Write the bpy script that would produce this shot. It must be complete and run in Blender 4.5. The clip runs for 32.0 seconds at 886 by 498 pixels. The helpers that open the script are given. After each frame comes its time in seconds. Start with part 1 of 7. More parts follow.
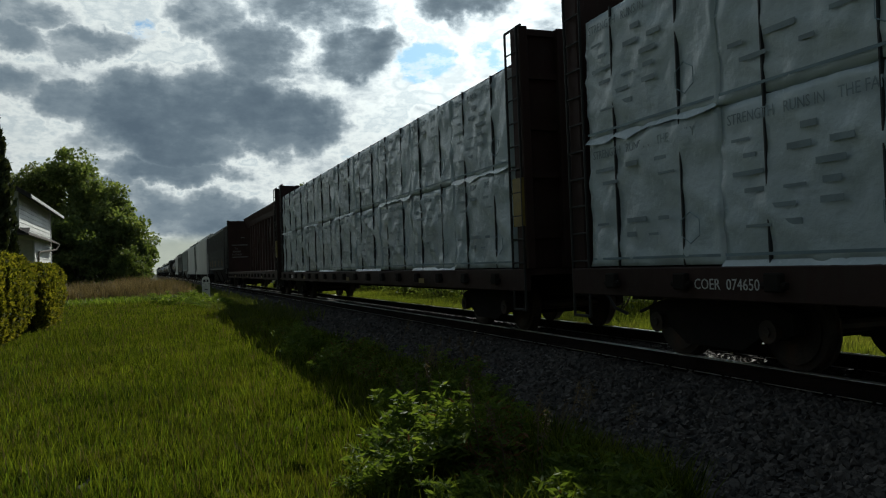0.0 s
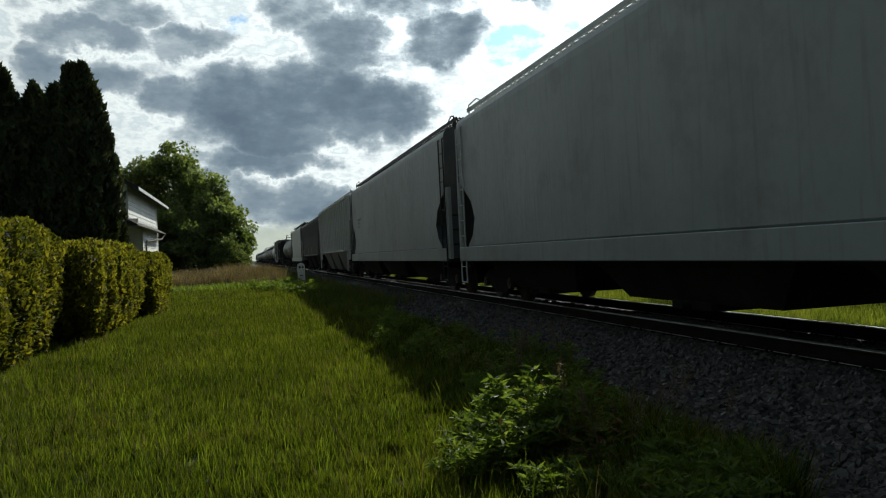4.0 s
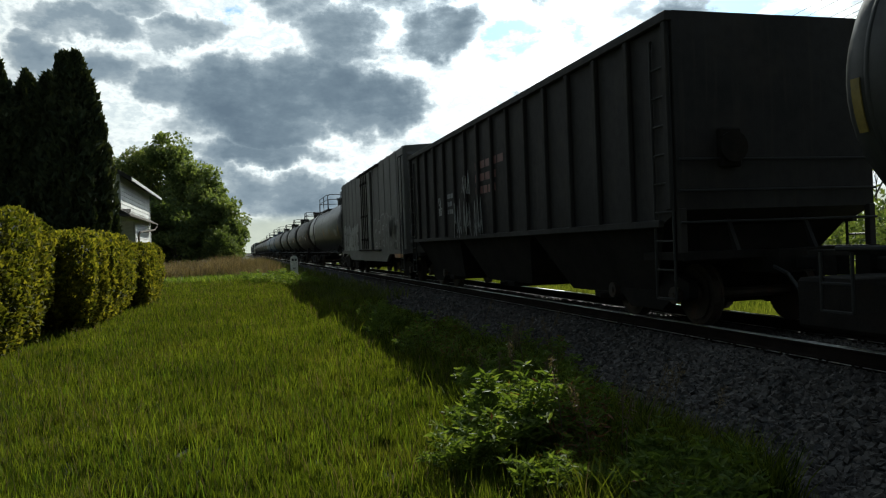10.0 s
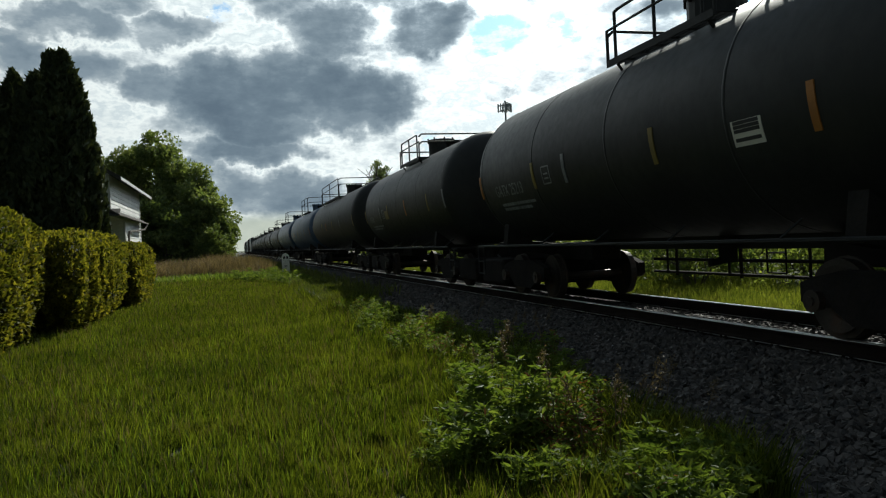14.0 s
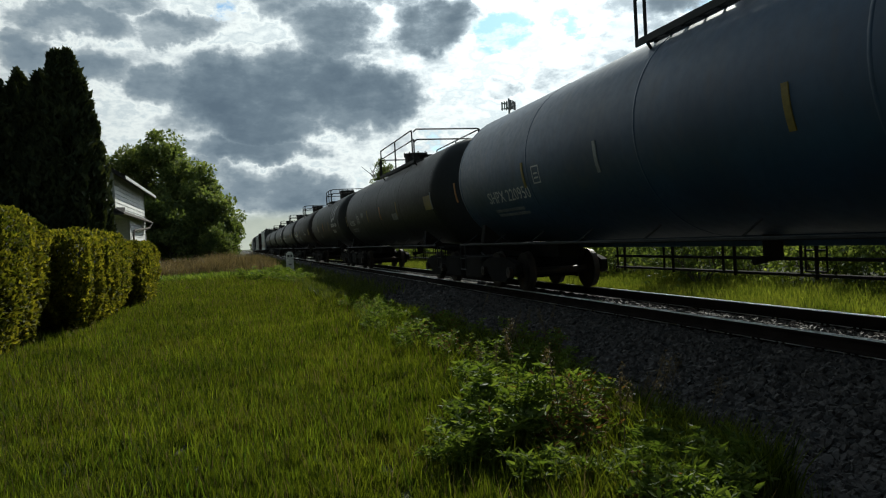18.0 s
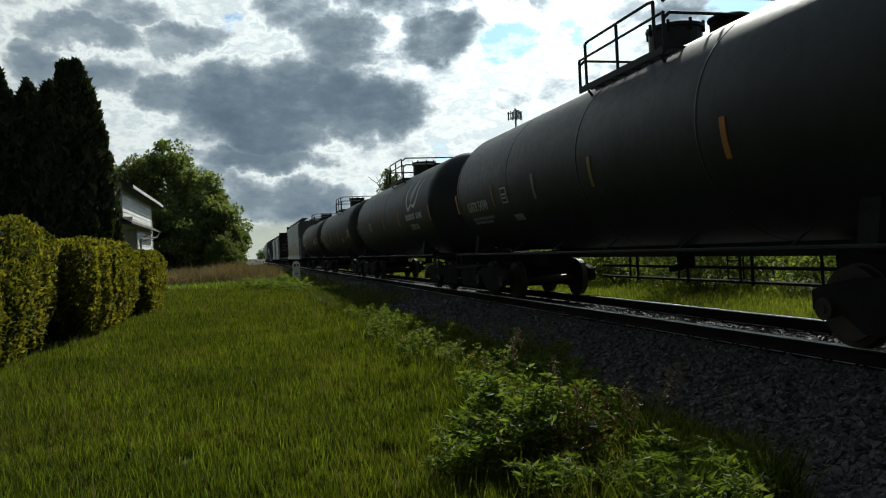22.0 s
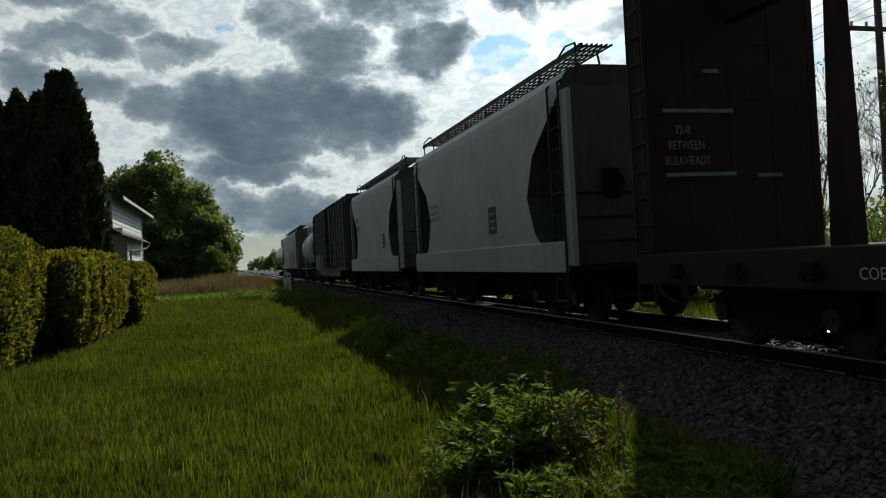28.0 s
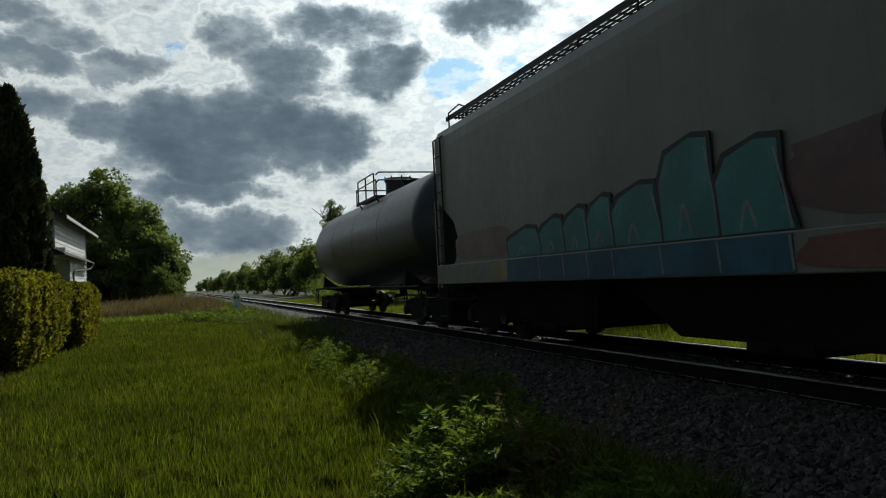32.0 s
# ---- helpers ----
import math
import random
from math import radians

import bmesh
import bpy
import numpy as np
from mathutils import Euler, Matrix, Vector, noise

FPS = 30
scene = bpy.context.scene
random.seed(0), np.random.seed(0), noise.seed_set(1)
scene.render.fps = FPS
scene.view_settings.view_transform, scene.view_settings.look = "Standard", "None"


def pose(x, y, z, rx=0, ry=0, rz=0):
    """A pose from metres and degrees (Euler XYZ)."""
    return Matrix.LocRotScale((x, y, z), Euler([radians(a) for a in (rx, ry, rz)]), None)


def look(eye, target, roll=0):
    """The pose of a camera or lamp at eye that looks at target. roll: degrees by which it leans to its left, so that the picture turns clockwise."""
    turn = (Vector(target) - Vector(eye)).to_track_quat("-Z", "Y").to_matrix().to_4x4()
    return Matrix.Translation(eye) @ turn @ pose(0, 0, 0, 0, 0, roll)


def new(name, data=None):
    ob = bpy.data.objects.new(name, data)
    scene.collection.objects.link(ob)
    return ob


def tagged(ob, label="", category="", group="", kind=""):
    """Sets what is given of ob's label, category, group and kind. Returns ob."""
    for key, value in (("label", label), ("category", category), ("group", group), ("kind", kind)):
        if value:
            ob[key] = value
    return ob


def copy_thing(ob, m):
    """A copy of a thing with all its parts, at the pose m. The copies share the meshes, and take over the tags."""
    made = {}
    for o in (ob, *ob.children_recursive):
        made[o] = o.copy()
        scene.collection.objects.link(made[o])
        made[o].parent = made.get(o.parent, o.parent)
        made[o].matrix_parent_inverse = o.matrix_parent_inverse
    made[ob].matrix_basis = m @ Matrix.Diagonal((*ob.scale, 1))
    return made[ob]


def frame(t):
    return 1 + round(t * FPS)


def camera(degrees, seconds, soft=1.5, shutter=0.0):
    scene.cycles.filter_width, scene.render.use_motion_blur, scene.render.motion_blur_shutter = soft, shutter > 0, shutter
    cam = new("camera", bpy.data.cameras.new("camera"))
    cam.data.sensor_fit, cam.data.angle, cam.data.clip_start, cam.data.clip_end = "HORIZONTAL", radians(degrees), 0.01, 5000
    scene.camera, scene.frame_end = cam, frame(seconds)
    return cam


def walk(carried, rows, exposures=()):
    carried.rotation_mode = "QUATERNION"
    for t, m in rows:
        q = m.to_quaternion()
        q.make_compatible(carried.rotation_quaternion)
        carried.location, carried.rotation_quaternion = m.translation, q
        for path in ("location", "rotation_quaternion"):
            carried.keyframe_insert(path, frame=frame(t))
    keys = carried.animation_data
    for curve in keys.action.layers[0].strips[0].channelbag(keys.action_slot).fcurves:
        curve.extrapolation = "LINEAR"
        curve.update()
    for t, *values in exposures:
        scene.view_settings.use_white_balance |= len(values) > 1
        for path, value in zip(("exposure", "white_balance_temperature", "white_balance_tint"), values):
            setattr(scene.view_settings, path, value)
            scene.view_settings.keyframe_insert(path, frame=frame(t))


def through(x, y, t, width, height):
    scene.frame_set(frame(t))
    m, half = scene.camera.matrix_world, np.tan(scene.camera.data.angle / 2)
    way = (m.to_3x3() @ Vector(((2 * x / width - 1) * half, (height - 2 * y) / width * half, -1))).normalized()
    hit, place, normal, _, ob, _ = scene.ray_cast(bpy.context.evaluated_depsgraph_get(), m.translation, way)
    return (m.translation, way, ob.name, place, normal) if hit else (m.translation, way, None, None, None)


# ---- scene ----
EYE_H = 1.225  # camera height above the rail tops, which lie at z = 0
TRACK_X = 6.88  # centre line of the track; it runs along y
GRASS_Z = -0.5

cam = camera(60.07, 32.0, soft=1.15)


def aim(yaw, pitch, roll):
    return pose(0, 0, EYE_H, 0, 0, yaw) @ pose(0, 0, 0, pitch) @ pose(0, 0, 0, 0, roll) @ pose(0, 0, 0, 90)


EXPOSURES = [(t, e, 6120, 2) for t, e in ((0, -0.25), (1, -0.2), (3, -0.05), (6, 0.36), (9, 0.3), (12, 0.2), (14, 0.08), (19, 0.0), (25, -0.05), (28, -0.27), (32, -0.36))]
walk(cam, [
    (0, aim(-21.04, 1.04, 2.13)), (0.5, aim(-18.46, 1.25, 2.19)), (1, aim(-17.02, 1.15, 2.24)),
    (1.5, aim(-16.53, 0.88, 2.18)), (2, aim(-16.50, 0.67, 2.12)), (2.5, aim(-16.17, 0.59, 2.22)),
    (3, aim(-15.34, 0.63, 2.31)), (3.5, aim(-14.28, 0.20, 2.90)), (5.5, aim(-15.43, 0.20, 2.25)),
    (6, aim(-16.34, 0.14, 2.36)), (6.5, aim(-16.09, 0.22, 2.40)), (7, aim(-14.53, 0.01, 2.44)),
    (7.5, aim(-14.58, -0.13, 2.50)), (8, aim(-15.01, -0.30, 2.56)), (8.5, aim(-14.98, -0.39, 2.44)),
    (9, aim(-14.88, -0.35, 2.32)), (9.5, aim(-14.87, -0.27, 2.23)), (10, aim(-14.80, -0.27, 2.15)),
    (10.5, aim(-14.68, -0.24, 2.12)), (11, aim(-14.70, -0.34, 2.10)), (11.5, aim(-14.67, -0.41, 2.27)),
    (12, aim(-15.65, -0.42, 2.45)), (12.5, aim(-15.70, -0.39, 2.54)), (13, aim(-15.60, -0.46, 2.64)),
    (13.5, aim(-15.45, -0.50, 2.74)), (14, aim(-15.41, -0.60, 2.83)), (14.5, aim(-15.09, -0.69, 2.73)),
    (16.5, aim(-15.07, -0.59, 2.91)), (17, aim(-15.30, -0.58, 2.83)), (17.5, aim(-15.11, -0.65, 2.89)),
    (18, aim(-15.10, -0.73, 2.95)), (18.5, aim(-15.11, -0.61, 3.02)), (19, aim(-14.99, -0.56, 3.08)),
    (19.5, aim(-14.21, -0.61, 2.91)), (20, aim(-14.16, -0.60, 2.74)), (20.5, aim(-14.15, -0.33, 2.81)),
    (21, aim(-14.28, -0.10, 2.88)), (21.5, aim(-14.47, -0.18, 2.88)), (22, aim(-14.67, 0.01, 2.88)),
    (22.5, aim(-14.55, -0.05, 2.89)), (23, aim(-14.53, -0.05, 2.91)), (23.5, aim(-14.71, -0.01, 2.95)),
    (24, aim(-14.75, 0.11, 2.99)), (24.5, aim(-14.68, 0.01, 3.08)), (25, aim(-14.73, 0.10, 3.16)),
    (25.5, aim(-14.53, 0.20, 3.18)), (27.5, aim(-15.31, 0.68, 3.18)), (28, aim(-15.36, 0.77, 2.98)),
    (28.5, aim(-16.09, 0.98, 3.12)), (29, aim(-16.65, 1.11, 3.27)), (29.5, aim(-16.76, 1.41, 3.28)),
    (30, aim(-16.76, 1.67, 3.29)), (30.5, aim(-17.22, 1.76, 3.21)), (31, aim(-17.36, 1.90, 3.14)),
    (31.5, aim(-18.64, 2.18, 3.00)), (32, aim(-18.99, 2.18, 2.86)),
], EXPOSURES)

# ---- world, sun ----
SUN_EL, SUN_AZ = 35.0, 30.5  # degrees above the horizon; to the right of the track's direction


def nodes_of(owner):
    owner.use_nodes = True
    tree = owner.node_tree
    tree.nodes.clear()
    return tree


class Net:
    """Small helper that wires shader nodes."""

    def __init__(self, tree):
        self.t = tree

    def node(self, kind, **sets):
        n = self.t.nodes.new(kind)
        for key, value in sets.items():
            n.inputs[key].default_value = value
        return n

    def put(self, socket, value):
        if isinstance(value, bpy.types.NodeSocket):
            self.t.links.new(value, socket)
        else:
            socket.default_value = value

    def m(self, op, a, b=0.0, c=0.0, clamp=False):
        n = self.t.nodes.new("ShaderNodeMath")
        n.operation, n.use_clamp = op, clamp
        self.put(n.inputs[0], a), self.put(n.inputs[1], b), self.put(n.inputs[2], c)
        return n.outputs[0]

    def v(self, op, a, b=(0, 0, 0)):
        n = self.t.nodes.new("ShaderNodeVectorMath")
        n.operation = op
        self.put(n.inputs[0], a), self.put(n.inputs[1], b)
        return n.outputs["Value"] if op in ("DOT_PRODUCT", "LENGTH") else n.outputs[0]

    def step(self, x, lo, hi):
        n = self.t.nodes.new("ShaderNodeMapRange")
        n.interpolation_type = "SMOOTHSTEP"
        self.put(n.inputs[0], x)
        n.inputs[1].default_value, n.inputs[2].default_value = lo, hi
        return n.outputs[0]

    def mix(self, fac, a, b, blend="MIX"):
        n = self.t.nodes.new("ShaderNodeMix")
        n.data_type, n.blend_type = "RGBA", blend
        self.put(n.inputs[0], fac), self.put(n.inputs[6], a), self.put(n.inputs[7], b)
        return n.outputs[2]

    def noise(self, vec, scale, detail=4.0, rough=0.55, out=0):
        n = self.t.nodes.new("ShaderNodeTexNoise")
        if vec is not None:
            self.t.links.new(vec, n.inputs["Vector"])
        n.inputs["Scale"].default_value, n.inputs["Detail"].default_value, n.inputs["Roughness"].default_value = scale, detail, rough
        return n.outputs[out]


def build_world():
    world = bpy.data.worlds.new("overcast_sky")
    scene.world = world
    tree = nodes_of(world)
    n = Net(tree)
    d = tree.nodes.new("ShaderNodeTexCoord").outputs["Generated"]
    sep = tree.nodes.new("ShaderNodeSeparateXYZ")
    tree.links.new(d, sep.inputs[0])
    az = n.m("MULTIPLY", n.m("ARCTAN2", sep.outputs[0], sep.outputs[1]), 57.2958)
    el = n.m("MULTIPLY", n.m("ARCSINE", sep.outputs[2]), 57.2958)
    # ragged cloud edges at three sizes
    def wobble(scale, amount_x, amount_y, detail):
        w = tree.nodes.new("ShaderNodeSeparateXYZ")
        tree.links.new(n.noise(d, scale, detail, 0.62, 1), w.inputs[0])
        return n.m("MULTIPLY_ADD", w.outputs[0], amount_x, -amount_x / 2), n.m("MULTIPLY_ADD", w.outputs[1], amount_y, -amount_y / 2)
    (ax, ay), (bx, by), (cx, cy) = wobble(5.0, 5.0, 3.0, 3.0), wobble(15.0, 4.0, 2.6, 4.0), wobble(45.0, 1.7, 1.3, 4.0)
    wx, wy = n.m("ADD", n.m("ADD", ax, bx), cx), n.m("ADD", n.m("ADD", ay, by), cy)
    az2, el2 = n.m("ADD", az, wx), n.m("ADD", el, wy)

    def blobs(rows):
        best = None
        for a, e, ra, re, amount in rows:
            q = n.m("ADD", n.m("POWER", n.m("DIVIDE", n.m("SUBTRACT", az2, a), ra), 2.0), n.m("POWER", n.m("DIVIDE", n.m("SUBTRACT", el2, e), re), 2.0))
            val = n.m("MULTIPLY", n.step(q, 1.9, 0.2), amount)
            best = val if best is None else n.m("MAXIMUM", best, val)
        return best

    dark = blobs(CLOUDS)
    blue = blobs(GAPS)
    # the rest of the dome, away from the part laid out above
    far = n.step(n.m("ABSOLUTE", n.m("SUBTRACT", az, 10.0)), 32.0, 52.0)
    high = n.step(el, 24.0, 34.0)
    away = n.m("MAXIMUM", far, high)
    broad = n.noise(d, 2.4, 7.0, 0.58)
    dark = n.m("MAXIMUM", dark, n.m("MULTIPLY", n.step(broad, 0.36, 0.56), n.m("MULTIPLY", away, 1.0)))
    flat = tree.nodes.new("ShaderNodeMapping")
    flat.inputs["Scale"].default_value = (1, 1, 1.9)
    tree.links.new(d, flat.inputs[0])
    tex = n.step(n.noise(flat.outputs[0], 7.5, 9.0, 0.6), 0.32, 0.68)
    puff = n.step(n.noise(flat.outputs[0], 20.0, 8.0, 0.62), 0.32, 0.68)
    sky = tree.nodes.new("ShaderNodeTexSky")
    sky.sky_type, sky.sun_disc = "NISHITA", False
    sky.sun_elevation, sky.sun_rotation = radians(SUN_EL), radians(SUN_AZ)
    blue_sky = n.mix(1.0, sky.outputs[0], (0.062, 0.088, 0.106, 1), "MULTIPLY")
    # brightness rises towards the sun, and is low on the far side of the sky
    e, a = radians(SUN_EL), radians(SUN_AZ)
    toward = n.v("DOT_PRODUCT", d, (math.cos(e) * math.sin(a), math.cos(e) * math.cos(a), math.sin(e)))
    glow = n.m("ADD", n.m("MULTIPLY_ADD", n.step(toward, 0.35, 0.88), 0.72, 0.26), n.m("MULTIPLY", n.step(toward, 0.84, 1.0), 0.7))
    cover = n.m("ADD", n.m("MULTIPLY", dark, 0.76), n.m("ADD", n.m("MULTIPLY_ADD", tex, 0.36, -0.16), n.m("MULTIPLY_ADD", puff, 0.26, -0.13)))
    ramp = tree.nodes.new("ShaderNodeValToRGB")
    stops = ((0.0, (0.98, 0.99, 0.97)), (0.09, (0.74, 0.78, 0.8)), (0.18, (1.02, 1.02, 0.99)), (0.27, (0.78, 0.8, 0.81)), (0.38, (0.45, 0.49, 0.525)), (0.54, (0.255, 0.3, 0.345)), (0.76, (0.165, 0.207, 0.252)), (1.0, (0.12, 0.156, 0.2)))
    while len(ramp.color_ramp.elements) < len(stops):
        ramp.color_ramp.elements.new(0.5)
    for el_, (at, c) in zip(ramp.color_ramp.elements, stops):
        el_.position, el_.color = at, (*c, 1)
    tree.links.new(n.m("MULTIPLY_ADD", cover, 0.84, 0.15), ramp.inputs[0])
    lit = n.mix(n.step(cover, 0.2, 0.6), glow, n.m("MULTIPLY_ADD", n.step(toward, 0.1, 0.75), 0.55, 0.45))
    gap = n.step(n.m("SUBTRACT", n.m("MULTIPLY_ADD", blue, 1.15, 0.22), n.m("ADD", n.m("MULTIPLY", tex, 0.85), n.m("MULTIPLY", puff, 0.75))), 0.05, 0.75)
    col = n.mix(gap, n.mix(1.0, ramp.outputs[0], lit, "MULTIPLY"), blue_sky)
    low = n.mix(tex, (0.46, 0.48, 0.42, 1), (0.62, 0.62, 0.52, 1))
    col = n.mix(n.step(n.m("ADD", el, n.m("MULTIPLY", wy, 0.3)), 3.0, 1.9), col, low)
    bg = tree.nodes.new("ShaderNodeBackground")
    tree.links.new(col, bg.inputs[0])
    bg.inputs[1].default_value = 1.0
    tree.links.new(bg.outputs[0], tree.nodes.new("ShaderNodeOutputWorld").inputs[0])


# clouds: azimuth and elevation of the middle, half widths, depth of the shade
CLOUDS = [(-4.3, 11.5, 2.7, 1.4, 0.7), (0.3, 11.2, 4.0, 2.3, 1), (5.2, 11.4, 4.6, 2.7, 1), (9.7, 10.7, 3.8, 2.2, 0.95), (3.4, 9.0, 4.1, 1.2, 1), (2.5, 7.4, 4.5, 0.9, 0.8), (3.2, 4.3, 4.9, 1.7, 0.8),
          (-0.4, 4.6, 2.8, 1.5, 0.65), (-1.8, 6.6, 1.0, 0.6, 0.45), (5.6, 2.5, 3.7, 0.6, 0.5), (7.4, 15.5, 3.1, 1.9, 0.75), (4.4, 17.6, 2.8, 1.7, 0.65), (15.4, 15.7, 3.2, 1.7, 0.75), (-9.6, 15.3, 4.0, 1.1, 0.65),
          (-12.7, 14.2, 1.7, 0.5, 0.5), (-3.4, 15.3, 2.7, 1.0, 0.6), (-7.0, 17.0, 2.8, 1.0, 0.5), (-12.7, 13.1, 2.0, 0.9, 0.55), (-8.6, 12.5, 2.2, 1.1, 0.5), (19.9, 10.8, 1.6, 1.1, 0.35), (-10.7, 18.4, 2.7, 0.9, 0.5),
          (23.2, 18.8, 3.3, 1.3, 0.6), (12.1, 18.5, 4.7, 1.5, 0.6), (34.1, 15.7, 3.0, 1.2, 0.4)]
GAPS = [(20.8, 14.7, 2.2, 1.5, 1), (28.9, 13.2, 3.2, 2.5, 0.9), (0.0, 16.3, 1.5, 1.0, 0.8), (25.6, 14.6, 1.9, 1.6, 0.85), (16.0, 12.7, 1.2, 0.7, 0.7), (15.0, 7.7, 2.5, 1.0, 0.5), (36.2, 12.1, 6.8, 4.6, 0.9), (9.6, 5.1, 1.0, 0.8, 0.4)]
build_world()
sun = new("sun", bpy.data.lights.new("sun", "SUN"))
sun.data.energy, sun.data.angle, sun.data.color = 4.2, radians(0.6), (1.0, 0.93, 0.82)
_e, _a = radians(SUN_EL), radians(SUN_AZ)
sun.matrix_world = look((30 * math.cos(_e) * math.sin(_a), 30 * math.cos(_e) * math.cos(_a), 30 * math.sin(_e)), (0, 0, 0))

# ---- materials ----
def surface(name, color, rough=0.6, metal=0.0, scale=3.0, vary=0.25, dirt=None, dirt_amount=0.0, bump=0.15, bump_scale=40.0, island=False, spec=0.5,
            streak=0.0):
    """A painted, worn or raw surface: base colour with broad and fine variation, dirt patches, streaks that run down, and relief."""
    mt = bpy.data.materials.new(name)
    tree = nodes_of(mt)
    n = Net(tree)
    co = tree.nodes.new("ShaderNodeTexCoord").outputs["Object"]
    big, fine = n.noise(co, scale * 0.35, 5.0), n.noise(co, scale * 6.0, 4.0)
    c = (*color, 1)
    lo, hi = tuple(x * (1 - vary) for x in color) + (1,), tuple(min(1, x * (1 + vary)) for x in color) + (1,)
    col = n.mix(n.step(big, 0.3, 0.7), lo, hi)
    col = n.mix(n.m("MULTIPLY", n.step(fine, 0.4, 0.75), 0.35), col, lo)
    if island:
        rnd = tree.nodes.new("ShaderNodeNewGeometry").outputs["Random Per Island"]
        col = n.mix(1.0, col, n.mix(rnd, (0.3, 0.3, 0.3, 1), (1.9, 1.86, 1.8, 1)), "MULTIPLY")
    if dirt:
        patch = n.step(n.noise(co, scale * 0.9, 8.0, 0.65), 0.48, 0.72)
        col = n.mix(n.m("MULTIPLY", patch, dirt_amount), col, (*dirt, 1))
    if streak:
        mp = tree.nodes.new("ShaderNodeMapping")
        mp.inputs["Scale"].default_value = (6, 6, 0.35)
        tree.links.new(co, mp.inputs[0])
        run = n.step(n.noise(mp.outputs[0], 1.6, 6.0, 0.6), 0.5, 0.72)
        col = n.mix(n.m("MULTIPLY", run, streak), col, (*(dirt or (0.03, 0.025, 0.02)), 1))
    b = tree.nodes.new("ShaderNodeBsdfPrincipled")
    tree.links.new(col, b.inputs["Base Color"])
    b.inputs["Metallic"].default_value = metal
    b.inputs["Specular IOR Level"].default_value = spec
    n.put(b.inputs["Roughness"], n.m("MULTIPLY_ADD", fine, 0.25, rough - 0.12, clamp=True))
    if bump:
        bp = tree.nodes.new("ShaderNodeBump")
        bp.inputs["Strength"].default_value, bp.inputs["Distance"].default_value = bump, 0.02
        tree.links.new(n.noise(co, bump_scale, 4.0), bp.inputs["Height"])
        tree.links.new(bp.outputs[0], b.inputs["Normal"])
    tree.links.new(b.outputs[0], tree.nodes.new("ShaderNodeOutputMaterial").inputs[0])
    return mt


def foliage(name, color, tip, through=0.45, rough=0.55, spec=0.18, obj_random=False, patch=0.0, patch_color=(0.2, 0.17, 0.05)):
    """Leaves and blades: colour differs from leaf to leaf and in drifts, and light shines through."""
    mt = bpy.data.materials.new(name)
    tree = nodes_of(mt)
    n = Net(tree)
    geo = tree.nodes.new("ShaderNodeNewGeometry")
    co = tree.nodes.new("ShaderNodeTexCoord").outputs["Object"]
    col = n.mix(geo.outputs["Random Per Island"], (*color, 1), (*tip, 1))
    col = n.mix(1.0, col, n.mix(n.step(n.noise(co, 0.5, 5.0), 0.3, 0.7), (0.7, 0.74, 0.7, 1), (1.2, 1.15, 1.1, 1)), "MULTIPLY")
    if patch:
        col = n.mix(n.m("MULTIPLY", n.step(n.noise(co, 0.9, 5.0), 0.5, 0.7), patch), col, (*patch_color, 1))
    b = tree.nodes.new("ShaderNodeBsdfPrincipled")
    tree.links.new(col, b.inputs["Base Color"])
    b.inputs["Roughness"].default_value = rough
    b.inputs["Specular IOR Level"].default_value = spec
    tr = tree.nodes.new("ShaderNodeBsdfTranslucent")
    tree.links.new(n.mix(1.0, col, (1.5, 1.45, 0.6, 1), "MULTIPLY"), tr.inputs[0])
    mx = tree.nodes.new("ShaderNodeMixShader")
    mx.inputs[0].default_value = through
    tree.links.new(b.outputs[0], mx.inputs[1]), tree.links.new(tr.outputs[0], mx.inputs[2])
    tree.links.new(mx.outputs[0], tree.nodes.new("ShaderNodeOutputMaterial").inputs[0])
    return mt


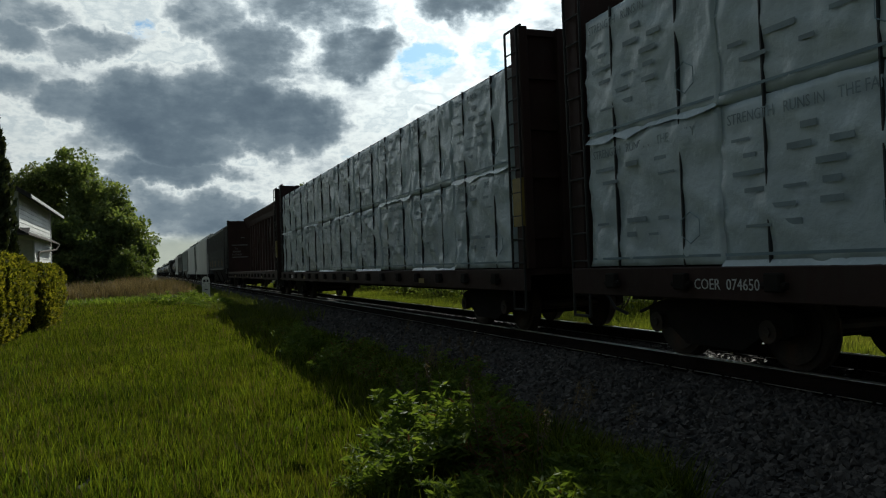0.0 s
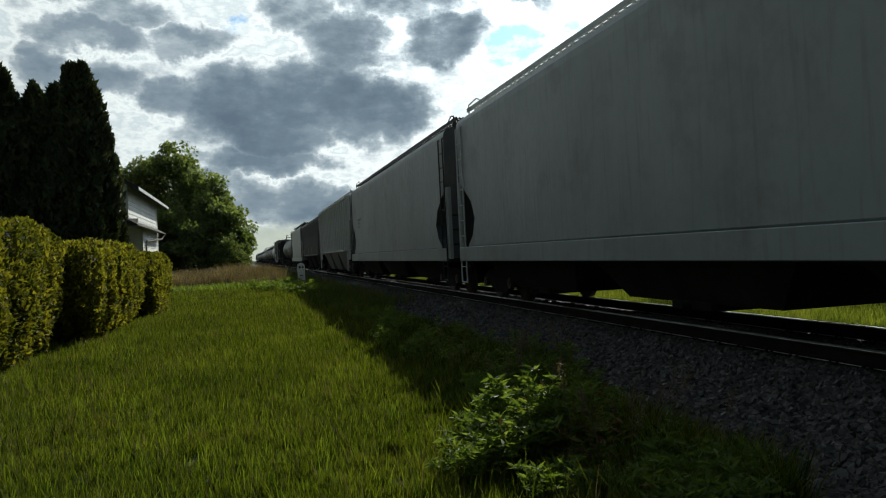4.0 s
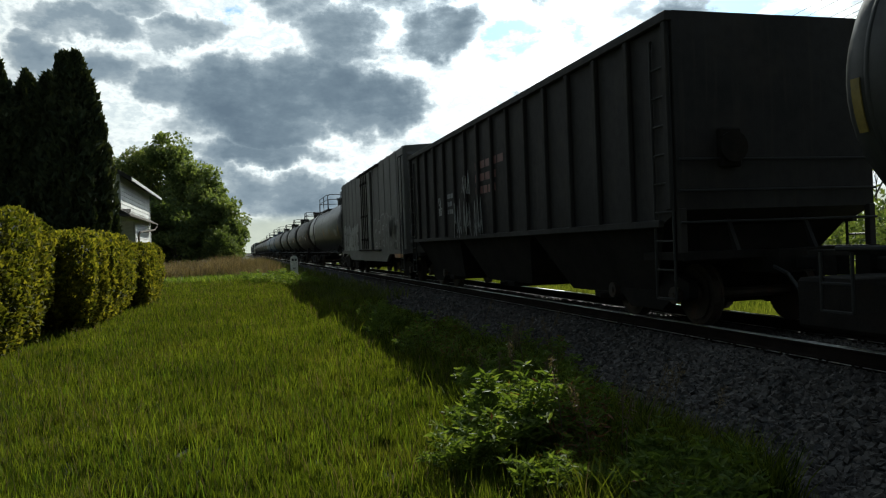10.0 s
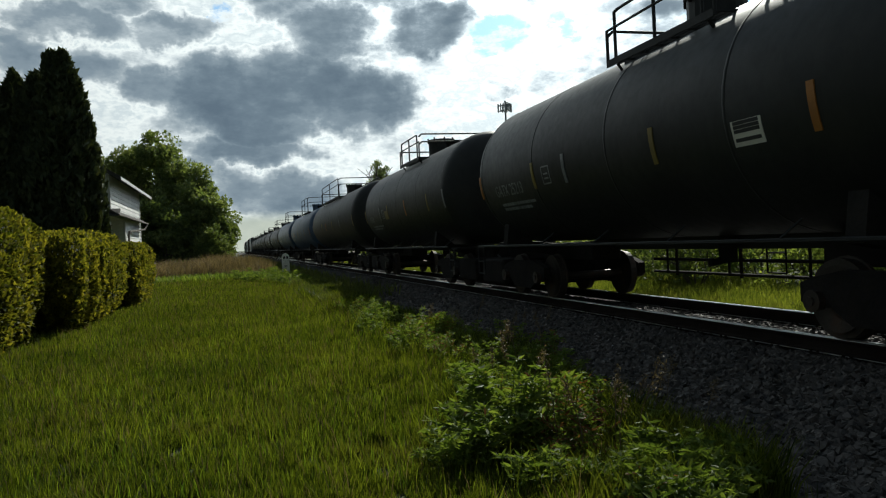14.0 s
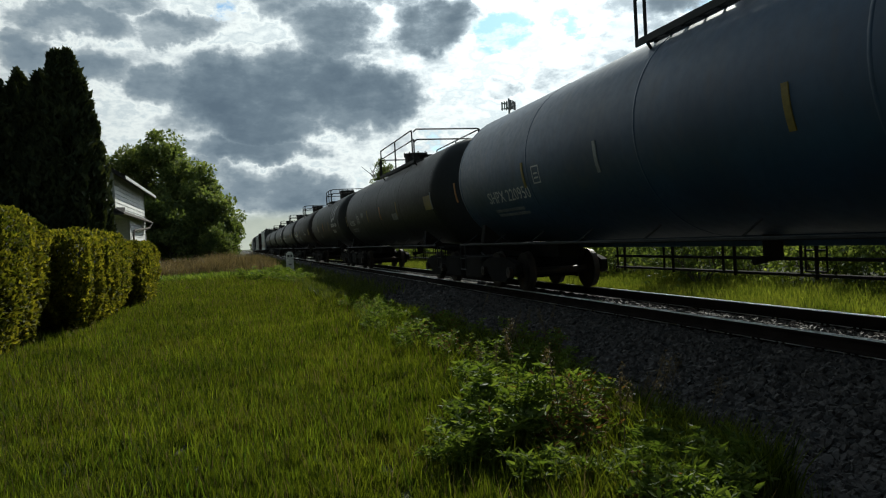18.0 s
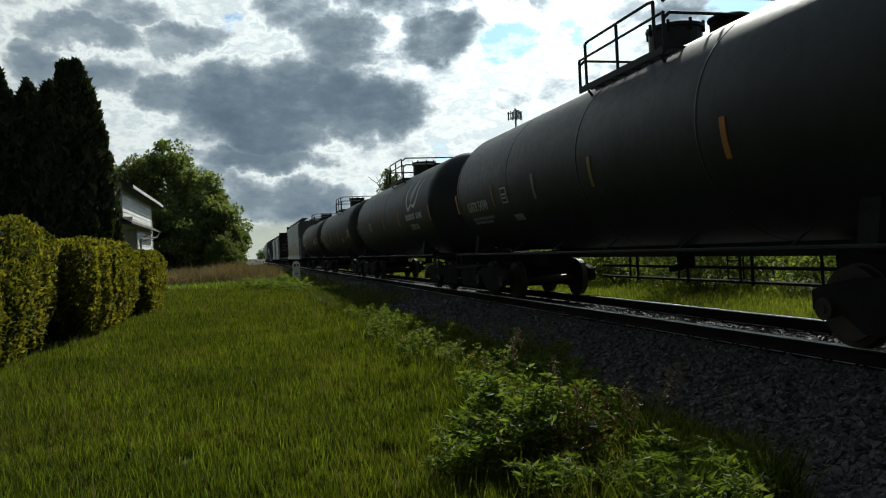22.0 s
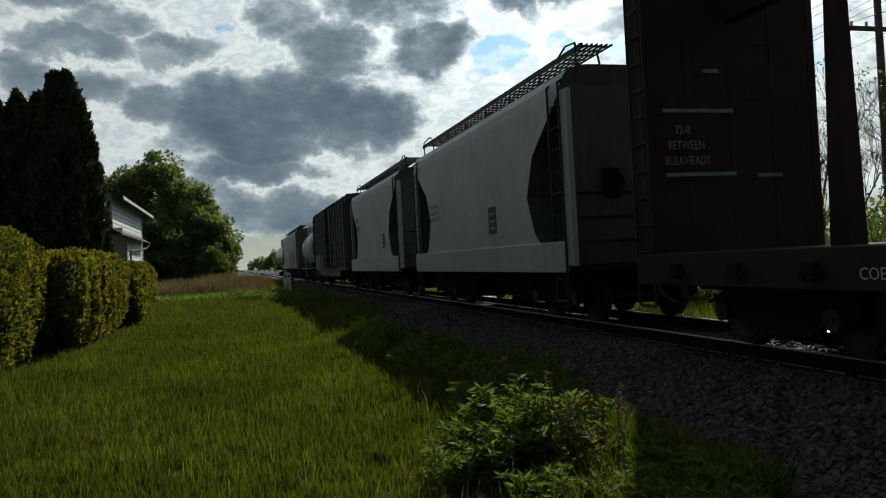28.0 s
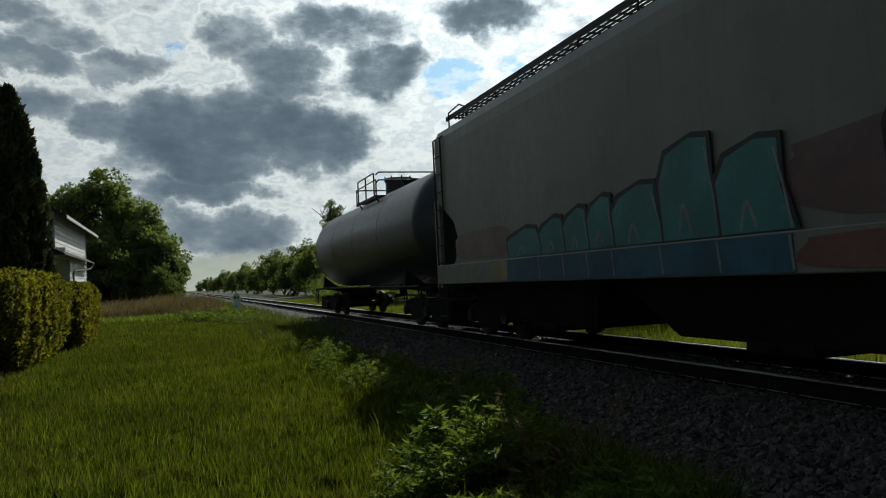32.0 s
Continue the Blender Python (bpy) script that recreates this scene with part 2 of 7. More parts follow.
RUST, SOOT, DUST = (0.11, 0.05, 0.028), (0.02, 0.018, 0.016), (0.16, 0.145, 0.12)
M = {
    "tank_black": surface("tank_black", (0.033, 0.034, 0.033), 0.47, scale=1.2, vary=0.3, dirt=(0.05, 0.047, 0.043), dirt_amount=0.5, bump=0.05, streak=0.25, spec=0.18),
    "tank_gloss": surface("tank_gloss", (0.045, 0.047, 0.05), 0.36, scale=1.2, vary=0.25, dirt=(0.07, 0.07, 0.065), dirt_amount=0.4, bump=0.008, streak=0.2),
    "tank_rusty": surface("tank_rusty", (0.038, 0.033, 0.03), 0.5, spec=0.18, scale=1.4, vary=0.35, dirt=(0.06, 0.042, 0.033), dirt_amount=0.5, bump=0.06, streak=0.35),
    "tank_blue": surface("tank_blue", (0.028, 0.065, 0.125), 0.45, scale=1.2, vary=0.25, dirt=(0.05, 0.06, 0.075), dirt_amount=0.4, bump=0.05, streak=0.25),
    "tank_grey": surface("tank_grey", (0.036, 0.041, 0.054), 0.36, scale=1.2, vary=0.2, dirt=(0.05, 0.045, 0.04), dirt_amount=0.5, bump=0.05, streak=0.4),
    "tank_white": surface("tank_white", (0.46, 0.47, 0.46), 0.4, scale=1.2, vary=0.1, dirt=(0.3, 0.28, 0.24), dirt_amount=0.4, bump=0.04, streak=0.35),
    "hopper_grey": surface("hopper_grey", (0.33, 0.35, 0.34), 0.5, scale=1.0, vary=0.12, dirt=(0.2, 0.185, 0.165), dirt_amount=0.5, bump=0.06, streak=0.35),
    "hopper_pale": surface("hopper_pale", (0.48, 0.50, 0.48), 0.5, scale=1.0, vary=0.1, dirt=(0.3, 0.28, 0.25), dirt_amount=0.4, bump=0.05, streak=0.3),
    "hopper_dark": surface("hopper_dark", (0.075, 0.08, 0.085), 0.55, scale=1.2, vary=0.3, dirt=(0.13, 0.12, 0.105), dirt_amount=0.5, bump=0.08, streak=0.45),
    "hopper_mid": surface("hopper_mid", (0.15, 0.152, 0.14), 0.55, scale=1.2, vary=0.2, dirt=(0.1, 0.09, 0.075), dirt_amount=0.55, bump=0.08, streak=0.5),
    "hopper_olive": surface("hopper_olive", (0.12, 0.13, 0.12), 0.55, scale=1.2, vary=0.25, dirt=(0.07, 0.065, 0.055), dirt_amount=0.55, bump=0.08, streak=0.5),
    "hopper_tan": surface("hopper_tan", (0.24, 0.24, 0.22), 0.5, scale=1.0, vary=0.15, dirt=(0.17, 0.15, 0.125), dirt_amount=0.55, bump=0.06, streak=0.4),
    "car_brown": surface("car_brown", (0.046, 0.027, 0.024), 0.6, scale=1.3, vary=0.3, dirt=(0.05, 0.04, 0.034), dirt_amount=0.6, bump=0.08, streak=0.4, spec=0.12),
    "box_grey": surface("box_grey", (0.115, 0.115, 0.11), 0.6, scale=1.0, vary=0.25, dirt=(0.06, 0.05, 0.042), dirt_amount=0.55, bump=0.08, streak=0.5),
    "box_dark": surface("box_dark", (0.035, 0.04, 0.052), 0.6, scale=1.0, vary=0.3, dirt=(0.07, 0.062, 0.055), dirt_amount=0.5, bump=0.08, streak=0.5),
    "gondola": surface("gondola", (0.03, 0.028, 0.028), 0.7, spec=0.2, scale=1.2, vary=0.35, dirt=(0.055, 0.047, 0.04), dirt_amount=0.55, bump=0.1, streak=0.5),
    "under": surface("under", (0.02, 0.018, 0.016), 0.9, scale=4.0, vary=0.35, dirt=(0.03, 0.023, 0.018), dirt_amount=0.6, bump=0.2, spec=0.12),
    "wheel": surface("wheel", (0.05, 0.04, 0.032), 0.6, metal=0.4, scale=5.0, vary=0.3, dirt=RUST, dirt_amount=0.5, bump=0.08),
    "grab": surface("grab", (0.028, 0.028, 0.028), 0.6, spec=0.25, scale=6.0, vary=0.2, bump=0.0),
    "grab_pale": surface("grab_pale", (0.5, 0.51, 0.5), 0.5, scale=6.0, vary=0.15, dirt=DUST, dirt_amount=0.4, bump=0.0),
    "yellow": surface("yellow", (0.62, 0.36, 0.02), 0.45, scale=5.0, vary=0.15, dirt=(0.2, 0.13, 0.04), dirt_amount=0.4, bump=0.0),
    "yellow_dull": surface("yellow_dull", (0.23, 0.17, 0.035), 0.5, scale=5.0, vary=0.2, dirt=(0.1, 0.08, 0.03), dirt_amount=0.6, bump=0.0),
    "orange": surface("orange", (0.4, 0.16, 0.025), 0.5, scale=5.0, vary=0.2, dirt=(0.15, 0.08, 0.03), dirt_amount=0.4, bump=0.0),
    "paint_white": surface("paint_white", (0.62, 0.62, 0.6), 0.6, scale=8.0, vary=0.15, dirt=(0.25, 0.24, 0.22), dirt_amount=0.5, bump=0.0),
    "paint_faded": surface("paint_faded", (0.24, 0.25, 0.25), 0.6, scale=8.0, vary=0.25, dirt=(0.08, 0.08, 0.08), dirt_amount=0.6, bump=0.0),
    "paint_black": surface("paint_black", (0.03, 0.03, 0.032), 0.6, scale=8.0, vary=0.2, bump=0.0),
    "placard": surface("placard", (0.7, 0.68, 0.6), 0.5, scale=8.0, vary=0.08, bump=0.0),
    "teal": surface("teal", (0.06, 0.22, 0.23), 0.5, scale=2.5, vary=0.3, dirt=(0.12, 0.28, 0.24), dirt_amount=0.5, bump=0.0),
    "spray_blue": surface("spray_blue", (0.03, 0.115, 0.19), 0.5, scale=2.5, vary=0.3, bump=0.0),
    "spray_red": surface("spray_red", (0.2, 0.085, 0.075), 0.55, scale=2.0, vary=0.35, dirt=(0.2, 0.15, 0.13), dirt_amount=0.5, bump=0.0),
    "spray_tan": surface("spray_tan", (0.42, 0.33, 0.2), 0.55, scale=2.0, vary=0.3, bump=0.0),
    "spray_pink": surface("spray_pink", (0.25, 0.17, 0.165), 0.55, scale=2.0, vary=0.3, bump=0.0),
    "paint_silver": surface("paint_silver", (0.2, 0.21, 0.215), 0.45, scale=3.0, vary=0.3, dirt=(0.1, 0.1, 0.1), dirt_amount=0.6, bump=0.0),
    "spray_slate": surface("spray_slate", (0.07, 0.072, 0.068), 0.55, scale=3.0, vary=0.3, bump=0.0),
    "spray_magenta": surface("spray_magenta", (0.19, 0.11, 0.125), 0.55, scale=2.0, vary=0.35, dirt=(0.2, 0.11, 0.06), dirt_amount=0.5, bump=0.0),
    "wrap": surface("wrap", (0.56, 0.64, 0.68), 0.24, scale=1.5, vary=0.12, dirt=(0.38, 0.46, 0.5), dirt_amount=0.6, bump=0.8, bump_scale=7.0),
    "wrap_print": surface("wrap_print", (0.25, 0.31, 0.34), 0.5, scale=6.0, vary=0.2, bump=0.0),
    "wrap_blue": surface("wrap_blue", (0.22, 0.3, 0.34), 0.5, scale=6.0, vary=0.2, bump=0.0),
    "strap": surface("strap", (0.02, 0.022, 0.025), 0.5, bump=0.0),
    "rail_side": surface("rail_side", (0.022, 0.016, 0.013), 0.9, scale=9.0, vary=0.3, dirt=(0.03, 0.02, 0.015), dirt_amount=0.5, bump=0.2, spec=0.1),
    "rail_top": surface("rail_top", (0.9, 0.89, 0.87), 0.42, metal=1.0, scale=4.0, vary=0.08, bump=0.0),
    "tie": surface("tie", (0.055, 0.045, 0.036), 0.9, scale=5.0, vary=0.35, dirt=(0.1, 0.09, 0.08), dirt_amount=0.4, bump=0.5),
    "ballast": surface("ballast", (0.026, 0.0245, 0.023), 0.9, scale=9.0, vary=0.4, dirt=(0.025, 0.022, 0.02), dirt_amount=0.6, bump=0.9, bump_scale=24.0),
    "stone": surface("stone", (0.062, 0.054, 0.048), 0.7, scale=14.0, vary=0.25, dirt=(0.055, 0.046, 0.038), dirt_amount=0.5, bump=0.3, island=True),
    "soil": surface("soil", (0.045, 0.055, 0.018), 0.95, scale=4.0, vary=0.4, dirt=(0.06, 0.045, 0.025), dirt_amount=0.5, bump=0.8, bump_scale=20.0),
    "bark": surface("bark", (0.09, 0.075, 0.06), 0.9, scale=6.0, vary=0.35, dirt=(0.05, 0.045, 0.035), dirt_amount=0.5, bump=0.8, bump_scale=18.0),
    "pole_wood": surface("pole_wood", (0.11, 0.09, 0.07), 0.9, scale=6.0, vary=0.3, bump=0.5),
    "concrete": surface("concrete", (0.78, 0.78, 0.75), 0.85, scale=6.0, vary=0.15, dirt=(0.3, 0.29, 0.26), dirt_amount=0.5, bump=0.4),
    "siding": surface("siding", (0.74, 0.74, 0.72), 0.6, scale=2.0, vary=0.07, dirt=(0.5, 0.49, 0.45), dirt_amount=0.4, bump=0.08),
    "trim": surface("trim", (0.6, 0.6, 0.58), 0.6, scale=3.0, vary=0.1, bump=0.1),
    "shingle": surface("shingle", (0.075, 0.072, 0.07), 0.9, scale=6.0, vary=0.35, bump=0.6, island=True),
    "steel": surface("steel", (0.3, 0.31, 0.32), 0.45, metal=0.8, scale=4.0, vary=0.15, bump=0.0),
    "wire": surface("wire", (0.03, 0.03, 0.03), 0.6, bump=0.0),
    "grass": foliage("grass", (0.016, 0.034, 0.005), (0.158, 0.192, 0.024), 0.42, rough=0.6, spec=0.15, patch=0.3, patch_color=(0.13, 0.115, 0.03)),
    "grass_dull": foliage("grass_dull", (0.05, 0.075, 0.02), (0.13, 0.15, 0.05), 0.4, patch=0.4, patch_color=(0.11, 0.1, 0.05)),
    "grass_tip": foliage("grass_tip", (0.06, 0.11, 0.015), (0.17, 0.215, 0.03), 0.5, rough=0.5, spec=0.25),
    "verge": foliage("verge", (0.075, 0.105, 0.02), (0.19, 0.22, 0.05), 0.5, patch=0.35, patch_color=(0.17, 0.15, 0.06)),
    "grass_dry": foliage("grass_dry", (0.10, 0.078, 0.062), (0.2, 0.155, 0.125), 0.3),
    "weed": foliage("weed", (0.075, 0.125, 0.025), (0.18, 0.235, 0.06), 0.5, rough=0.55),
    "weed_red": foliage("weed_red", (0.14, 0.06, 0.035), (0.22, 0.12, 0.06), 0.35),
    "yew": foliage("yew", (0.05, 0.07, 0.013), (0.27, 0.25, 0.04), 0.4, rough=0.7),
    # near-black: stands for the shade inside dense foliage
    "inner_shade": surface("inner_shade", (0.012, 0.018, 0.006), 0.95, vary=0.4, bump=0.6),
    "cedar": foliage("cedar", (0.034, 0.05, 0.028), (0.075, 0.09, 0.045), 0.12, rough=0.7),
    "leaf": foliage("leaf", (0.105, 0.15, 0.068), (0.205, 0.25, 0.115), 0.48),
    "leaf_dark": foliage("leaf_dark", (0.08, 0.12, 0.05), (0.155, 0.195, 0.075), 0.45),
    "leaf_pale": foliage("leaf_pale", (0.10, 0.14, 0.06), (0.19, 0.22, 0.1), 0.4),
    "leaf_sun": foliage("leaf_sun", (0.12, 0.17, 0.055), (0.25, 0.3, 0.11), 0.55),
}

# ---- building helpers ----
def mesh_from(name, bm, material=None, smooth=False):
    me = bpy.data.meshes.new(name)
    bm.to_mesh(me)
    bm.free()
    if smooth:
        me.polygons.foreach_set("use_smooth", [True] * len(me.polygons))
    if material:
        me.materials.append(M[material])
    return me


def part(name, bm, material, parent, label="", at=None, smooth=False):
    """One bmesh (or ready mesh) as one mesh object under a thing or a part."""
    me = bm if isinstance(bm, bpy.types.Mesh) else mesh_from(name, bm, material, smooth)
    ob = new(name, me)
    ob.parent = parent
    if at is not None:
        ob.matrix_basis = at if isinstance(at, Matrix) else Matrix.Translation(at)
    if label:
        tagged(ob, label)
    return ob


def arrays(name, verts, faces, material, smooth=False):
    """A large mesh from numpy arrays of vertices and of equal-sized faces."""
    me = bpy.data.meshes.new(name)
    verts, faces = np.asarray(verts, "f"), np.asarray(faces, "i")
    k = faces.shape[1]
    me.vertices.add(len(verts)), me.loops.add(faces.size), me.polygons.add(len(faces))
    me.vertices.foreach_set("co", verts.ravel())
    me.loops.foreach_set("vertex_index", faces.ravel())
    me.polygons.foreach_set("loop_start", np.arange(0, faces.size, k, dtype="i"))
    me.polygons.foreach_set("use_smooth", np.full(len(faces), smooth))
    me.update(calc_edges=True)
    me.materials.append(M[material])
    return me


def box(bm, x0, x1, y0, y1, z0, z1, bevel=0.0):
    out = bmesh.ops.create_cube(bm, size=1)["verts"]
    for v in out:
        v.co = Vector((x0 + (v.co.x + 0.5) * (x1 - x0), y0 + (v.co.y + 0.5) * (y1 - y0), z0 + (v.co.z + 0.5) * (z1 - z0)))
    if bevel:
        edges = list({e for v in out for e in v.link_edges})
        bmesh.ops.bevel(bm, geom=edges, offset=bevel, segments=1, affect="EDGES")
    return out


def prism(bm, outline, axis, lo, hi):
    """Extrudes a closed outline of 2D points along an axis ('x', 'y' or 'z')."""
    def at(p, h):
        return {"x": (h, p[0], p[1]), "y": (p[0], h, p[1]), "z": (p[0], p[1], h)}[axis]
    a, b = [bm.verts.new(at(p, lo)) for p in outline], [bm.verts.new(at(p, hi)) for p in outline]
    n = len(outline)
    for i in range(n):
        bm.faces.new((a[i], a[(i + 1) % n], b[(i + 1) % n], b[i]))
    bm.faces.new(a[::-1]), bm.faces.new(b)
    bmesh.ops.recalc_face_normals(bm, faces=bm.faces)


def rod(bm, p, q, r, sides=6, r2=None):
    """A round bar from p to q."""
    p, q = Vector(p), Vector(q)
    d = q - p
    m = Matrix.Translation((p + q) / 2) @ d.to_track_quat("Z", "Y").to_matrix().to_4x4()
    bmesh.ops.create_cone(bm, cap_ends=True, segments=sides, radius1=r, radius2=r if r2 is None else r2, depth=d.length, matrix=m)


def rods(bm, pts, r, sides=6):
    for p, q in zip(pts, pts[1:]):
        rod(bm, p, q, r, sides)


def plate(bm, y0, y1, z0, z1, x, t=0.004):
    """A thin plate on the side that faces the path, standing t proud of x."""
    box(bm, x - t, x, y0, y1, z0, z1)


def empty(name, label, category, group="", kind=""):
    return tagged(new(name), label, category, group, kind)


# ---- ground, ballast, track ----
def ground_z(x, y):
    z = GRASS_Z + 0.05 * noise.noise(Vector((x * 0.35, y * 0.35, 0))) if abs(x) < 60 and abs(y) < 200 else GRASS_Z
    if y > 38:  # low bank with the dry grass, beside the line
        z += 0.35 * min(1, (y - 38) / 22) * max(0, 1 - abs(x + 1.5) / 7)
    if 3.6 < x < 10.4:
        z = min(z, GRASS_Z - 0.06)
    return z


def build_ground():
    xs = [-3000, -600, -150, -60, -30, -20, -14] + [-10 + 0.5 * i for i in range(59)] + [22, 26, 32, 45, 80, 200, 800, 3000]
    ys = [-3000, -600, -100, -30, -10] + [-4 + 1.0 * i for i in range(70)] + [70, 78, 90, 110, 150, 220, 400, 900, 3500]
    verts = [(x, y, ground_z(x, y)) for y in ys for x in xs]
    w = len(xs)
    faces = [(j * w + i, j * w + i + 1, j * w + i + 1 + w, j * w + i + w) for j in range(len(ys) - 1) for i in range(w - 1)]
    tagged(new("ground", arrays("ground", verts, faces, "soil", True)), "dark soil under rough green grass beside the railway", "ground", kind="structure")


def bed_z(x):
    """Height of the ballast across the track."""
    a = abs(x - TRACK_X)
    if a < 0.86:
        return -0.215
    if a < 0.97:
        return -0.235
    if a < 1.55:
        return -0.2
    return -0.2 - (a - 1.55) * (0.34 / 1.9)


def build_track():
    bed = tagged(new("ballast"), "dark grey crushed stone ballast bed under the track", "ballast", kind="structure")
    ys = np.concatenate([np.arange(-8, 60, 0.16), np.arange(60, 200, 2.0), np.arange(200, 1500, 40.0)])
    xs = np.concatenate([[TRACK_X - 3.7], np.arange(TRACK_X - 3.4, TRACK_X + 3.5, 0.17), [TRACK_X + 3.7]])
    rng = np.random.RandomState(4)
    zz = np.array([bed_z(x) for x in xs])[None, :] + rng.uniform(-0.025, 0.02, (len(ys), len(xs)))
    zz[:, 0] = zz[:, -1] = GRASS_Z - 0.2
    verts = np.stack([np.broadcast_to(xs[None, :], zz.shape), np.broadcast_to(ys[:, None], zz.shape), zz], -1).reshape(-1, 3)
    w = len(xs)
    j, i = np.meshgrid(np.arange(len(ys) - 1), np.arange(w - 1), indexing="ij")
    a = (j * w + i).ravel()
    part("bed", arrays("bed", verts, np.stack([a, a + 1, a + 1 + w, a + w], 1), "ballast"), None, bed)

    # rails: rust-brown sides, worn bright heads
    rail_shape = [(-0.07, -0.18), (0.07, -0.18), (0.07, -0.168), (0.012, -0.145), (0.009, -0.05), (0.034, -0.04), (0.0365, -0.022), (0.0355, -0.0145),
                  (-0.0355, -0.0145), (-0.0365, -0.022), (-0.034, -0.04), (-0.009, -0.05), (-0.012, -0.145), (-0.07, -0.168)]
    for side in (-1, 1):
        x = TRACK_X + side * 0.7525
        rail = empty("rail", "long steel rail with a bright worn head and rusty sides", "rail", "rails of the track", "structure")
        bm = bmesh.new()
        prism(bm, rail_shape, "y", -60, 1500)
        part("rail_body", bm, "rail_side", rail, at=(x, 0, 0))
        bm = bmesh.new()
        prism(bm, [(-0.0362, -0.016), (0.0362, -0.016), (0.0355, -0.012), (0.0312, -0.0075), (0.0255, -0.0042), (0.012, -0.0004), (0, 0.0012), (-0.012, -0.0004), (-0.0255, -0.0042), (-0.0312, -0.0075), (-0.0355, -0.012)], "y", -60, 1500)
        part("running_surface", bm, "rail_top", rail, "polished steel running surface", (x, 0, 0))
        # bright strips added along the foot's edges to stand for their glint
        for edge in (-1, 1):
            bm = bmesh.new()
            prism(bm, [(edge * 0.056, -0.166), (edge * 0.0715, -0.171), (edge * 0.0715, -0.1795), (edge * 0.056, -0.1795)], "y", -60, 300)
            part("foot_glint", bm, "rail_top", rail, "bright metal strip standing for the glint on the rail foot", (x, 0, 0))

    ties = empty("tie_row", "weathered wooden railway ties bedded in stone", "ties", kind="structure")
    bm = bmesh.new()
    box(bm, -1.3, 1.3, -0.115, 0.115, -0.17, 0.0, 0.012)
    me = mesh_from("tie", bm, "tie")
    bm = bmesh.new()
    box(bm, -0.18, 0.18, -0.095, 0.095, -0.004, 0.047, 0.004)
    for sx in (-0.1, 0.1):
        for sy in (-0.05, 0.05):
            box(bm, sx - 0.012, sx + 0.012, sy - 0.012, sy + 0.012, 0.047, 0.07)
    plate_me = mesh_from("tie_plate", bm, "rail_side")
    rnd = random.Random(5)
    for k in range(190):
        y = -6 + k * 0.5 + rnd.uniform(-0.03, 0.03)
        t = part("tie", me, None, ties, at=pose(TRACK_X + rnd.uniform(-0.05, 0.05), y, -0.226, 0, 0, rnd.uniform(-1, 1)))
        if 2 < y < 14:
            for s in (-0.7525, 0.7525):
                part("tie_plate", plate_me, None, t, "rusty steel tie plate with spikes" if k == 20 else "", (s, 0, 0))


def stones(n, xr, yr, size, seed):
    """Broken stones as squashed, jittered octahedra with cut corners."""
    rng = np.random.RandomState(seed)
    base = np.array([(1, 0, 0), (-1, 0, 0), (0, 1, 0), (0, -1, 0), (0, 0, 1), (0, 0, -1), (0.7, 0.6, 0.5), (-0.6, 0.7, -0.5)])
    tri = np.array([(0, 6, 4), (0, 2, 6), (6, 2, 4), (2, 7, 4), (7, 1, 4), (1, 3, 4), (3, 0, 4), (2, 0, 5), (7, 2, 5), (1, 7, 5), (3, 1, 5), (0, 3, 5)])
    s = rng.uniform(size * 0.55, size, (n, 1, 1)) * rng.uniform(0.6, 1.15, (n, 8, 3))
    v = base[None] * s
    ang = rng.uniform(0, 6.283, (n, 3))
    for k, (a, b) in enumerate(((0, 1), (1, 2), (0, 2))):
        c, d = np.cos(ang[:, k])[:, None], np.sin(ang[:, k])[:, None]
        va, vb = v[..., a] * c - v[..., b] * d, v[..., a] * d + v[..., b] * c
        v[..., a], v[..., b] = va, vb
    x = rng.uniform(*xr, n)
    y = yr[0] + (yr[1] - yr[0]) * rng.uniform(0, 1, n) ** 1.5
    z = np.array([max(bed_z(a), GRASS_Z - 0.05) for a in x]) + size * 0.12
    v += np.stack([x, y, z], 1)[:, None, :]
    return v, tri


def build_stones():
    bed = bpy.data.objects["ballast"]
    lo = TRACK_X - 3.45
    sets = [stones(15000, (lo, TRACK_X - 0.95), (1.5, 15), 0.056, 11), stones(5000, (lo - 0.5, lo + 0.5), (2, 26), 0.045, 12),
            stones(9000, (TRACK_X - 0.62, TRACK_X + 0.65), (3, 22), 0.045, 13), stones(5000, (lo, TRACK_X - 0.95), (15, 34), 0.065, 14),
            stones(2500, (TRACK_X + 0.85, TRACK_X + 2.2), (4, 22), 0.05, 15)]
    vs, fs, off = [], [], 0
    for v, tri in sets:
        n = len(v)
        vs.append(v.reshape(-1, 3))
        fs.append((tri[None] + (np.arange(n) * 8)[:, None, None] + off).reshape(-1, 3))
        off += n * 8
    tagged(part("loose_stones", arrays("loose_stones", np.concatenate(vs), np.concatenate(fs), "stone"), None, bed), kind="stuff")
    v, tri = stones(8, (0, 0.01), (0, 0.01), 0.058, 21)
    kinds = [arrays("stone", a - a.mean(0), tri, "stone") for a in v]
    rnd = random.Random(6)
    for k in range(280):
        x, y = rnd.uniform(lo + 0.1, TRACK_X - 1.4), rnd.uniform(2.2, 9.5)
        part("stone", kinds[k % 8], None, bed, at=pose(x, y, bed_z(x) + 0.02, rnd.uniform(0, 360), rnd.uniform(0, 360), rnd.uniform(0, 360)))


build_ground()
build_track()
build_stones()

# ---- the train ----
TRAIN = []  # (thing, offset across, place along the train, height)
CACHE = {}


def dist(t):
    """Metres that the train has run since the start; it slows down a little."""
    return 19.656 * t - 0.0384 * t * t


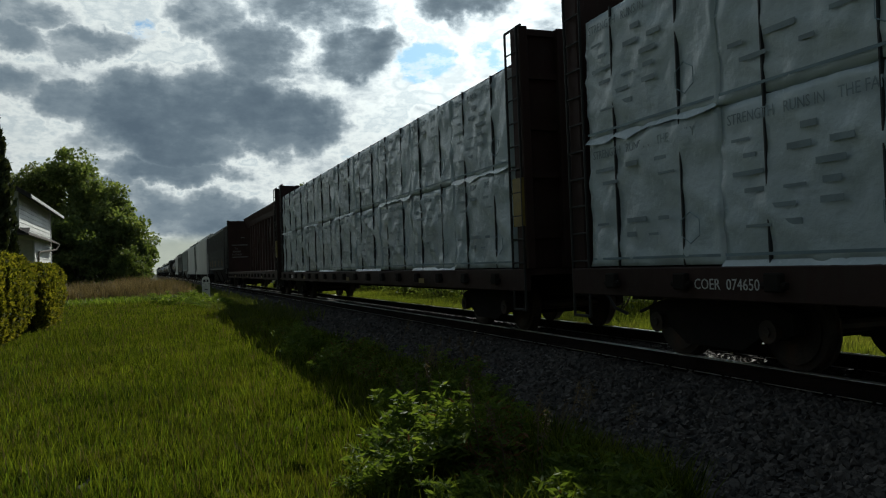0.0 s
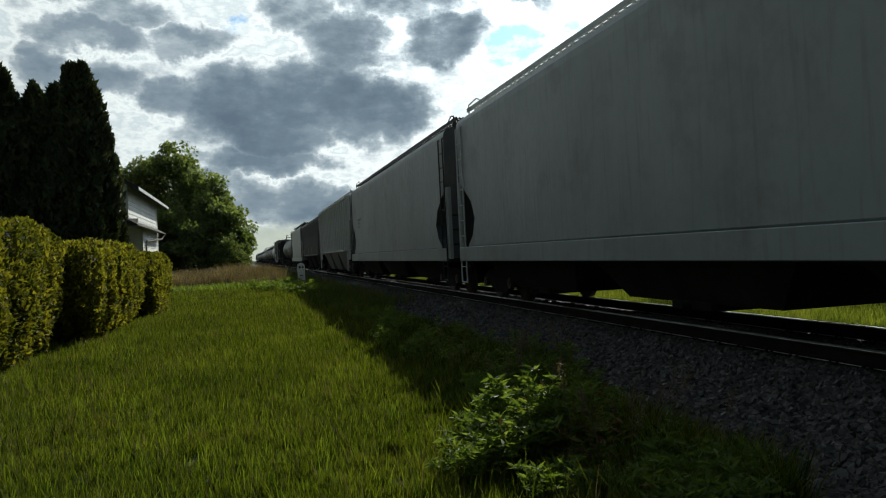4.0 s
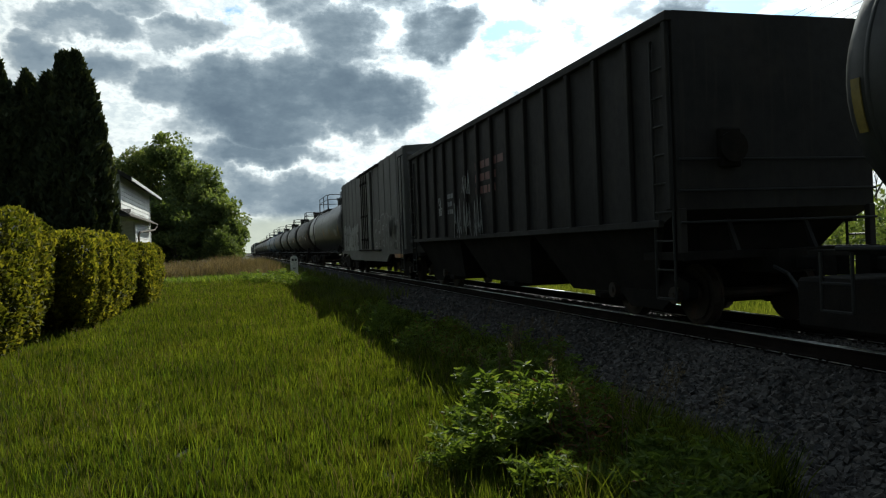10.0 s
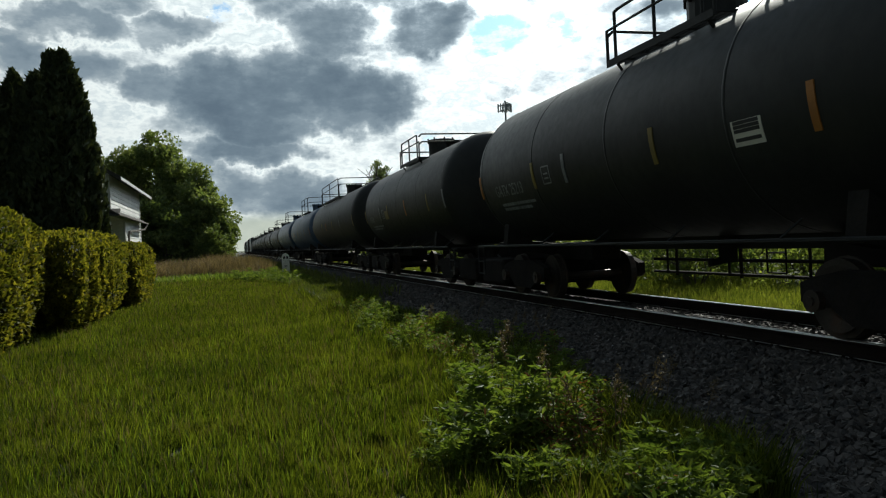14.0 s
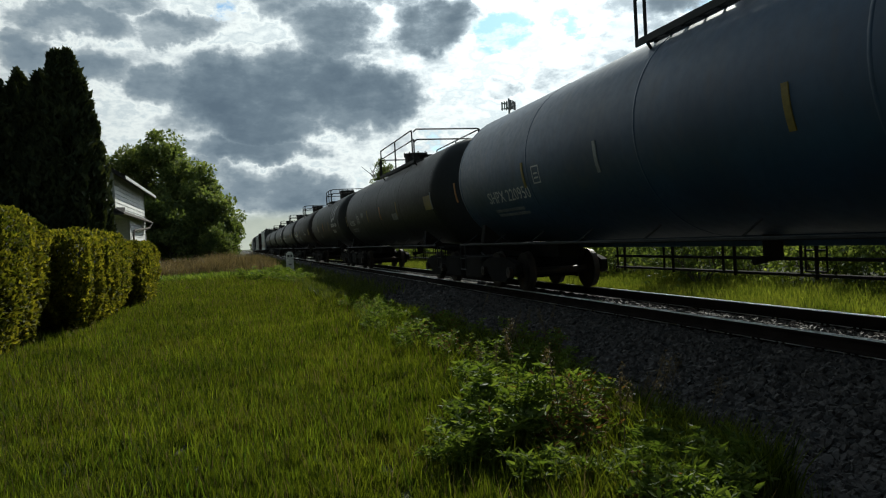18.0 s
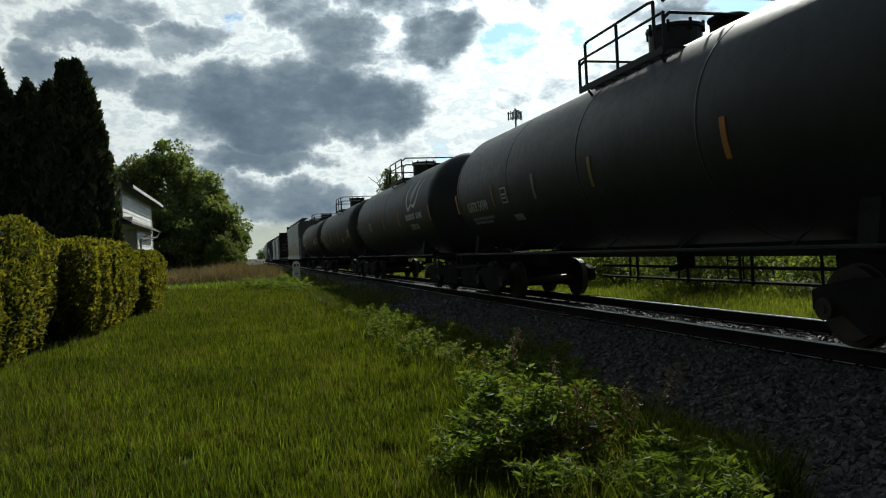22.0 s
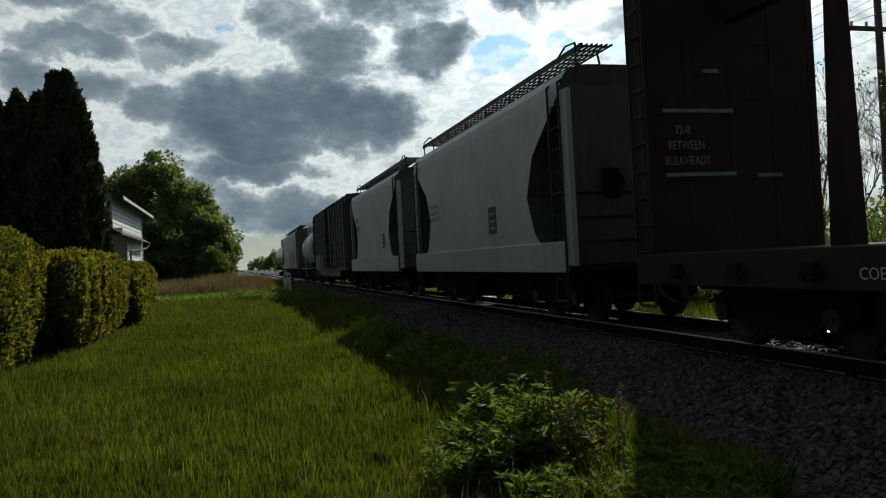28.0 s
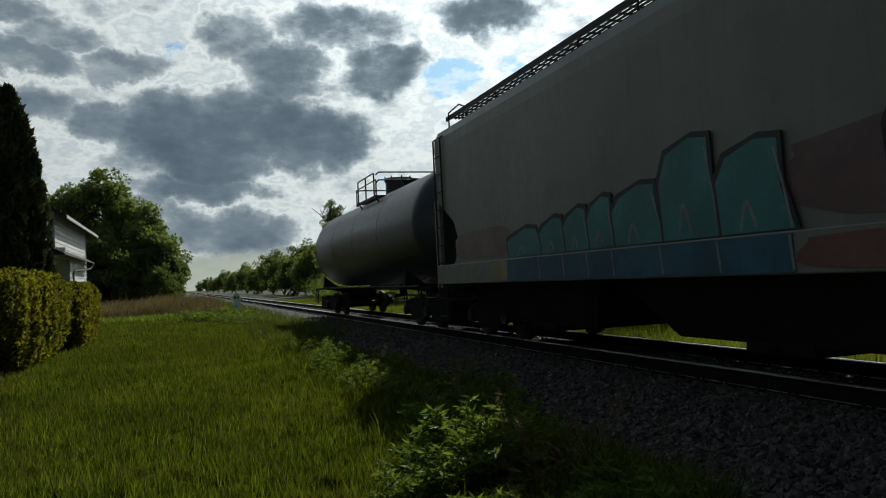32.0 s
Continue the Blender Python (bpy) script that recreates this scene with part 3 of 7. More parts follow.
def cached(key, make, material, smooth=False):
    if key not in CACHE:
        bm = bmesh.new()
        make(bm)
        CACHE[key] = mesh_from(key, bm, material, smooth)
    return CACHE[key]


def make_wheel(bm):
    rot = Matrix.Rotation(math.pi / 2, 4, "Y")
    for r, w, x in ((0.42, 0.13, 0.0), (0.447, 0.03, 0.06), (0.14, 0.2, -0.02)):
        bmesh.ops.create_cone(bm, cap_ends=True, segments=28, radius1=r, radius2=r, depth=w, matrix=Matrix.Translation((x, 0, 0)) @ rot)
    bmesh.ops.create_cone(bm, cap_ends=False, segments=28, radius1=0.35, radius2=0.12, depth=0.03, matrix=Matrix.Translation((-0.082, 0, 0)) @ rot)


def make_frame(bm):
    out = [(-1.14, 0.60), (-1.14, 0.40), (-0.98, 0.33), (-0.72, 0.36), (-0.45, 0.19), (0.45, 0.19), (0.72, 0.36), (0.98, 0.33), (1.14, 0.40), (1.14, 0.60),
           (0.95, 0.66), (0.55, 0.74), (-0.55, 0.74), (-0.95, 0.66)]
    prism(bm, out, "x", -0.07, 0.07)


def make_springs(bm):
    for y in (-0.24, -0.08, 0.08, 0.24):
        rod(bm, (0, y, 0.27), (0, y, 0.52), 0.065, 8)
        for k in range(5):
            rod(bm, (0, y, 0.285 + k * 0.05), (0, y, 0.305 + k * 0.05), 0.08, 8)


def make_bolster(bm):
    box(bm, -1.0, 1.0, -0.2, 0.2, 0.42, 0.72, 0.03)
    box(bm, -0.3, 0.3, -0.3, 0.3, 0.72, 0.80)
    for y in (-0.45, 0.45):
        box(bm, -0.72, 0.72, y - 0.05, y + 0.05, 0.25, 0.36)
        for s in (-0.7, 0.7):
            box(bm, s - 0.07, s + 0.07, y * 1.03 - 0.05, y * 1.03 + 0.05, 0.22, 0.62)


def make_axle(bm):
    rod(bm, (-1.05, 0, 0), (1.05, 0, 0), 0.075, 10)


def make_cap(bm):
    rot = Matrix.Rotation(math.pi / 2, 4, "Y")
    bmesh.ops.create_cone(bm, cap_ends=True, segments=12, radius1=0.12, radius2=0.1, depth=0.12, matrix=rot)
    bmesh.ops.create_cone(bm, cap_ends=True, segments=6, radius1=0.05, radius2=0.05, depth=0.16, matrix=rot)


def truck(car, y):
    """A two-axle truck: bolster, side frames, springs, axles, wheels, bearing caps."""
    t = part("truck", cached("bolster", make_bolster, "under"), None, car, at=(0, y, 0))
    for s in (-1, 1):
        part("side_frame", cached("side_frame", make_frame, "under"), None, t, at=(s * 1.02, 0, 0))
        part("spring_group", cached("spring_group", make_springs, "wheel"), None, t, at=(s * 1.0, 0, 0))
    for a in (-0.89, 0.89):
        part("axle", cached("axle", make_axle, "wheel"), None, t, at=(0, a, 0.42))
        for s in (-1, 1):
            m = Matrix.Translation((s * 0.7525, a, 0.42)) @ (Matrix.Rotation(math.pi, 4, "Z") if s > 0 else Matrix.Identity(4))
            part("wheel", cached("wheel", make_wheel, "wheel", False), None, t, at=m)
            part("bearing_cap", cached("bearing_cap", make_cap, "wheel"), None, t, at=(s * 1.12, a, 0.42))
    return t


def make_coupler(bm):
    box(bm, -0.07, 0.07, 0, 0.5, 0.76, 0.92, 0.02)
    prism(bm, [(-0.16, 0.45), (0.14, 0.45), (0.2, 0.62), (0.1, 0.74), (0.02, 0.62), (-0.12, 0.7), (-0.2, 0.58)], "z", 0.7, 0.98)


def ends(car, half, sill=True):
    """Couplers, air hoses and the draft sill's strikers at both ends."""
    for s in (-1, 1):
        m = Matrix.Translation((0, s * (half - 0.1), 0)) @ (Matrix.Identity(4) if s > 0 else Matrix.Rotation(math.pi, 4, "Z"))
        part("coupler", cached("coupler", make_coupler, "under"), None, car, at=m)

        def hose(bm):
            rods(bm, [(0.3, -0.1, 0.8), (0.34, 0.2, 0.72), (0.3, 0.42, 0.45), (0.2, 0.6, 0.36)], 0.025)
        part("air_hose", cached("air_hose", hose, "paint_black"), None, car, at=m)


def brake_gear(car, y):
    """Reservoir, cylinder, levers and rods under the floor."""
    def make(bm):
        rod(bm, (0.5, -0.6, 0.72), (0.5, 0.6, 0.72), 0.19, 12)
        rod(bm, (-0.55, -0.3, 0.75), (-0.55, 0.3, 0.75), 0.15, 12)
        rod(bm, (-0.55, 0.3, 0.75), (-0.3, 2.4, 0.62), 0.022)
        rod(bm, (0.1, -2.4, 0.6), (-0.55, -0.3, 0.75), 0.022)
        box(bm, -0.2, 0.2, -0.18, 0.18, 0.58, 0.86, 0.02)
    part("brake_gear", cached("brake_gear", make, "under"), None, car, at=(0, y, 0))


def make_rung(bm):
    rod(bm, (0, -0.21, 0), (0, 0.21, 0), 0.014, 6)


def ladder(car, x, y, z0, z1, width=0.42, material="grab"):
    """Side ladder: two stiles with feet that bend to the wall, and rungs."""
    def make(bm):
        w = width / 2
        rods(bm, [(0, -w, z0), (0, -w, z1), (0.08, -w, z1 + 0.05), (0.08, w, z1 + 0.05), (0, w, z1), (0, w, z0), (0, -w, z0)], 0.02)
    lad = part("ladder", cached(f"ladder_{z0:.2f}_{z1:.2f}_{width}_{material}", make, material), None, car, at=(x, y, 0))
    n = max(3, round((z1 - z0) / 0.38))
    for k in range(1, n):
        part("rung", cached("rung_" + material, make_rung, material), None, lad, at=(0, 0, z0 + (z1 - z0) * k / n))
    return lad


def letters_mesh(text, size):
    """Lettering in the built-in font as a flat mesh; x runs along the writing."""
    key = ("text", text, size)
    if key not in CACHE:
        cu = bpy.data.curves.new("lettering", "FONT")
        cu.body, cu.size, cu.resolution_u, cu.extrude = text, size, 2, 0.0015
        ob = bpy.data.objects.new("lettering", cu)
        scene.collection.objects.link(ob)
        me = bpy.data.meshes.new_from_object(ob.evaluated_get(bpy.context.evaluated_depsgraph_get()))
        bpy.data.objects.remove(ob)
        bpy.data.curves.remove(cu)
        CACHE[key] = me
    return CACHE[key]


def lettering(car, text, size, y, z, x, material, round_r=None, zc=0.0, squeeze=0.85, lift=0.006):
    """Writing on the side that faces the path; it starts at y and runs towards -y. round_r: wrapped on a tank of that radius."""
    words = text.split()
    for k, word in enumerate(words):
        reach = max(v.co.x for v in letters_mesh("  ".join(words[:k + 1]) if "  " in text else " ".join(words[:k + 1]), size).vertices)
        me = letters_mesh(word, size).copy()
        shift = reach - max(v.co.x for v in me.vertices)
        for v in me.vertices:
            u, h, d = (v.co.x + shift) * squeeze, v.co.y, v.co.z
            if round_r:
                a = math.asin(max(-1, min(1, (z - zc) / round_r))) + h / round_r
                r = round_r + lift + d
                v.co = (-r * math.cos(a), y - u, zc + r * math.sin(a))
            else:
                v.co = (x - lift - d, y - u, z + h)
        me.materials.clear()
        me.materials.append(M[material])
        part("lettering", me, None, car)


def shell_patch(bm, y0, y1, z0, z1, r, zc, lift=0.005):
    """A patch that lies on the near side of a tank."""
    a0, a1 = math.asin((z0 - zc) / r), math.asin((z1 - zc) / r)
    n = max(2, int((a1 - a0) / 0.08) + 1)
    last = None
    for k in range(n + 1):
        a = a0 + (a1 - a0) * k / n
        p = [bm.verts.new((-(r + d) * math.cos(a), y, zc + (r + d) * math.sin(a))) for d, y in ((lift, y0), (lift, y1), (0, y1), (0, y0))]
        if last:
            for i in range(4):
                bm.faces.new((last[i], last[(i + 1) % 4], p[(i + 1) % 4], p[i]))
        else:
            bm.faces.new(p)
        last = p
    bm.faces.new(last[::-1])
    bmesh.ops.recalc_face_normals(bm, faces=bm.faces)


def bars(car, y, z, w, rows, size, material, r=None, zc=0.0, x=-1.6, seed=0):
    """Small writing that cannot be read: rows of plain bars."""
    rnd = random.Random(seed)
    bm = bmesh.new()
    for k in range(rows):
        yy, end = y, y - w * rnd.uniform(0.6, 1.0)
        zz = z - k * size * 1.7
        while yy > end:
            ln = rnd.uniform(0.8, 2.2) * size
            if r:
                shell_patch(bm, yy - ln, yy, zz, zz + size, r, zc, 0.004)
            else:
                plate(bm, yy - ln, yy, zz, zz + size, x, 0.004)
            yy -= ln + size * 0.45
    tagged(part("stencil", bm, material, car, "small stencilled markings"), kind="stuff")


def start_car(name, label, category, group, front, rear):
    car = empty(name, label, category, group)
    mid = (front + rear) / 2
    TRAIN.append((car, 0.0, mid, 0.0))
    return car, (rear - front) / 2


# -- tank cars --
def tank_car(front, rear, label, paint="tank_black", mark="", mark_y=0.0, mark_paint="paint_white", platform=(-2.3, 0.4), dome=-0.75, band=None, boxed=None, strips=None, seed=0, r=1.5,
             zc=2.6, rail_h=0.68, stripes=6, plates=(), logo=None, pale=False, scrawl=(), mark_z=-0.52, mark_size=0.34, fat=0.82, ladder_y=None):
    car, half = start_car("tank_car", label, "tank car", "tank cars of the train", front, rear)
    rnd = random.Random(seed)
    grab = "grab_pale" if pale else "grab"
    # shell with dished heads
    reach = half + 0.2
    prof = [(reach - 0.78 + 0.78 * math.sin(a), r * math.cos(a) ** 0.9 if a < 1.57 else 0) for a in [k * math.pi / 2 / 9 for k in range(10)]]
    line = [(-y, rr) for y, rr in reversed(prof)] + [(-half * 0.33, r), (half * 0.33, r)] + prof
    seg = 48

    def lathe(bm, pts):
        rings = []
        for y, rr in pts:
            if rr < 0.01:
                rings.append([bm.verts.new((0, y, zc))])
            else:
                rings.append([bm.verts.new((rr * math.cos(2 * math.pi * k / seg), y, zc + rr * math.sin(2 * math.pi * k / seg))) for k in range(seg)])
        for a, b in zip(rings, rings[1:]):
            for k in range(seg):
                p = [a[k % len(a)], a[(k + 1) % len(a)], b[(k + 1) % len(b)], b[k % len(b)]]
                bm.faces.new(list(dict.fromkeys(p)))
        bmesh.ops.recalc_face_normals(bm, faces=bm.faces)
    bm = bmesh.new()
    lathe(bm, line)
    part("shell", bm, paint, car, smooth=True)
    for y in (-reach + 0.82, -half * 0.45, 0.0, half * 0.45, reach - 0.82):
        bm = bmesh.new()
        lathe(bm, [(y - 0.03, r - 0.01), (y - 0.025, r + 0.004), (y + 0.025, r + 0.004), (y + 0.03, r - 0.01)])
        part("weld_band", bm, paint, car, smooth=True)
    if band:
        bm = bmesh.new()
        lathe(bm, [(band[0], r - 0.01), (band[0] + 0.01, r + 0.006), (band[1] - 0.01, r + 0.006), (band[1], r - 0.01)])
        part("painted_band", bm, band[2], car, "broad white painted band", smooth=True)
    # sills, bolsters, saddles
    for s in (-1, 1):
        bm = bmesh.new()
        box(bm, -0.3, 0.3, min(s * (half - 3.4), s * (half + 0.35)), max(s * (half - 3.4), s * (half + 0.35)), 0.72, 1.04, 0.02)
        part("stub_sill", bm, "under", car)
        bm = bmesh.new()
        prism(bm, [(-1.38, 1.5), (-1.45, 1.02), (-0.3, 0.8), (0.3, 0.8), (1.45, 1.02), (1.38, 1.5), (0.9, 1.12), (0, 0.98), (-0.9, 1.12)], "y", s * (half - 1.75) - 0.12, s * (half - 1.75) + 0.12)
        part("saddle", bm, "under", car)
        truck(car, s * (half - 1.75))
        # end platform with its railing
        bm = bmesh.new()
        box(bm, -1.4, 1.4, min(s * (half - 0.25), s * (half + 0.3)), max(s * (half - 0.25), s * (half + 0.3)), 0.99, 1.04)
        part("end_platform", bm, "under", car)
        # block added to fill the gap between trucks with darkness; no real part
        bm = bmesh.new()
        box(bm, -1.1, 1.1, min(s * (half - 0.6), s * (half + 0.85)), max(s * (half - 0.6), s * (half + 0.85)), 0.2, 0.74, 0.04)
        part("gap_shade_block", bm, "under", car)
        bm = bmesh.new()
        yy = s * (half - 0.1)
        for z in (0.45, 0.72):
            rod(bm, (-1.42, yy - 0.2, z), (-1.42, yy + 0.2, z), 0.016)
        for d in (-0.2, 0.2):
            rod(bm, (-1.42, yy + d, 0.45), (-1.42, yy + d, 1.02), 0.018)
        part("corner_step", bm, "grab", car)
    # long grab rails along both sides
    for s in (-1, 1):
        bm = bmesh.new()
        rod(bm, (s * 1.5, -half + 0.2, 1.06), (s * 1.5, half - 0.2, 1.06), 0.024, 6)
        k = -half + 0.6
        while k < half - 0.4:
            rod(bm, (s * 1.5, k, 1.06), (s * 1.2, k, 1.27), 0.014, 5)
            k += 2.1
        part("side_rail", bm, grab, car)
    # far-side pipes below the belly
    bm = bmesh.new()
    for z in (0.66, 0.42):
        rod(bm, (1.25, -half + 3.0, z), (1.25, half - 3.0, z), 0.028, 6)
    k = -half + 3.2
    while k < half - 3:
        rod(bm, (1.25, k, 0.36), (1.25, k, 1.6), 0.03, 5)
        rod(bm, (1.25, k + 0.32, 0.42), (1.25, k + 0.32, 1.6), 0.024, 5)
        k += 1.9
    part("train_pipe", bm, "under", car)
    # bulk added under the belly so its dark edge reaches lower; no known part
    bm = bmesh.new()
    prism(bm, [(0.1, 1.2), (0.2, 0.9), (0.75, 0.9), (0.95, 1.3)], "y", -half + 3.2, half - 3.2)
    part("belly_filler", bm, paint, car)
    if half < 6:
        brake_gear(car, half * 0.25)
    bm = bmesh.new()
    rod(bm, (0, dome, 1.1), (0, dome, 0.72), 0.13, 12)
    rod(bm, (0, dome, 0.76), (-0.3, dome, 0.72), 0.05, 8)
    part("bottom_outlet", bm, "under", car)
    # top fittings
    top = zc + r
    bm = bmesh.new()
    rod(bm, (0, dome, top - 0.1), (0, dome, top + 0.42), 0.42, 18)
    rod(bm, (0, dome, top + 0.42), (0, dome, top + 0.47), 0.46, 18)
    house = part("fitting_dome", bm, paint, car)
    bm = bmesh.new()
    for a in range(8):
        rod(bm, (0.44 * math.cos(a * 0.785), dome + 0.44 * math.sin(a * 0.785), top + 0.34), (0.44 * math.cos(a * 0.785), dome + 0.44 * math.sin(a * 0.785), top + 0.52), 0.025)
    tagged(part("dome_bolts", bm, "under", house), kind="stuff")
    bm = bmesh.new()
    rod(bm, (0.1, dome - 1.25, top - 0.06), (0.1, dome - 1.25, top + 0.22), 0.27, 14)
    rod(bm, (0.1, dome - 1.25, top + 0.22), (0.1, dome - 1.25, top + 0.27), 0.3, 14)
    rod(bm, (0.3, dome - 1.7, top - 0.06), (0.3, dome - 1.7, top + 0.2), 0.07, 8)
    part("manway", bm, "under", car)
    p0, p1 = platform
    deck = top - 0.22
    bm = bmesh.new()
    for s in (-1, 1):
        x0, x1 = (-1.15, -0.48) if s < 0 else (0.48, 1.15)
        for k in range(8):
            x = x0 + (x1 - x0) * k / 7
            box(bm, x - 0.012, x + 0.012, p0, p1, deck - 0.06, deck - 0.02)
        k = p0
        while k <= p1:
            box(bm, x0, x1, k - 0.012, k + 0.012, deck - 0.06, deck - 0.025)
            k += 0.4
        box(bm, x0 - 0.03, x0, p0, p1, deck - 0.12, deck - 0.02), box(bm, x1, x1 + 0.03, p0, p1, deck - 0.12, deck - 0.02)
        for k in (p0 + 0.2, p1 - 0.2):
            rod(bm, (s * 1.1, k, deck - 0.1), (s * 0.95, k, deck - 0.3), 0.025)
    tagged(part("walkway", bm, grab, car, "open steel grating walkway"), kind="stuff")
    for s in (-1, 1):
        x = s * 1.15
        for y in (p0, p0 + 0.25, (p0 + p1) / 2, p1 - 0.25, p1):
            bm = bmesh.new()
            rod(bm, (x, y, deck - 0.1), (x, y, deck + (rail_h - 0.02 if abs(y - p0) > 0.1 and abs(y - p1) > 0.1 else rail_h * 0.66)), 0.025, 6)
            part("rail_post", bm, grab, car)
        bm = bmesh.new()
        rods(bm, [(x, p0 + 0.25, deck + rail_h - 0.02), (x, p0 + 0.36, deck + rail_h), (x, p1 - 0.36, deck + rail_h), (x, p1 - 0.25, deck + rail_h - 0.02)], 0.025)
        rods(bm, [(x, p0, deck + rail_h * 0.65), (x, p1, deck + rail_h * 0.65)], 0.022)
        part("hand_rail", bm, grab, car)
    for y, z in ((p0, rail_h * 0.65), (p1, rail_h * 0.65), (p0, rail_h)):
        bm = bmesh.new()
        rods(bm, [(-1.15, y, deck + z - 0.09), (-1.05, y, deck + z), (1.05, y, deck + z), (1.15, y, deck + z - 0.09)], 0.024)
        part("hand_rail", bm, grab, car)
    # ladder bowed round the side
    bm = bmesh.new()
    path = [(-(r + 0.1) * math.cos(a), zc + (r + 0.1) * math.sin(a)) for a in (0.9, 0.6, 0.3, 0.0, -0.3)] + [(-1.5, 1.1), (-1.5, 0.45)]
    lad_y = p1 - 0.3 if ladder_y is None else ladder_y
    path = path if ladder_y is not None else [(-x, z) for x, z in path]
    there = [(x, lad_y + 0.22, z) for x, z in path]
    back = [(x, lad_y - 0.22, z) for x, z in reversed(path)]
    rods(bm, there + back + [there[0]], 0.015)
    rung_paint = grab if pale else "under"
    lad = part("ladder", bm, rung_paint, car)
    for (x0, z0), (x1, z1) in zip(path, path[1:]):
        for k in (0.0, 0.5):
            part("rung", cached("rung_" + rung_paint, make_rung, rung_paint), None, lad, at=(x0 + (x1 - x0) * k, lad_y, z0 + (z1 - z0) * k))
    # reflector strips, placards, lettering
    for k, y in enumerate(strips or (half - 0.5, mark_y - 2.15 if mark else 3.4, 1.5, -1.3, -4.2, -half + 0.5)[:stripes]):
        bm = bmesh.new()
        shell_patch(bm, y - 0.05, y + 0.05, zc - 0.5, zc - 0.02, r, zc, 0.013)
        part("reflector_strip", bm, ("yellow_dull", "orange", "yellow_dull", "paint_faded")[(k + seed) % 4], car)
    if boxed is None and mark:
        boxed = mark_y - 2.55
    if boxed is not None:
        bm = bmesh.new()
        for ya, yb, za, zb in ((0, 0.34, 0, 0.025), (0, 0.34, 0.3, 0.325), (0, 0.02, 0.025, 0.3), (0.32, 0.34, 0.025, 0.3), (0.08, 0.26, 0.09, 0.12), (0.08, 0.26, 0.17, 0.2)):
            shell_patch(bm, boxed - yb, boxed - ya, zc - 0.46 + za, zc - 0.46 + zb, r, zc, 0.006)
        tagged(part("stencil_box", bm, mark_paint, car, "small square stencil"), kind="stuff")
    for y, z, w, h, paint2 in plates:
        bm = bmesh.new()
        shell_patch(bm, y - w / 2, y + w / 2, z, z + h, r, zc, 0.008)
        p = part("placard", bm, paint2, car, "square notice panel")
        if paint2 == "placard":
            bm = bmesh.new()
            for j in range(3):
                shell_patch(bm, y - w * 0.42, y + w * 0.42, z + h * (0.62 - 0.16 * j) + 0.06, z + h * (0.62 - 0.16 * j) + 0.1, r, zc, 0.011)
            shell_patch(bm, y - w * 0.42, y + w * 0.42, z + 0.05, z + h * 0.32, r, zc, 0.011)
            part("print", bm, "paint_black", p)
    if mark:
        lettering(car, mark, mark_size, mark_y, zc + mark_z, 0, mark_paint, r, zc, fat)
        bars(car, mark_y - 0.1, zc + mark_z - 0.2, 2.1, 2, 0.055, "paint_faded", r, zc, seed=seed)
    if logo is not None:
        on = lambda y, z: (-math.sqrt((r + 0.007) ** 2 - (z - zc) ** 2), y, z)
        at = lambda u, v: (logo + 0.6 - u * 1.05, zc - 0.06 + v * 1.05)
        for name, pts, ws, mat in (("emblem", [(0.72, 0.17), (0.36, 0.04), (0.06, 0.3), (0.02, 0.55), (0.2, 0.82)], (0.1, 0.13, 0.11, 0.07, 0.02), "paint_white"),
                                   ("emblem", [(0.78, 0.17), (1.2, 0.12), (1.52, 0.36), (1.62, 0.64), (1.95, 0.9)], (0.05, 0.12, 0.17, 0.15, 0.02), "paint_white"),
                                   ("emblem_leaf", [(0.76, 0.18), (0.8, 0.38), (0.95, 0.62), (1.12, 0.8), (1.26, 0.98)], (0.02, 0.3, 0.36, 0.24, 0.02), "paint_silver")):
            bm = bmesh.new()
            ribbon(bm, [at(*p) for p in pts], ws, on)
            part(name, bm, mat, car, "pale curved emblem" if name == "emblem" else "pale leaf shape")
        bm = bmesh.new()
        for k in list(range(9)) + list(range(10, 15)):
            y = logo + 0.78 - k * 0.158
            shell_patch(bm, y - 0.1, y - 0.07, zc - 0.36, zc - 0.17, r, zc, 0.006)
            shell_patch(bm, y - 0.045, y - 0.015, zc - 0.36, zc - 0.17, r, zc, 0.006)
            shell_patch(bm, y - 0.07, y - 0.045, zc - (0.2 if k % 2 else 0.36), zc - (0.17 if k % 2 else 0.33), r, zc, 0.006)
        tagged(part("stencil", bm, "paint_white", car, "row of plain white bars"), kind="stuff")
        lettering(car, "EDIBLE OILS", 0.27, logo + 0.35, zc - 0.68, 0, "paint_white", r, zc, 0.8)
    for y, z, w, h, sd in scrawl:
        scribble(car, y, z, w, h, sd, "paint_faded", r=r, zc=zc)
    ends(car, half + 0.45)
    return car


def smooth_line(pts, closed=False, steps=5):
    """Points on a smooth curve through pts, with their place along it from 0 to 1."""
    n = len(pts)
    at = (lambda i: pts[i % n]) if closed else (lambda i: pts[max(0, min(n - 1, i))])
    spans = n if closed else n - 1
    out = []
    for i in range(spans):
        p0, p1, p2, p3 = at(i - 1), at(i), at(i + 1), at(i + 2)
        for k in range(steps):
            t = k / steps
            out.append((tuple(0.5 * (2 * b + (c - a) * t + (2 * a - 5 * b + 4 * c - d) * t * t + (3 * b - a - 3 * c + d) * t ** 3) for a, b, c, d in zip(p0, p1, p2, p3)), (i + t) / spans))
    out.append((at(spans), 1.0))
    return out


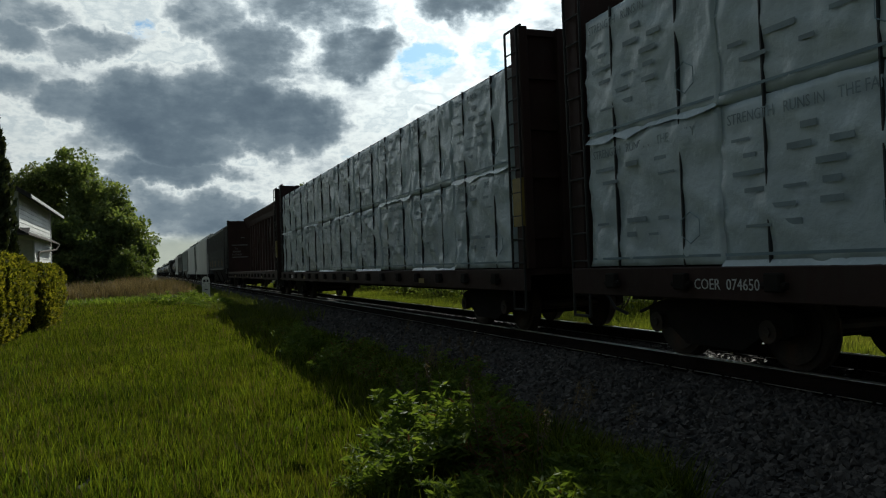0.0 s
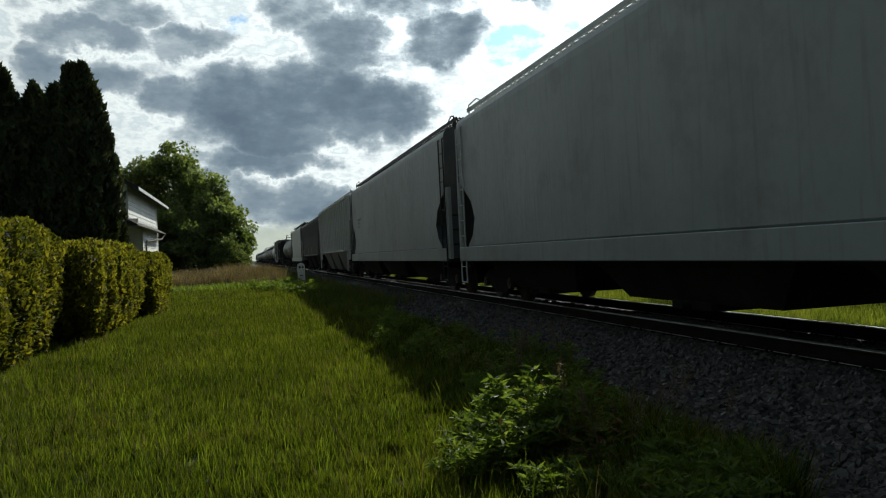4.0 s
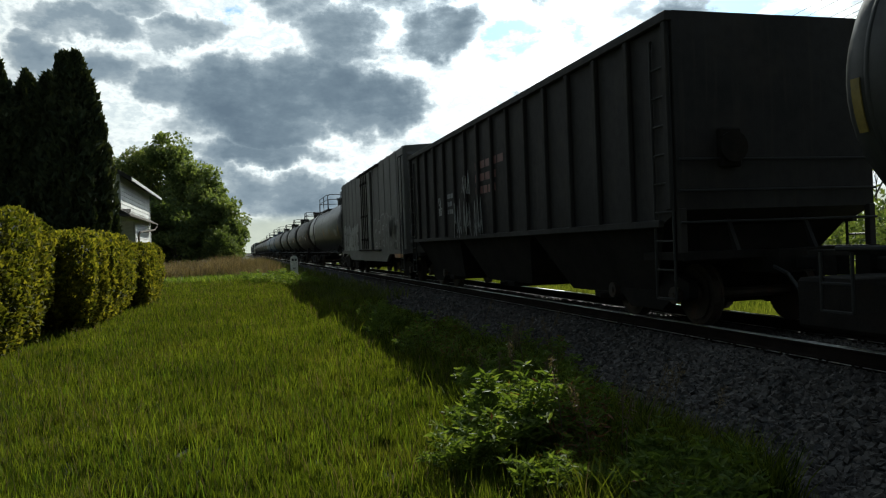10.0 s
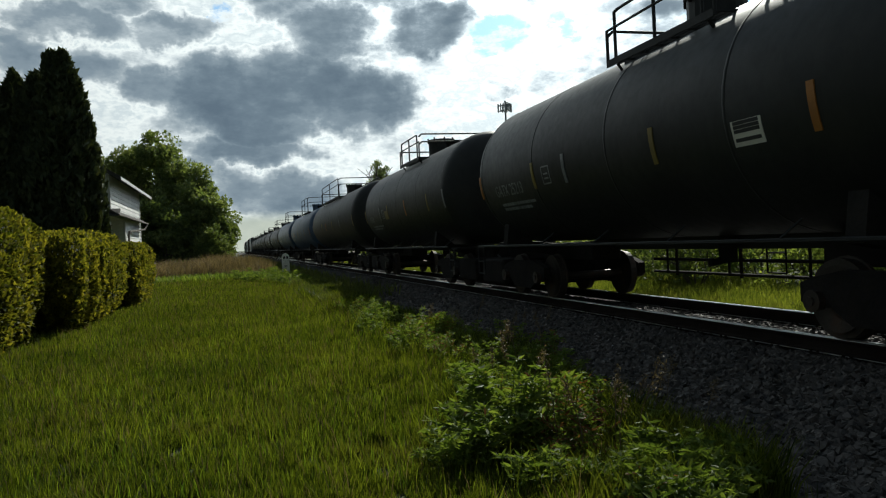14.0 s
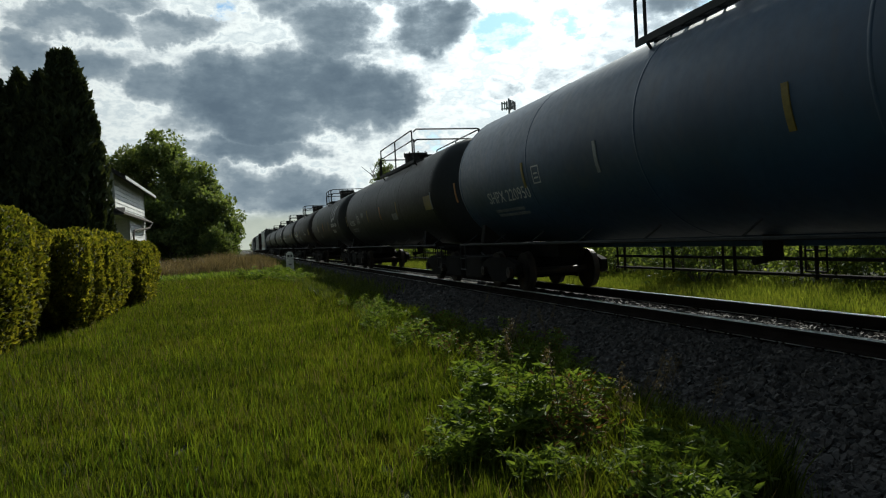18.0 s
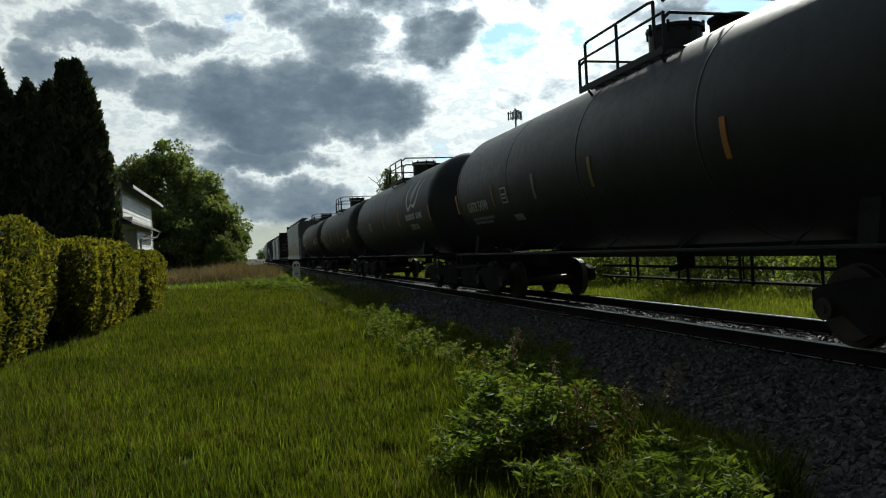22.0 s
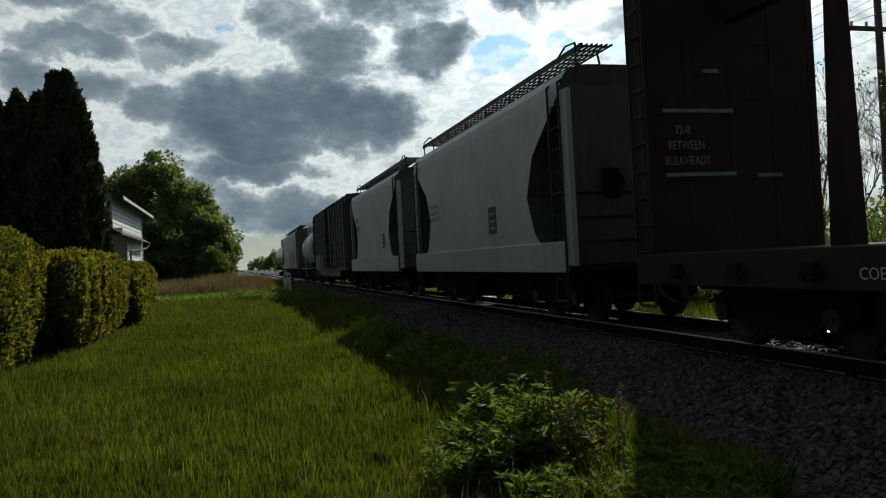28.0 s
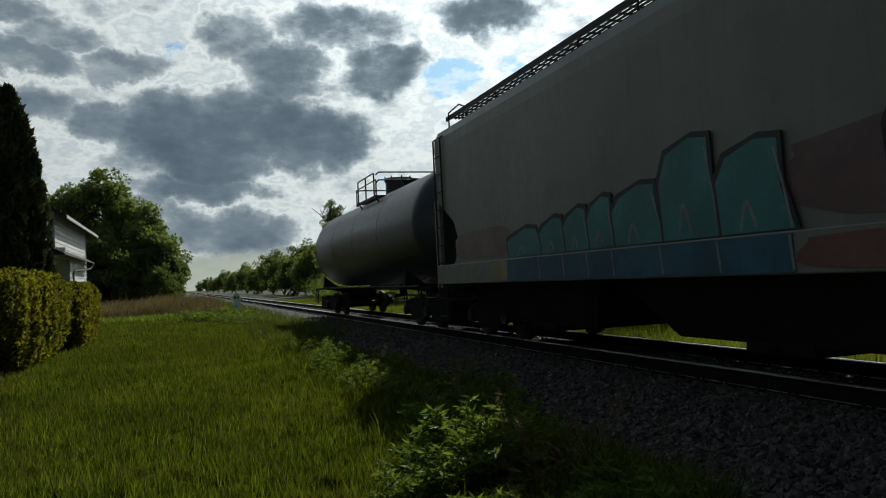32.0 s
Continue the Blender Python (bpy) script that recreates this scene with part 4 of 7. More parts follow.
def ribbon(bm, pts, widths, on, closed=False):
    """A painted band along a smooth curve; widths: one, or one for each point; on: places (y, z) on the car's side."""
    line = smooth_line(pts, closed)
    ws = widths if isinstance(widths, tuple) else (widths,) * len(pts)
    rows = []
    for i, ((y, z), f) in enumerate(line):
        (ya, za), (yb, zb) = line[max(0, i - 1)][0], line[min(len(line) - 1, i + 1)][0]
        dy, dz = yb - ya, zb - za
        ln = math.hypot(dy, dz) + 1e-9
        g = f * (len(ws) - 1)
        j = min(int(g), len(ws) - 2) if len(ws) > 1 else 0
        w = (ws[j] * (1 - g + j) + ws[min(j + 1, len(ws) - 1)] * (g - j)) / 2
        rows.append([bm.verts.new(on(y + q * -dz / ln * w, z + q * dy / ln * w)) for q in (-1, 0, 1)])
    for a, b in zip(rows, rows[1:]):
        for k in (0, 1):
            bm.faces.new((a[k], b[k], b[k + 1], a[k + 1]))


# strokes of made-up sprayed signs in a unit square
SIGNS = [
    ([(0.9, 0.85), (0.5, 1.0), (0.15, 0.75), (0.5, 0.5), (0.85, 0.25), (0.5, 0.0), (0.1, 0.15)],),
    ([(0.05, 0.0), (0.35, 0.9), (0.55, 0.98), (0.7, 0.85), (0.95, 0.0)], [(0.25, 0.38), (0.8, 0.36)]),
    ([(0.05, 0.0), (0.15, 0.95), (0.5, 0.4), (0.85, 0.95), (0.95, 0.0)],),
    ([(0.9, 0.95), (0.25, 0.9), (0.1, 0.5), (0.25, 0.08), (0.9, 0.02)], [(0.15, 0.5), (0.75, 0.52)]),
    ([(0.15, 0.0), (0.15, 0.95), (0.75, 0.9), (0.8, 0.6), (0.2, 0.5)], [(0.4, 0.5), (0.95, 0.0)]),
    ([(0.5, 1.0), (0.1, 0.7), (0.15, 0.2), (0.5, 0.0), (0.88, 0.25), (0.85, 0.75), (0.5, 1.0)],),
]


def throw_up(car, y, z, w, h, n, fill, edge, seed, x, fat=0.3, rim=0.05, lift=0.004):
    """A row of fat sprayed signs: each a filled stroke over its darker or paler outline."""
    rnd = random.Random(seed)
    for k in range(n):
        sign = SIGNS[rnd.randrange(len(SIGNS))]
        y0, wd, hh, zz = y - w * k / n, w / n * 1.06, h * rnd.uniform(0.86, 1.08), z + h * rnd.uniform(-0.04, 0.06)
        slant = rnd.uniform(-0.06, 0.14)
        owner = car
        for grow, d, mat in ((rim, lift + 0.0032 * k, edge), (0.0, lift + 0.0016 + 0.0032 * k, fill)):
            bm = bmesh.new()
            for j, stroke in enumerate(sign):
                on = lambda a, b, q=x - d - 0.0005 * j: (q, a, b)
                ribbon(bm, [(y0 - wd * (0.06 + 0.88 * u + slant * v), zz + hh * v) for u, v in stroke], min(fat * h, fat * 1.5 * wd) + 2 * grow, on)
            owner = part("graffiti_outline" if grow else "graffiti_letter", bm, mat, owner, ("sprayed outline" if grow else "fat sprayed letter") if k == 0 else "")


def wedge_letters(car, edges, tops, z0, zs, fill, low, x, xs):
    """Tall slanting block letters over the sill: dark edges on top, pale edges on one side, blue feet on the sill."""
    for k, (ya, yb) in enumerate(zip(edges, edges[1:])):
        za, zb = tops[k], tops[k] * 0.97 + 0.03 * tops[min(k + 1, len(tops) - 1)]
        w = ya - yb
        shape = [(ya - 0.02, z0), (ya + 0.04, z0 + (za - z0) * 0.6), (ya - 0.12 * w, za - 0.12), (ya - 0.55 * w, za), (ya - 0.85 * w, zb - 0.04), (yb + 0.02 + 0.02 * k, z0 + (zb - z0) * 0.45), (yb - 0.02, z0)]
        dark = [(a + (0.05 if a > (ya + yb) / 2 else -0.05), b + (0.06 if b > z0 + 0.05 else 0)) for a, b in shape]
        bm = bmesh.new()
        prism(bm, dark, "x", x - 0.004 - 0.004 * k, x + 0.002)
        back = part("graffiti_outline", bm, "paint_black", car, "black sprayed outline" if k == 0 else "")
        bm = bmesh.new()
        prism(bm, shape, "x", x - 0.006 - 0.004 * k, x + 0.001)
        part("graffiti_letter", bm, fill, back, "tall teal sprayed letter" if k == 0 else "")
        bm = bmesh.new()
        on = lambda a, b: (x - 0.0075 - 0.004 * k, a, b)
        ribbon(bm, [(ya - 0.8 * w, zb - 0.12), (yb + 0.1, z0 + (zb - z0) * 0.45), (yb + 0.02, z0 + 0.01)], 0.03, on)
        if w > 0.6:
            ribbon(bm, [(ya - 0.3 * w, z0 + 0.02), (ya - 0.4 * w, z0 + (za - z0) * 0.35), (ya - 0.52 * w, z0 + 0.05)], 0.045, on)
        part("graffiti_stroke", bm, "paint_faded", back, "thin pale sprayed edge" if k == 0 else "")
        bm = bmesh.new()
        box(bm, xs - 0.004, xs, yb + 0.004, ya, zs[0], zs[1])
        foot = part("graffiti_letter", bm, low, car)
        bm = bmesh.new()
        ribbon(bm, [(yb + 0.04, zs[1] - 0.01), (yb + 0.0, zs[0] + 0.02)], 0.035, lambda a, b: (xs - 0.006, a, b))
        part("graffiti_stroke", bm, "paint_faded", foot)


def bubble(car, y0, y1, z0, z1, fill, x, seed, lift=0.004, outline="paint_faded"):
    """One sprayed bubble shape with a pale edge behind it."""
    rnd = random.Random(seed)
    yc, zc, ry, rz = (y0 + y1) / 2, (z0 + z1) / 2, abs(y1 - y0) / 2, (z1 - z0) / 2
    wild = 0.13 if ry < 1.2 else 0.05
    jit = [1 + rnd.uniform(-wild, wild) for j in range(22)]
    slant = rnd.uniform(-0.12, 0.12)
    for grow, d, m2 in ((0.03, lift, outline), (0.0, lift + 0.0012, fill)):
        if m2 is None:
            continue
        bm = bmesh.new()
        pts = []
        for j in range(22):
            a = j * 2 * math.pi / 22
            c, s = math.cos(a), math.sin(a)
            dy, dz = (ry * jit[j] + grow) * math.copysign(abs(c) ** 0.5, c), (rz * (1 + (jit[j] - 1) * 0.5) + grow) * math.copysign(abs(s) ** 0.55, s)
            pts.append((yc + dy + slant * dz, zc + dz))
        prism(bm, pts, "x", x - d, x - d + 0.003)
        part("graffiti_shape", bm, m2, car, "sprayed graffiti" if grow else "")


def scribble(car, y, z, w, h, seed, material="paint_faded", x=-1.6, r=None, zc=0.0, n=5, thick=0.05):
    """Sprayed line work: each sign is a few bent strokes."""
    rnd = random.Random(seed)
    for k in range(n):
        bm = bmesh.new()
        ya, yb = y - w * k / n, y - w * (k + 0.85) / n
        pts = [(rnd.uniform(yb, ya), z + h * rnd.uniform(0, 1)) for q in range(3)]
        pts = [(ya, z + rnd.uniform(0, 0.3) * h), ((ya + yb) / 2, z + h * rnd.uniform(0.8, 1.05)), (yb, z + h * rnd.uniform(0, 0.4)), ((ya + yb) / 2, z + h * rnd.uniform(0.2, 0.6))] + pts[:2]
        for (y0, z0), (y1, z1) in zip(pts, pts[1:]):
            m = 4
            for q in range(m):
                f0, f1 = q / m, (q + 1) / m
                a0, b0, a1, b1 = y0 + (y1 - y0) * f0, z0 + (z1 - z0) * f0, y0 + (y1 - y0) * f1, z0 + (z1 - z0) * f1
                dy, dz = a1 - a0, b1 - b0
                ln = math.hypot(dy, dz) + 1e-6
                oy, oz = -dz / ln * thick / 2, dy / ln * thick / 2
                quad = [(a0 - oy, b0 - oz), (a1 - oy, b1 - oz), (a1 + oy, b1 + oz), (a0 + oy, b0 + oz)]
                lf = 0.006 + 0.0004 * k
                bm.faces.new([bm.verts.new((-math.sqrt(max(0.01, (r + lf) ** 2 - (b - zc) ** 2)) if r else x - lf, a, b)) for a, b in quad])
        part("graffiti_stroke", bm, material, car, "pale sprayed line work" if k == 0 else "")


# -- covered hoppers --
def hopper_car(front, rear, label, paint="hopper_grey", style="smooth", top=4.55, floor=1.3, bays=3, ribs=18, sill=None, inset=1.7, stripes=0, tags=(), scrawl=(), shapes=(), boards=True,
               grab="grab", marks=(), cut=0.55, rounded=0.3, shade_ends=False, strip_ys=()):
    car, half = start_car("covered_hopper_car" if boards else "open_hopper_car", label, "hopper car", "hopper cars of the train", front, rear)
    hw = 1.55 if style == "smooth" else 1.5
    e = half - 0.15
    knee = floor + (top - floor) * cut
    if style == "smooth":
        side = [(e - inset * 0.45, floor), (e - inset * 0.82, floor + (knee - floor) * 0.18), (e - inset, floor + (knee - floor) * 0.42), (e - inset * 0.8, floor + (knee - floor) * 0.68), (e - 0.1, knee)]
        outline = [(-y, z) for y, z in reversed(side)] + side + [(e, top), (-e, top)]
    else:
        outline = [(-e, knee), (-e + inset, floor), (e - inset, floor), (e, knee), (e, top), (-e, top)]
    bm = bmesh.new()
    prism(bm, outline, "x", -hw, hw)
    if rounded:
        edges = [ed for ed in bm.edges if all(abs(v.co.z - top) < 1e-4 for v in ed.verts) and abs(ed.verts[0].co.x - ed.verts[1].co.x) < 1e-4]
        bmesh.ops.bevel(bm, geom=edges, offset=rounded, segments=4, profile=0.6, affect="EDGES")
    if style == "smooth":  # sides swell a little between sill and eave
        ed = [x for x in bm.edges if abs(x.verts[0].co.z - x.verts[1].co.z) < 1e-4 and abs(abs(x.verts[0].co.x) - hw) < 1e-4 and abs(x.verts[0].co.x - x.verts[1].co.x) < 1e-4]
        bmesh.ops.bevel(bm, geom=[x for x in ed if abs(x.verts[0].co.z - floor) < 1e-4], offset=0.05, segments=1, affect="EDGES")
    # end and slope faces take a darker material: their shade is painted in
    if shade_ends:
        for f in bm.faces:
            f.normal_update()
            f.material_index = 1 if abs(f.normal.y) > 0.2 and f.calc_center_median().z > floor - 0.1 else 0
    body = part("body", bm, paint, car)
    if shade_ends:
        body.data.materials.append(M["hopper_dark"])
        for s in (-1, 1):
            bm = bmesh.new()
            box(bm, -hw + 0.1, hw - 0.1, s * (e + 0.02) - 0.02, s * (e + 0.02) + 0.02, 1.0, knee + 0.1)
            part("end_sheet", bm, "hopper_dark", car, "end sheet in a dark colour that stands for shade")
    # end frames
    for s in (-1, 1):
        for x in (-hw + 0.05, hw - 0.05):
            bm = bmesh.new()
            box(bm, x - 0.05, x + 0.05, s * e - (0.16 if shade_ends else 0.05), s * e + (0.16 if shade_ends else 0.05), 1.0, knee + 0.02, 0.01)
            part("corner_post", bm, paint, car)
        for x in (-0.6, 0.6):
            bm = bmesh.new()
            prism(bm, [(s * (e - 0.02), 1.0), (s * (e - 0.12), 1.0), (s * (e - inset * 0.75), knee - (knee - floor) * 0.75), (s * (e - inset * 0.7), knee - (knee - floor) * 0.66)], "x", x - 0.03, x + 0.03)
            part("end_brace", bm, paint, car)
        bm = bmesh.new()
        box(bm, -hw, hw, min(s * (e - 0.9), s * (e + 0.1)), max(s * (e - 0.9), s * (e + 0.1)), 0.92, 1.02)
        part("end_platform", bm, "under", car)
        ladder(car, -hw - 0.03, s * (e - 0.28), 0.42, top - 0.3, 0.45, grab)
        ladder(car, hw + 0.03, s * (e - 0.28), 0.42, top - 0.3, 0.45, grab)
        for z in (1.4, 1.8, 2.2):
            bm = bmesh.new()
            rod(bm, (-hw, s * (e + 0.06), z), (hw, s * (e + 0.06), z), 0.018)
            part("end_rung", bm, grab, car)
        truck(car, s * (half - 1.75))
    bm = bmesh.new()
    box(bm, -0.3, 0.3, -half - 0.2, half + 0.2, 0.72, 1.02)
    part("centre_sill", bm, "under", car)
    if sill:
        for s in (-1, 1):
            bm = bmesh.new()
            box(bm, s * (hw + 0.02) - 0.045, s * (hw + 0.02) + 0.045, -e + 0.05, e - 0.05, sill[0], sill[1], 0.012)
            part("side_sill", bm, sill[2], car)
    # near-black filler box, added to keep the space between the pockets dark
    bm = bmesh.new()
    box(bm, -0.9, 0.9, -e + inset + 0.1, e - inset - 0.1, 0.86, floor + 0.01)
    part("pocket_filler", bm, "under", car)
    # pockets
    span = (2 * (e - inset)) / bays
    for k in range(bays):
        yc = -(e - inset) + span * (k + 0.5)
        bm = bmesh.new()
        w0 = span / 2 - 0.06
        rings = []
        for x, w, z in ((hw - 0.05, w0, floor), (1.05, w0 - 0.95, 0.36)):
            rings.append([bm.verts.new((sx * x, yc + sy * w, z)) for sx, sy in ((-1, -1), (1, -1), (1, 1), (-1, 1))])
        for a, b in zip(rings, rings[1:]):
            for i in range(4):
                bm.faces.new((a[i], a[(i + 1) % 4], b[(i + 1) % 4], b[i]))
        bm.faces.new(rings[0]), bm.faces.new(rings[-1][::-1])
        bmesh.ops.recalc_face_normals(bm, faces=bm.faces)
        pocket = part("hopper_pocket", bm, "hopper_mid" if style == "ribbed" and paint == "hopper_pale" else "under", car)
        bm = bmesh.new()
        box(bm, -1.1, 1.1, yc - 0.48, yc + 0.48, 0.26, 0.38, 0.015)
        rod(bm, (-1.25, yc, 0.32), (1.25, yc, 0.32), 0.04, 8)
        part("outlet_gate", bm, "under", pocket)
    # outside posts
    if style == "ribbed":
        lo = floor + 0.02

        def rib(bm):
            box(bm, -0.075, 0.0, -0.06, 0.06, lo, top - 0.08, 0.015)
        me = cached(f"side_post_{lo:.2f}_{top:.2f}_{paint}", rib, paint)
        for k in range(ribs):
            y = -e + 0.1 + (2 * e - 0.2) * k / (ribs - 1)
            low = knee if (y < -e + inset * 0.6 or y > e - inset * 0.6) else lo
            m = Matrix.Translation((0, y, 0))
            if low > lo:
                def short(bm):
                    box(bm, -0.075, 0.0, -0.06, 0.06, knee, top - 0.08, 0.015)
                me2 = cached(f"side_post_{knee:.2f}_{top:.2f}_{paint}", short, paint)
            else:
                me2 = me
            part("side_post", me2, None, car, at=Matrix.Translation((-hw, y, 0)))
            part("side_post", me2, None, car, at=Matrix.Translation((hw, y, 0)) @ Matrix.Rotation(math.pi, 4, "Z"))
        for s in (-1, 1):
            bm = bmesh.new()
            box(bm, s * (hw + 0.04) - 0.05, s * (hw + 0.04) + 0.05, -e, e, top - 0.13, top, 0.012)
            part("top_chord", bm, paint, car)
            bm = bmesh.new()
            box(bm, s * (hw + 0.03) - 0.04, s * (hw + 0.03) + 0.04, -e + inset, e - inset, floor - 0.05, floor + 0.05, 0.01)
            part("bottom_chord", bm, paint, car)
    if boards:
        rise = top + (0.16 if cut > 0.8 else 0.11)
        # hatches along the ridge, running boards on brackets
        bm = bmesh.new()
        box(bm, -0.45, 0.45, -e + 0.7, e - 0.7, top - 0.01, top + 0.1, 0.03)
        part("hatch_coaming", bm, paint, car)
        n = max(3, int(half / 1.3))
        for k in range(n):
            y = -e + 1.2 + (2 * e - 2.4) * k / (n - 1)
            bm = bmesh.new()
            box(bm, -0.42, 0.42, y - 0.62, y + 0.62, top + 0.1, top + 0.16, 0.02)
            rod(bm, (-0.5, y, top + 0.17), (0.5, y, top + 0.17), 0.025)
            part("hatch_cover", bm, paint, car)
        for s in (-1, 1):
            bm = bmesh.new()
            x0, x1 = (s * 0.62, s * 1.16) if s > 0 else (s * 1.16, s * 0.62)
            for k in range(7):
                x = x0 + (x1 - x0) * k / 6
                box(bm, x - 0.009, x + 0.009, -e - 0.1, e + 0.1, rise + 0.125, rise + 0.16)
            y = -e
            while y < e:
                box(bm, x0, x1, y - 0.012, y + 0.012, rise + 0.12, rise + 0.15)
                y += 0.28
            box(bm, s * 1.18 - 0.02, s * 1.18 + 0.02, -e - 0.1, e + 0.1, rise + 0.07, rise + 0.165)
            y = -e + 0.3
            while y < e:
                rod(bm, (s * 0.64, y, top - 0.02), (s * 0.7, y, rise + 0.13), 0.02, 5)
                rod(bm, (s * 1.1, y, top - 0.1), (s * 1.1, y, rise + 0.13), 0.02, 5)
                y += 1.6
            tagged(part("running_board", bm, grab, car, "open steel grating walkway"), kind="stuff")
            for q in (-1, 1):
                bm = bmesh.new()
                y = q * (e - 0.1)
                rods(bm, [(s * 1.2, y, top - 0.1), (s * 1.2, y, rise + 0.22), (s * 1.14, y - q * 0.5, rise + 0.3), (s * 1.14, y - q * 0.9, rise + 0.16)], 0.018)
                part("roof_grab", bm, grab, car)
    for k, y in enumerate(strip_ys or [-e + 1.2 + (2 * e - 2.4) * k / max(1, stripes - 1) for k in range(stripes)]):
        bm = bmesh.new()
        plate(bm, y - 0.05, y + 0.05, floor + 0.2, floor + 0.72, -hw - (0.08 if style == "ribbed" else 0), 0.005)
        part("reflector_strip", bm, "yellow", car, "yellow reflector strip" if k == 0 else "")
    for y, z, w, h, m2, sd, n in tags:
        throw_up(car, y, z, w, h, n, m2, "paint_black", sd, -hw - (0.05 if sill and z < sill[1] else 0), 0.42)
    for y, z, w, h, sd in scrawl:
        scribble(car, y, z, w, h, sd, "paint_faded", x=-hw - (0.08 if style == "ribbed" else 0.042), thick=0.035, n=3 if w < 3 else 9)
    for k, (ya, yb, za, zb, m2) in enumerate(shapes):
        bubble(car, ya, yb, za, zb, m2, -hw - (0.066 if za < 1.3 and sill else 0.0), 60 + k, 0.004 + 0.0022 * k, None)
    for kind, y, z, size, text, m2 in marks:
        xx = -hw - (0.0 if style == "smooth" else 0.004)
        if kind == "text":
            lettering(car, text, size, y, z, xx, m2)
        elif kind == "bars":
            bars(car, y, z, text, 3, size, m2, x=xx, seed=int(y * 7) % 97)
        elif kind == "field":
            bm = bmesh.new()
            plate(bm, y - size / 2, y + size / 2, z, z + text, xx, 0.003)
            part("letter_field", bm, m2, car, "pale painted field")
        elif kind == "panel":
            bm = bmesh.new()
            plate(bm, y - size / 2, y + size / 2, z, z + size * 1.15, xx, 0.006)
            pn = part("notice_panel", bm, m2, car, "dark square notice panel")
            bm = bmesh.new()
            for j in range(3):
                plate(bm, y - size * 0.35, y + size * 0.35, z + size * (0.2 + 0.3 * j), z + size * (0.3 + 0.3 * j), xx - 0.006, 0.003)
            part("print", bm, "paint_faded", pn)
    brake_gear(car, half - 2.6)
    bm = bmesh.new()
    rod(bm, (-0.75, -e - 0.1, 2.35), (-0.75, -e - 0.16, 2.35), 0.2, 16)
    box(bm, -0.9, -0.6, -e - 0.1, -e + 0.12, 2.1, 2.6, 0.02)
    part("hand_brake", bm, "under", car)
    ends(car, half + 0.3)
    return car


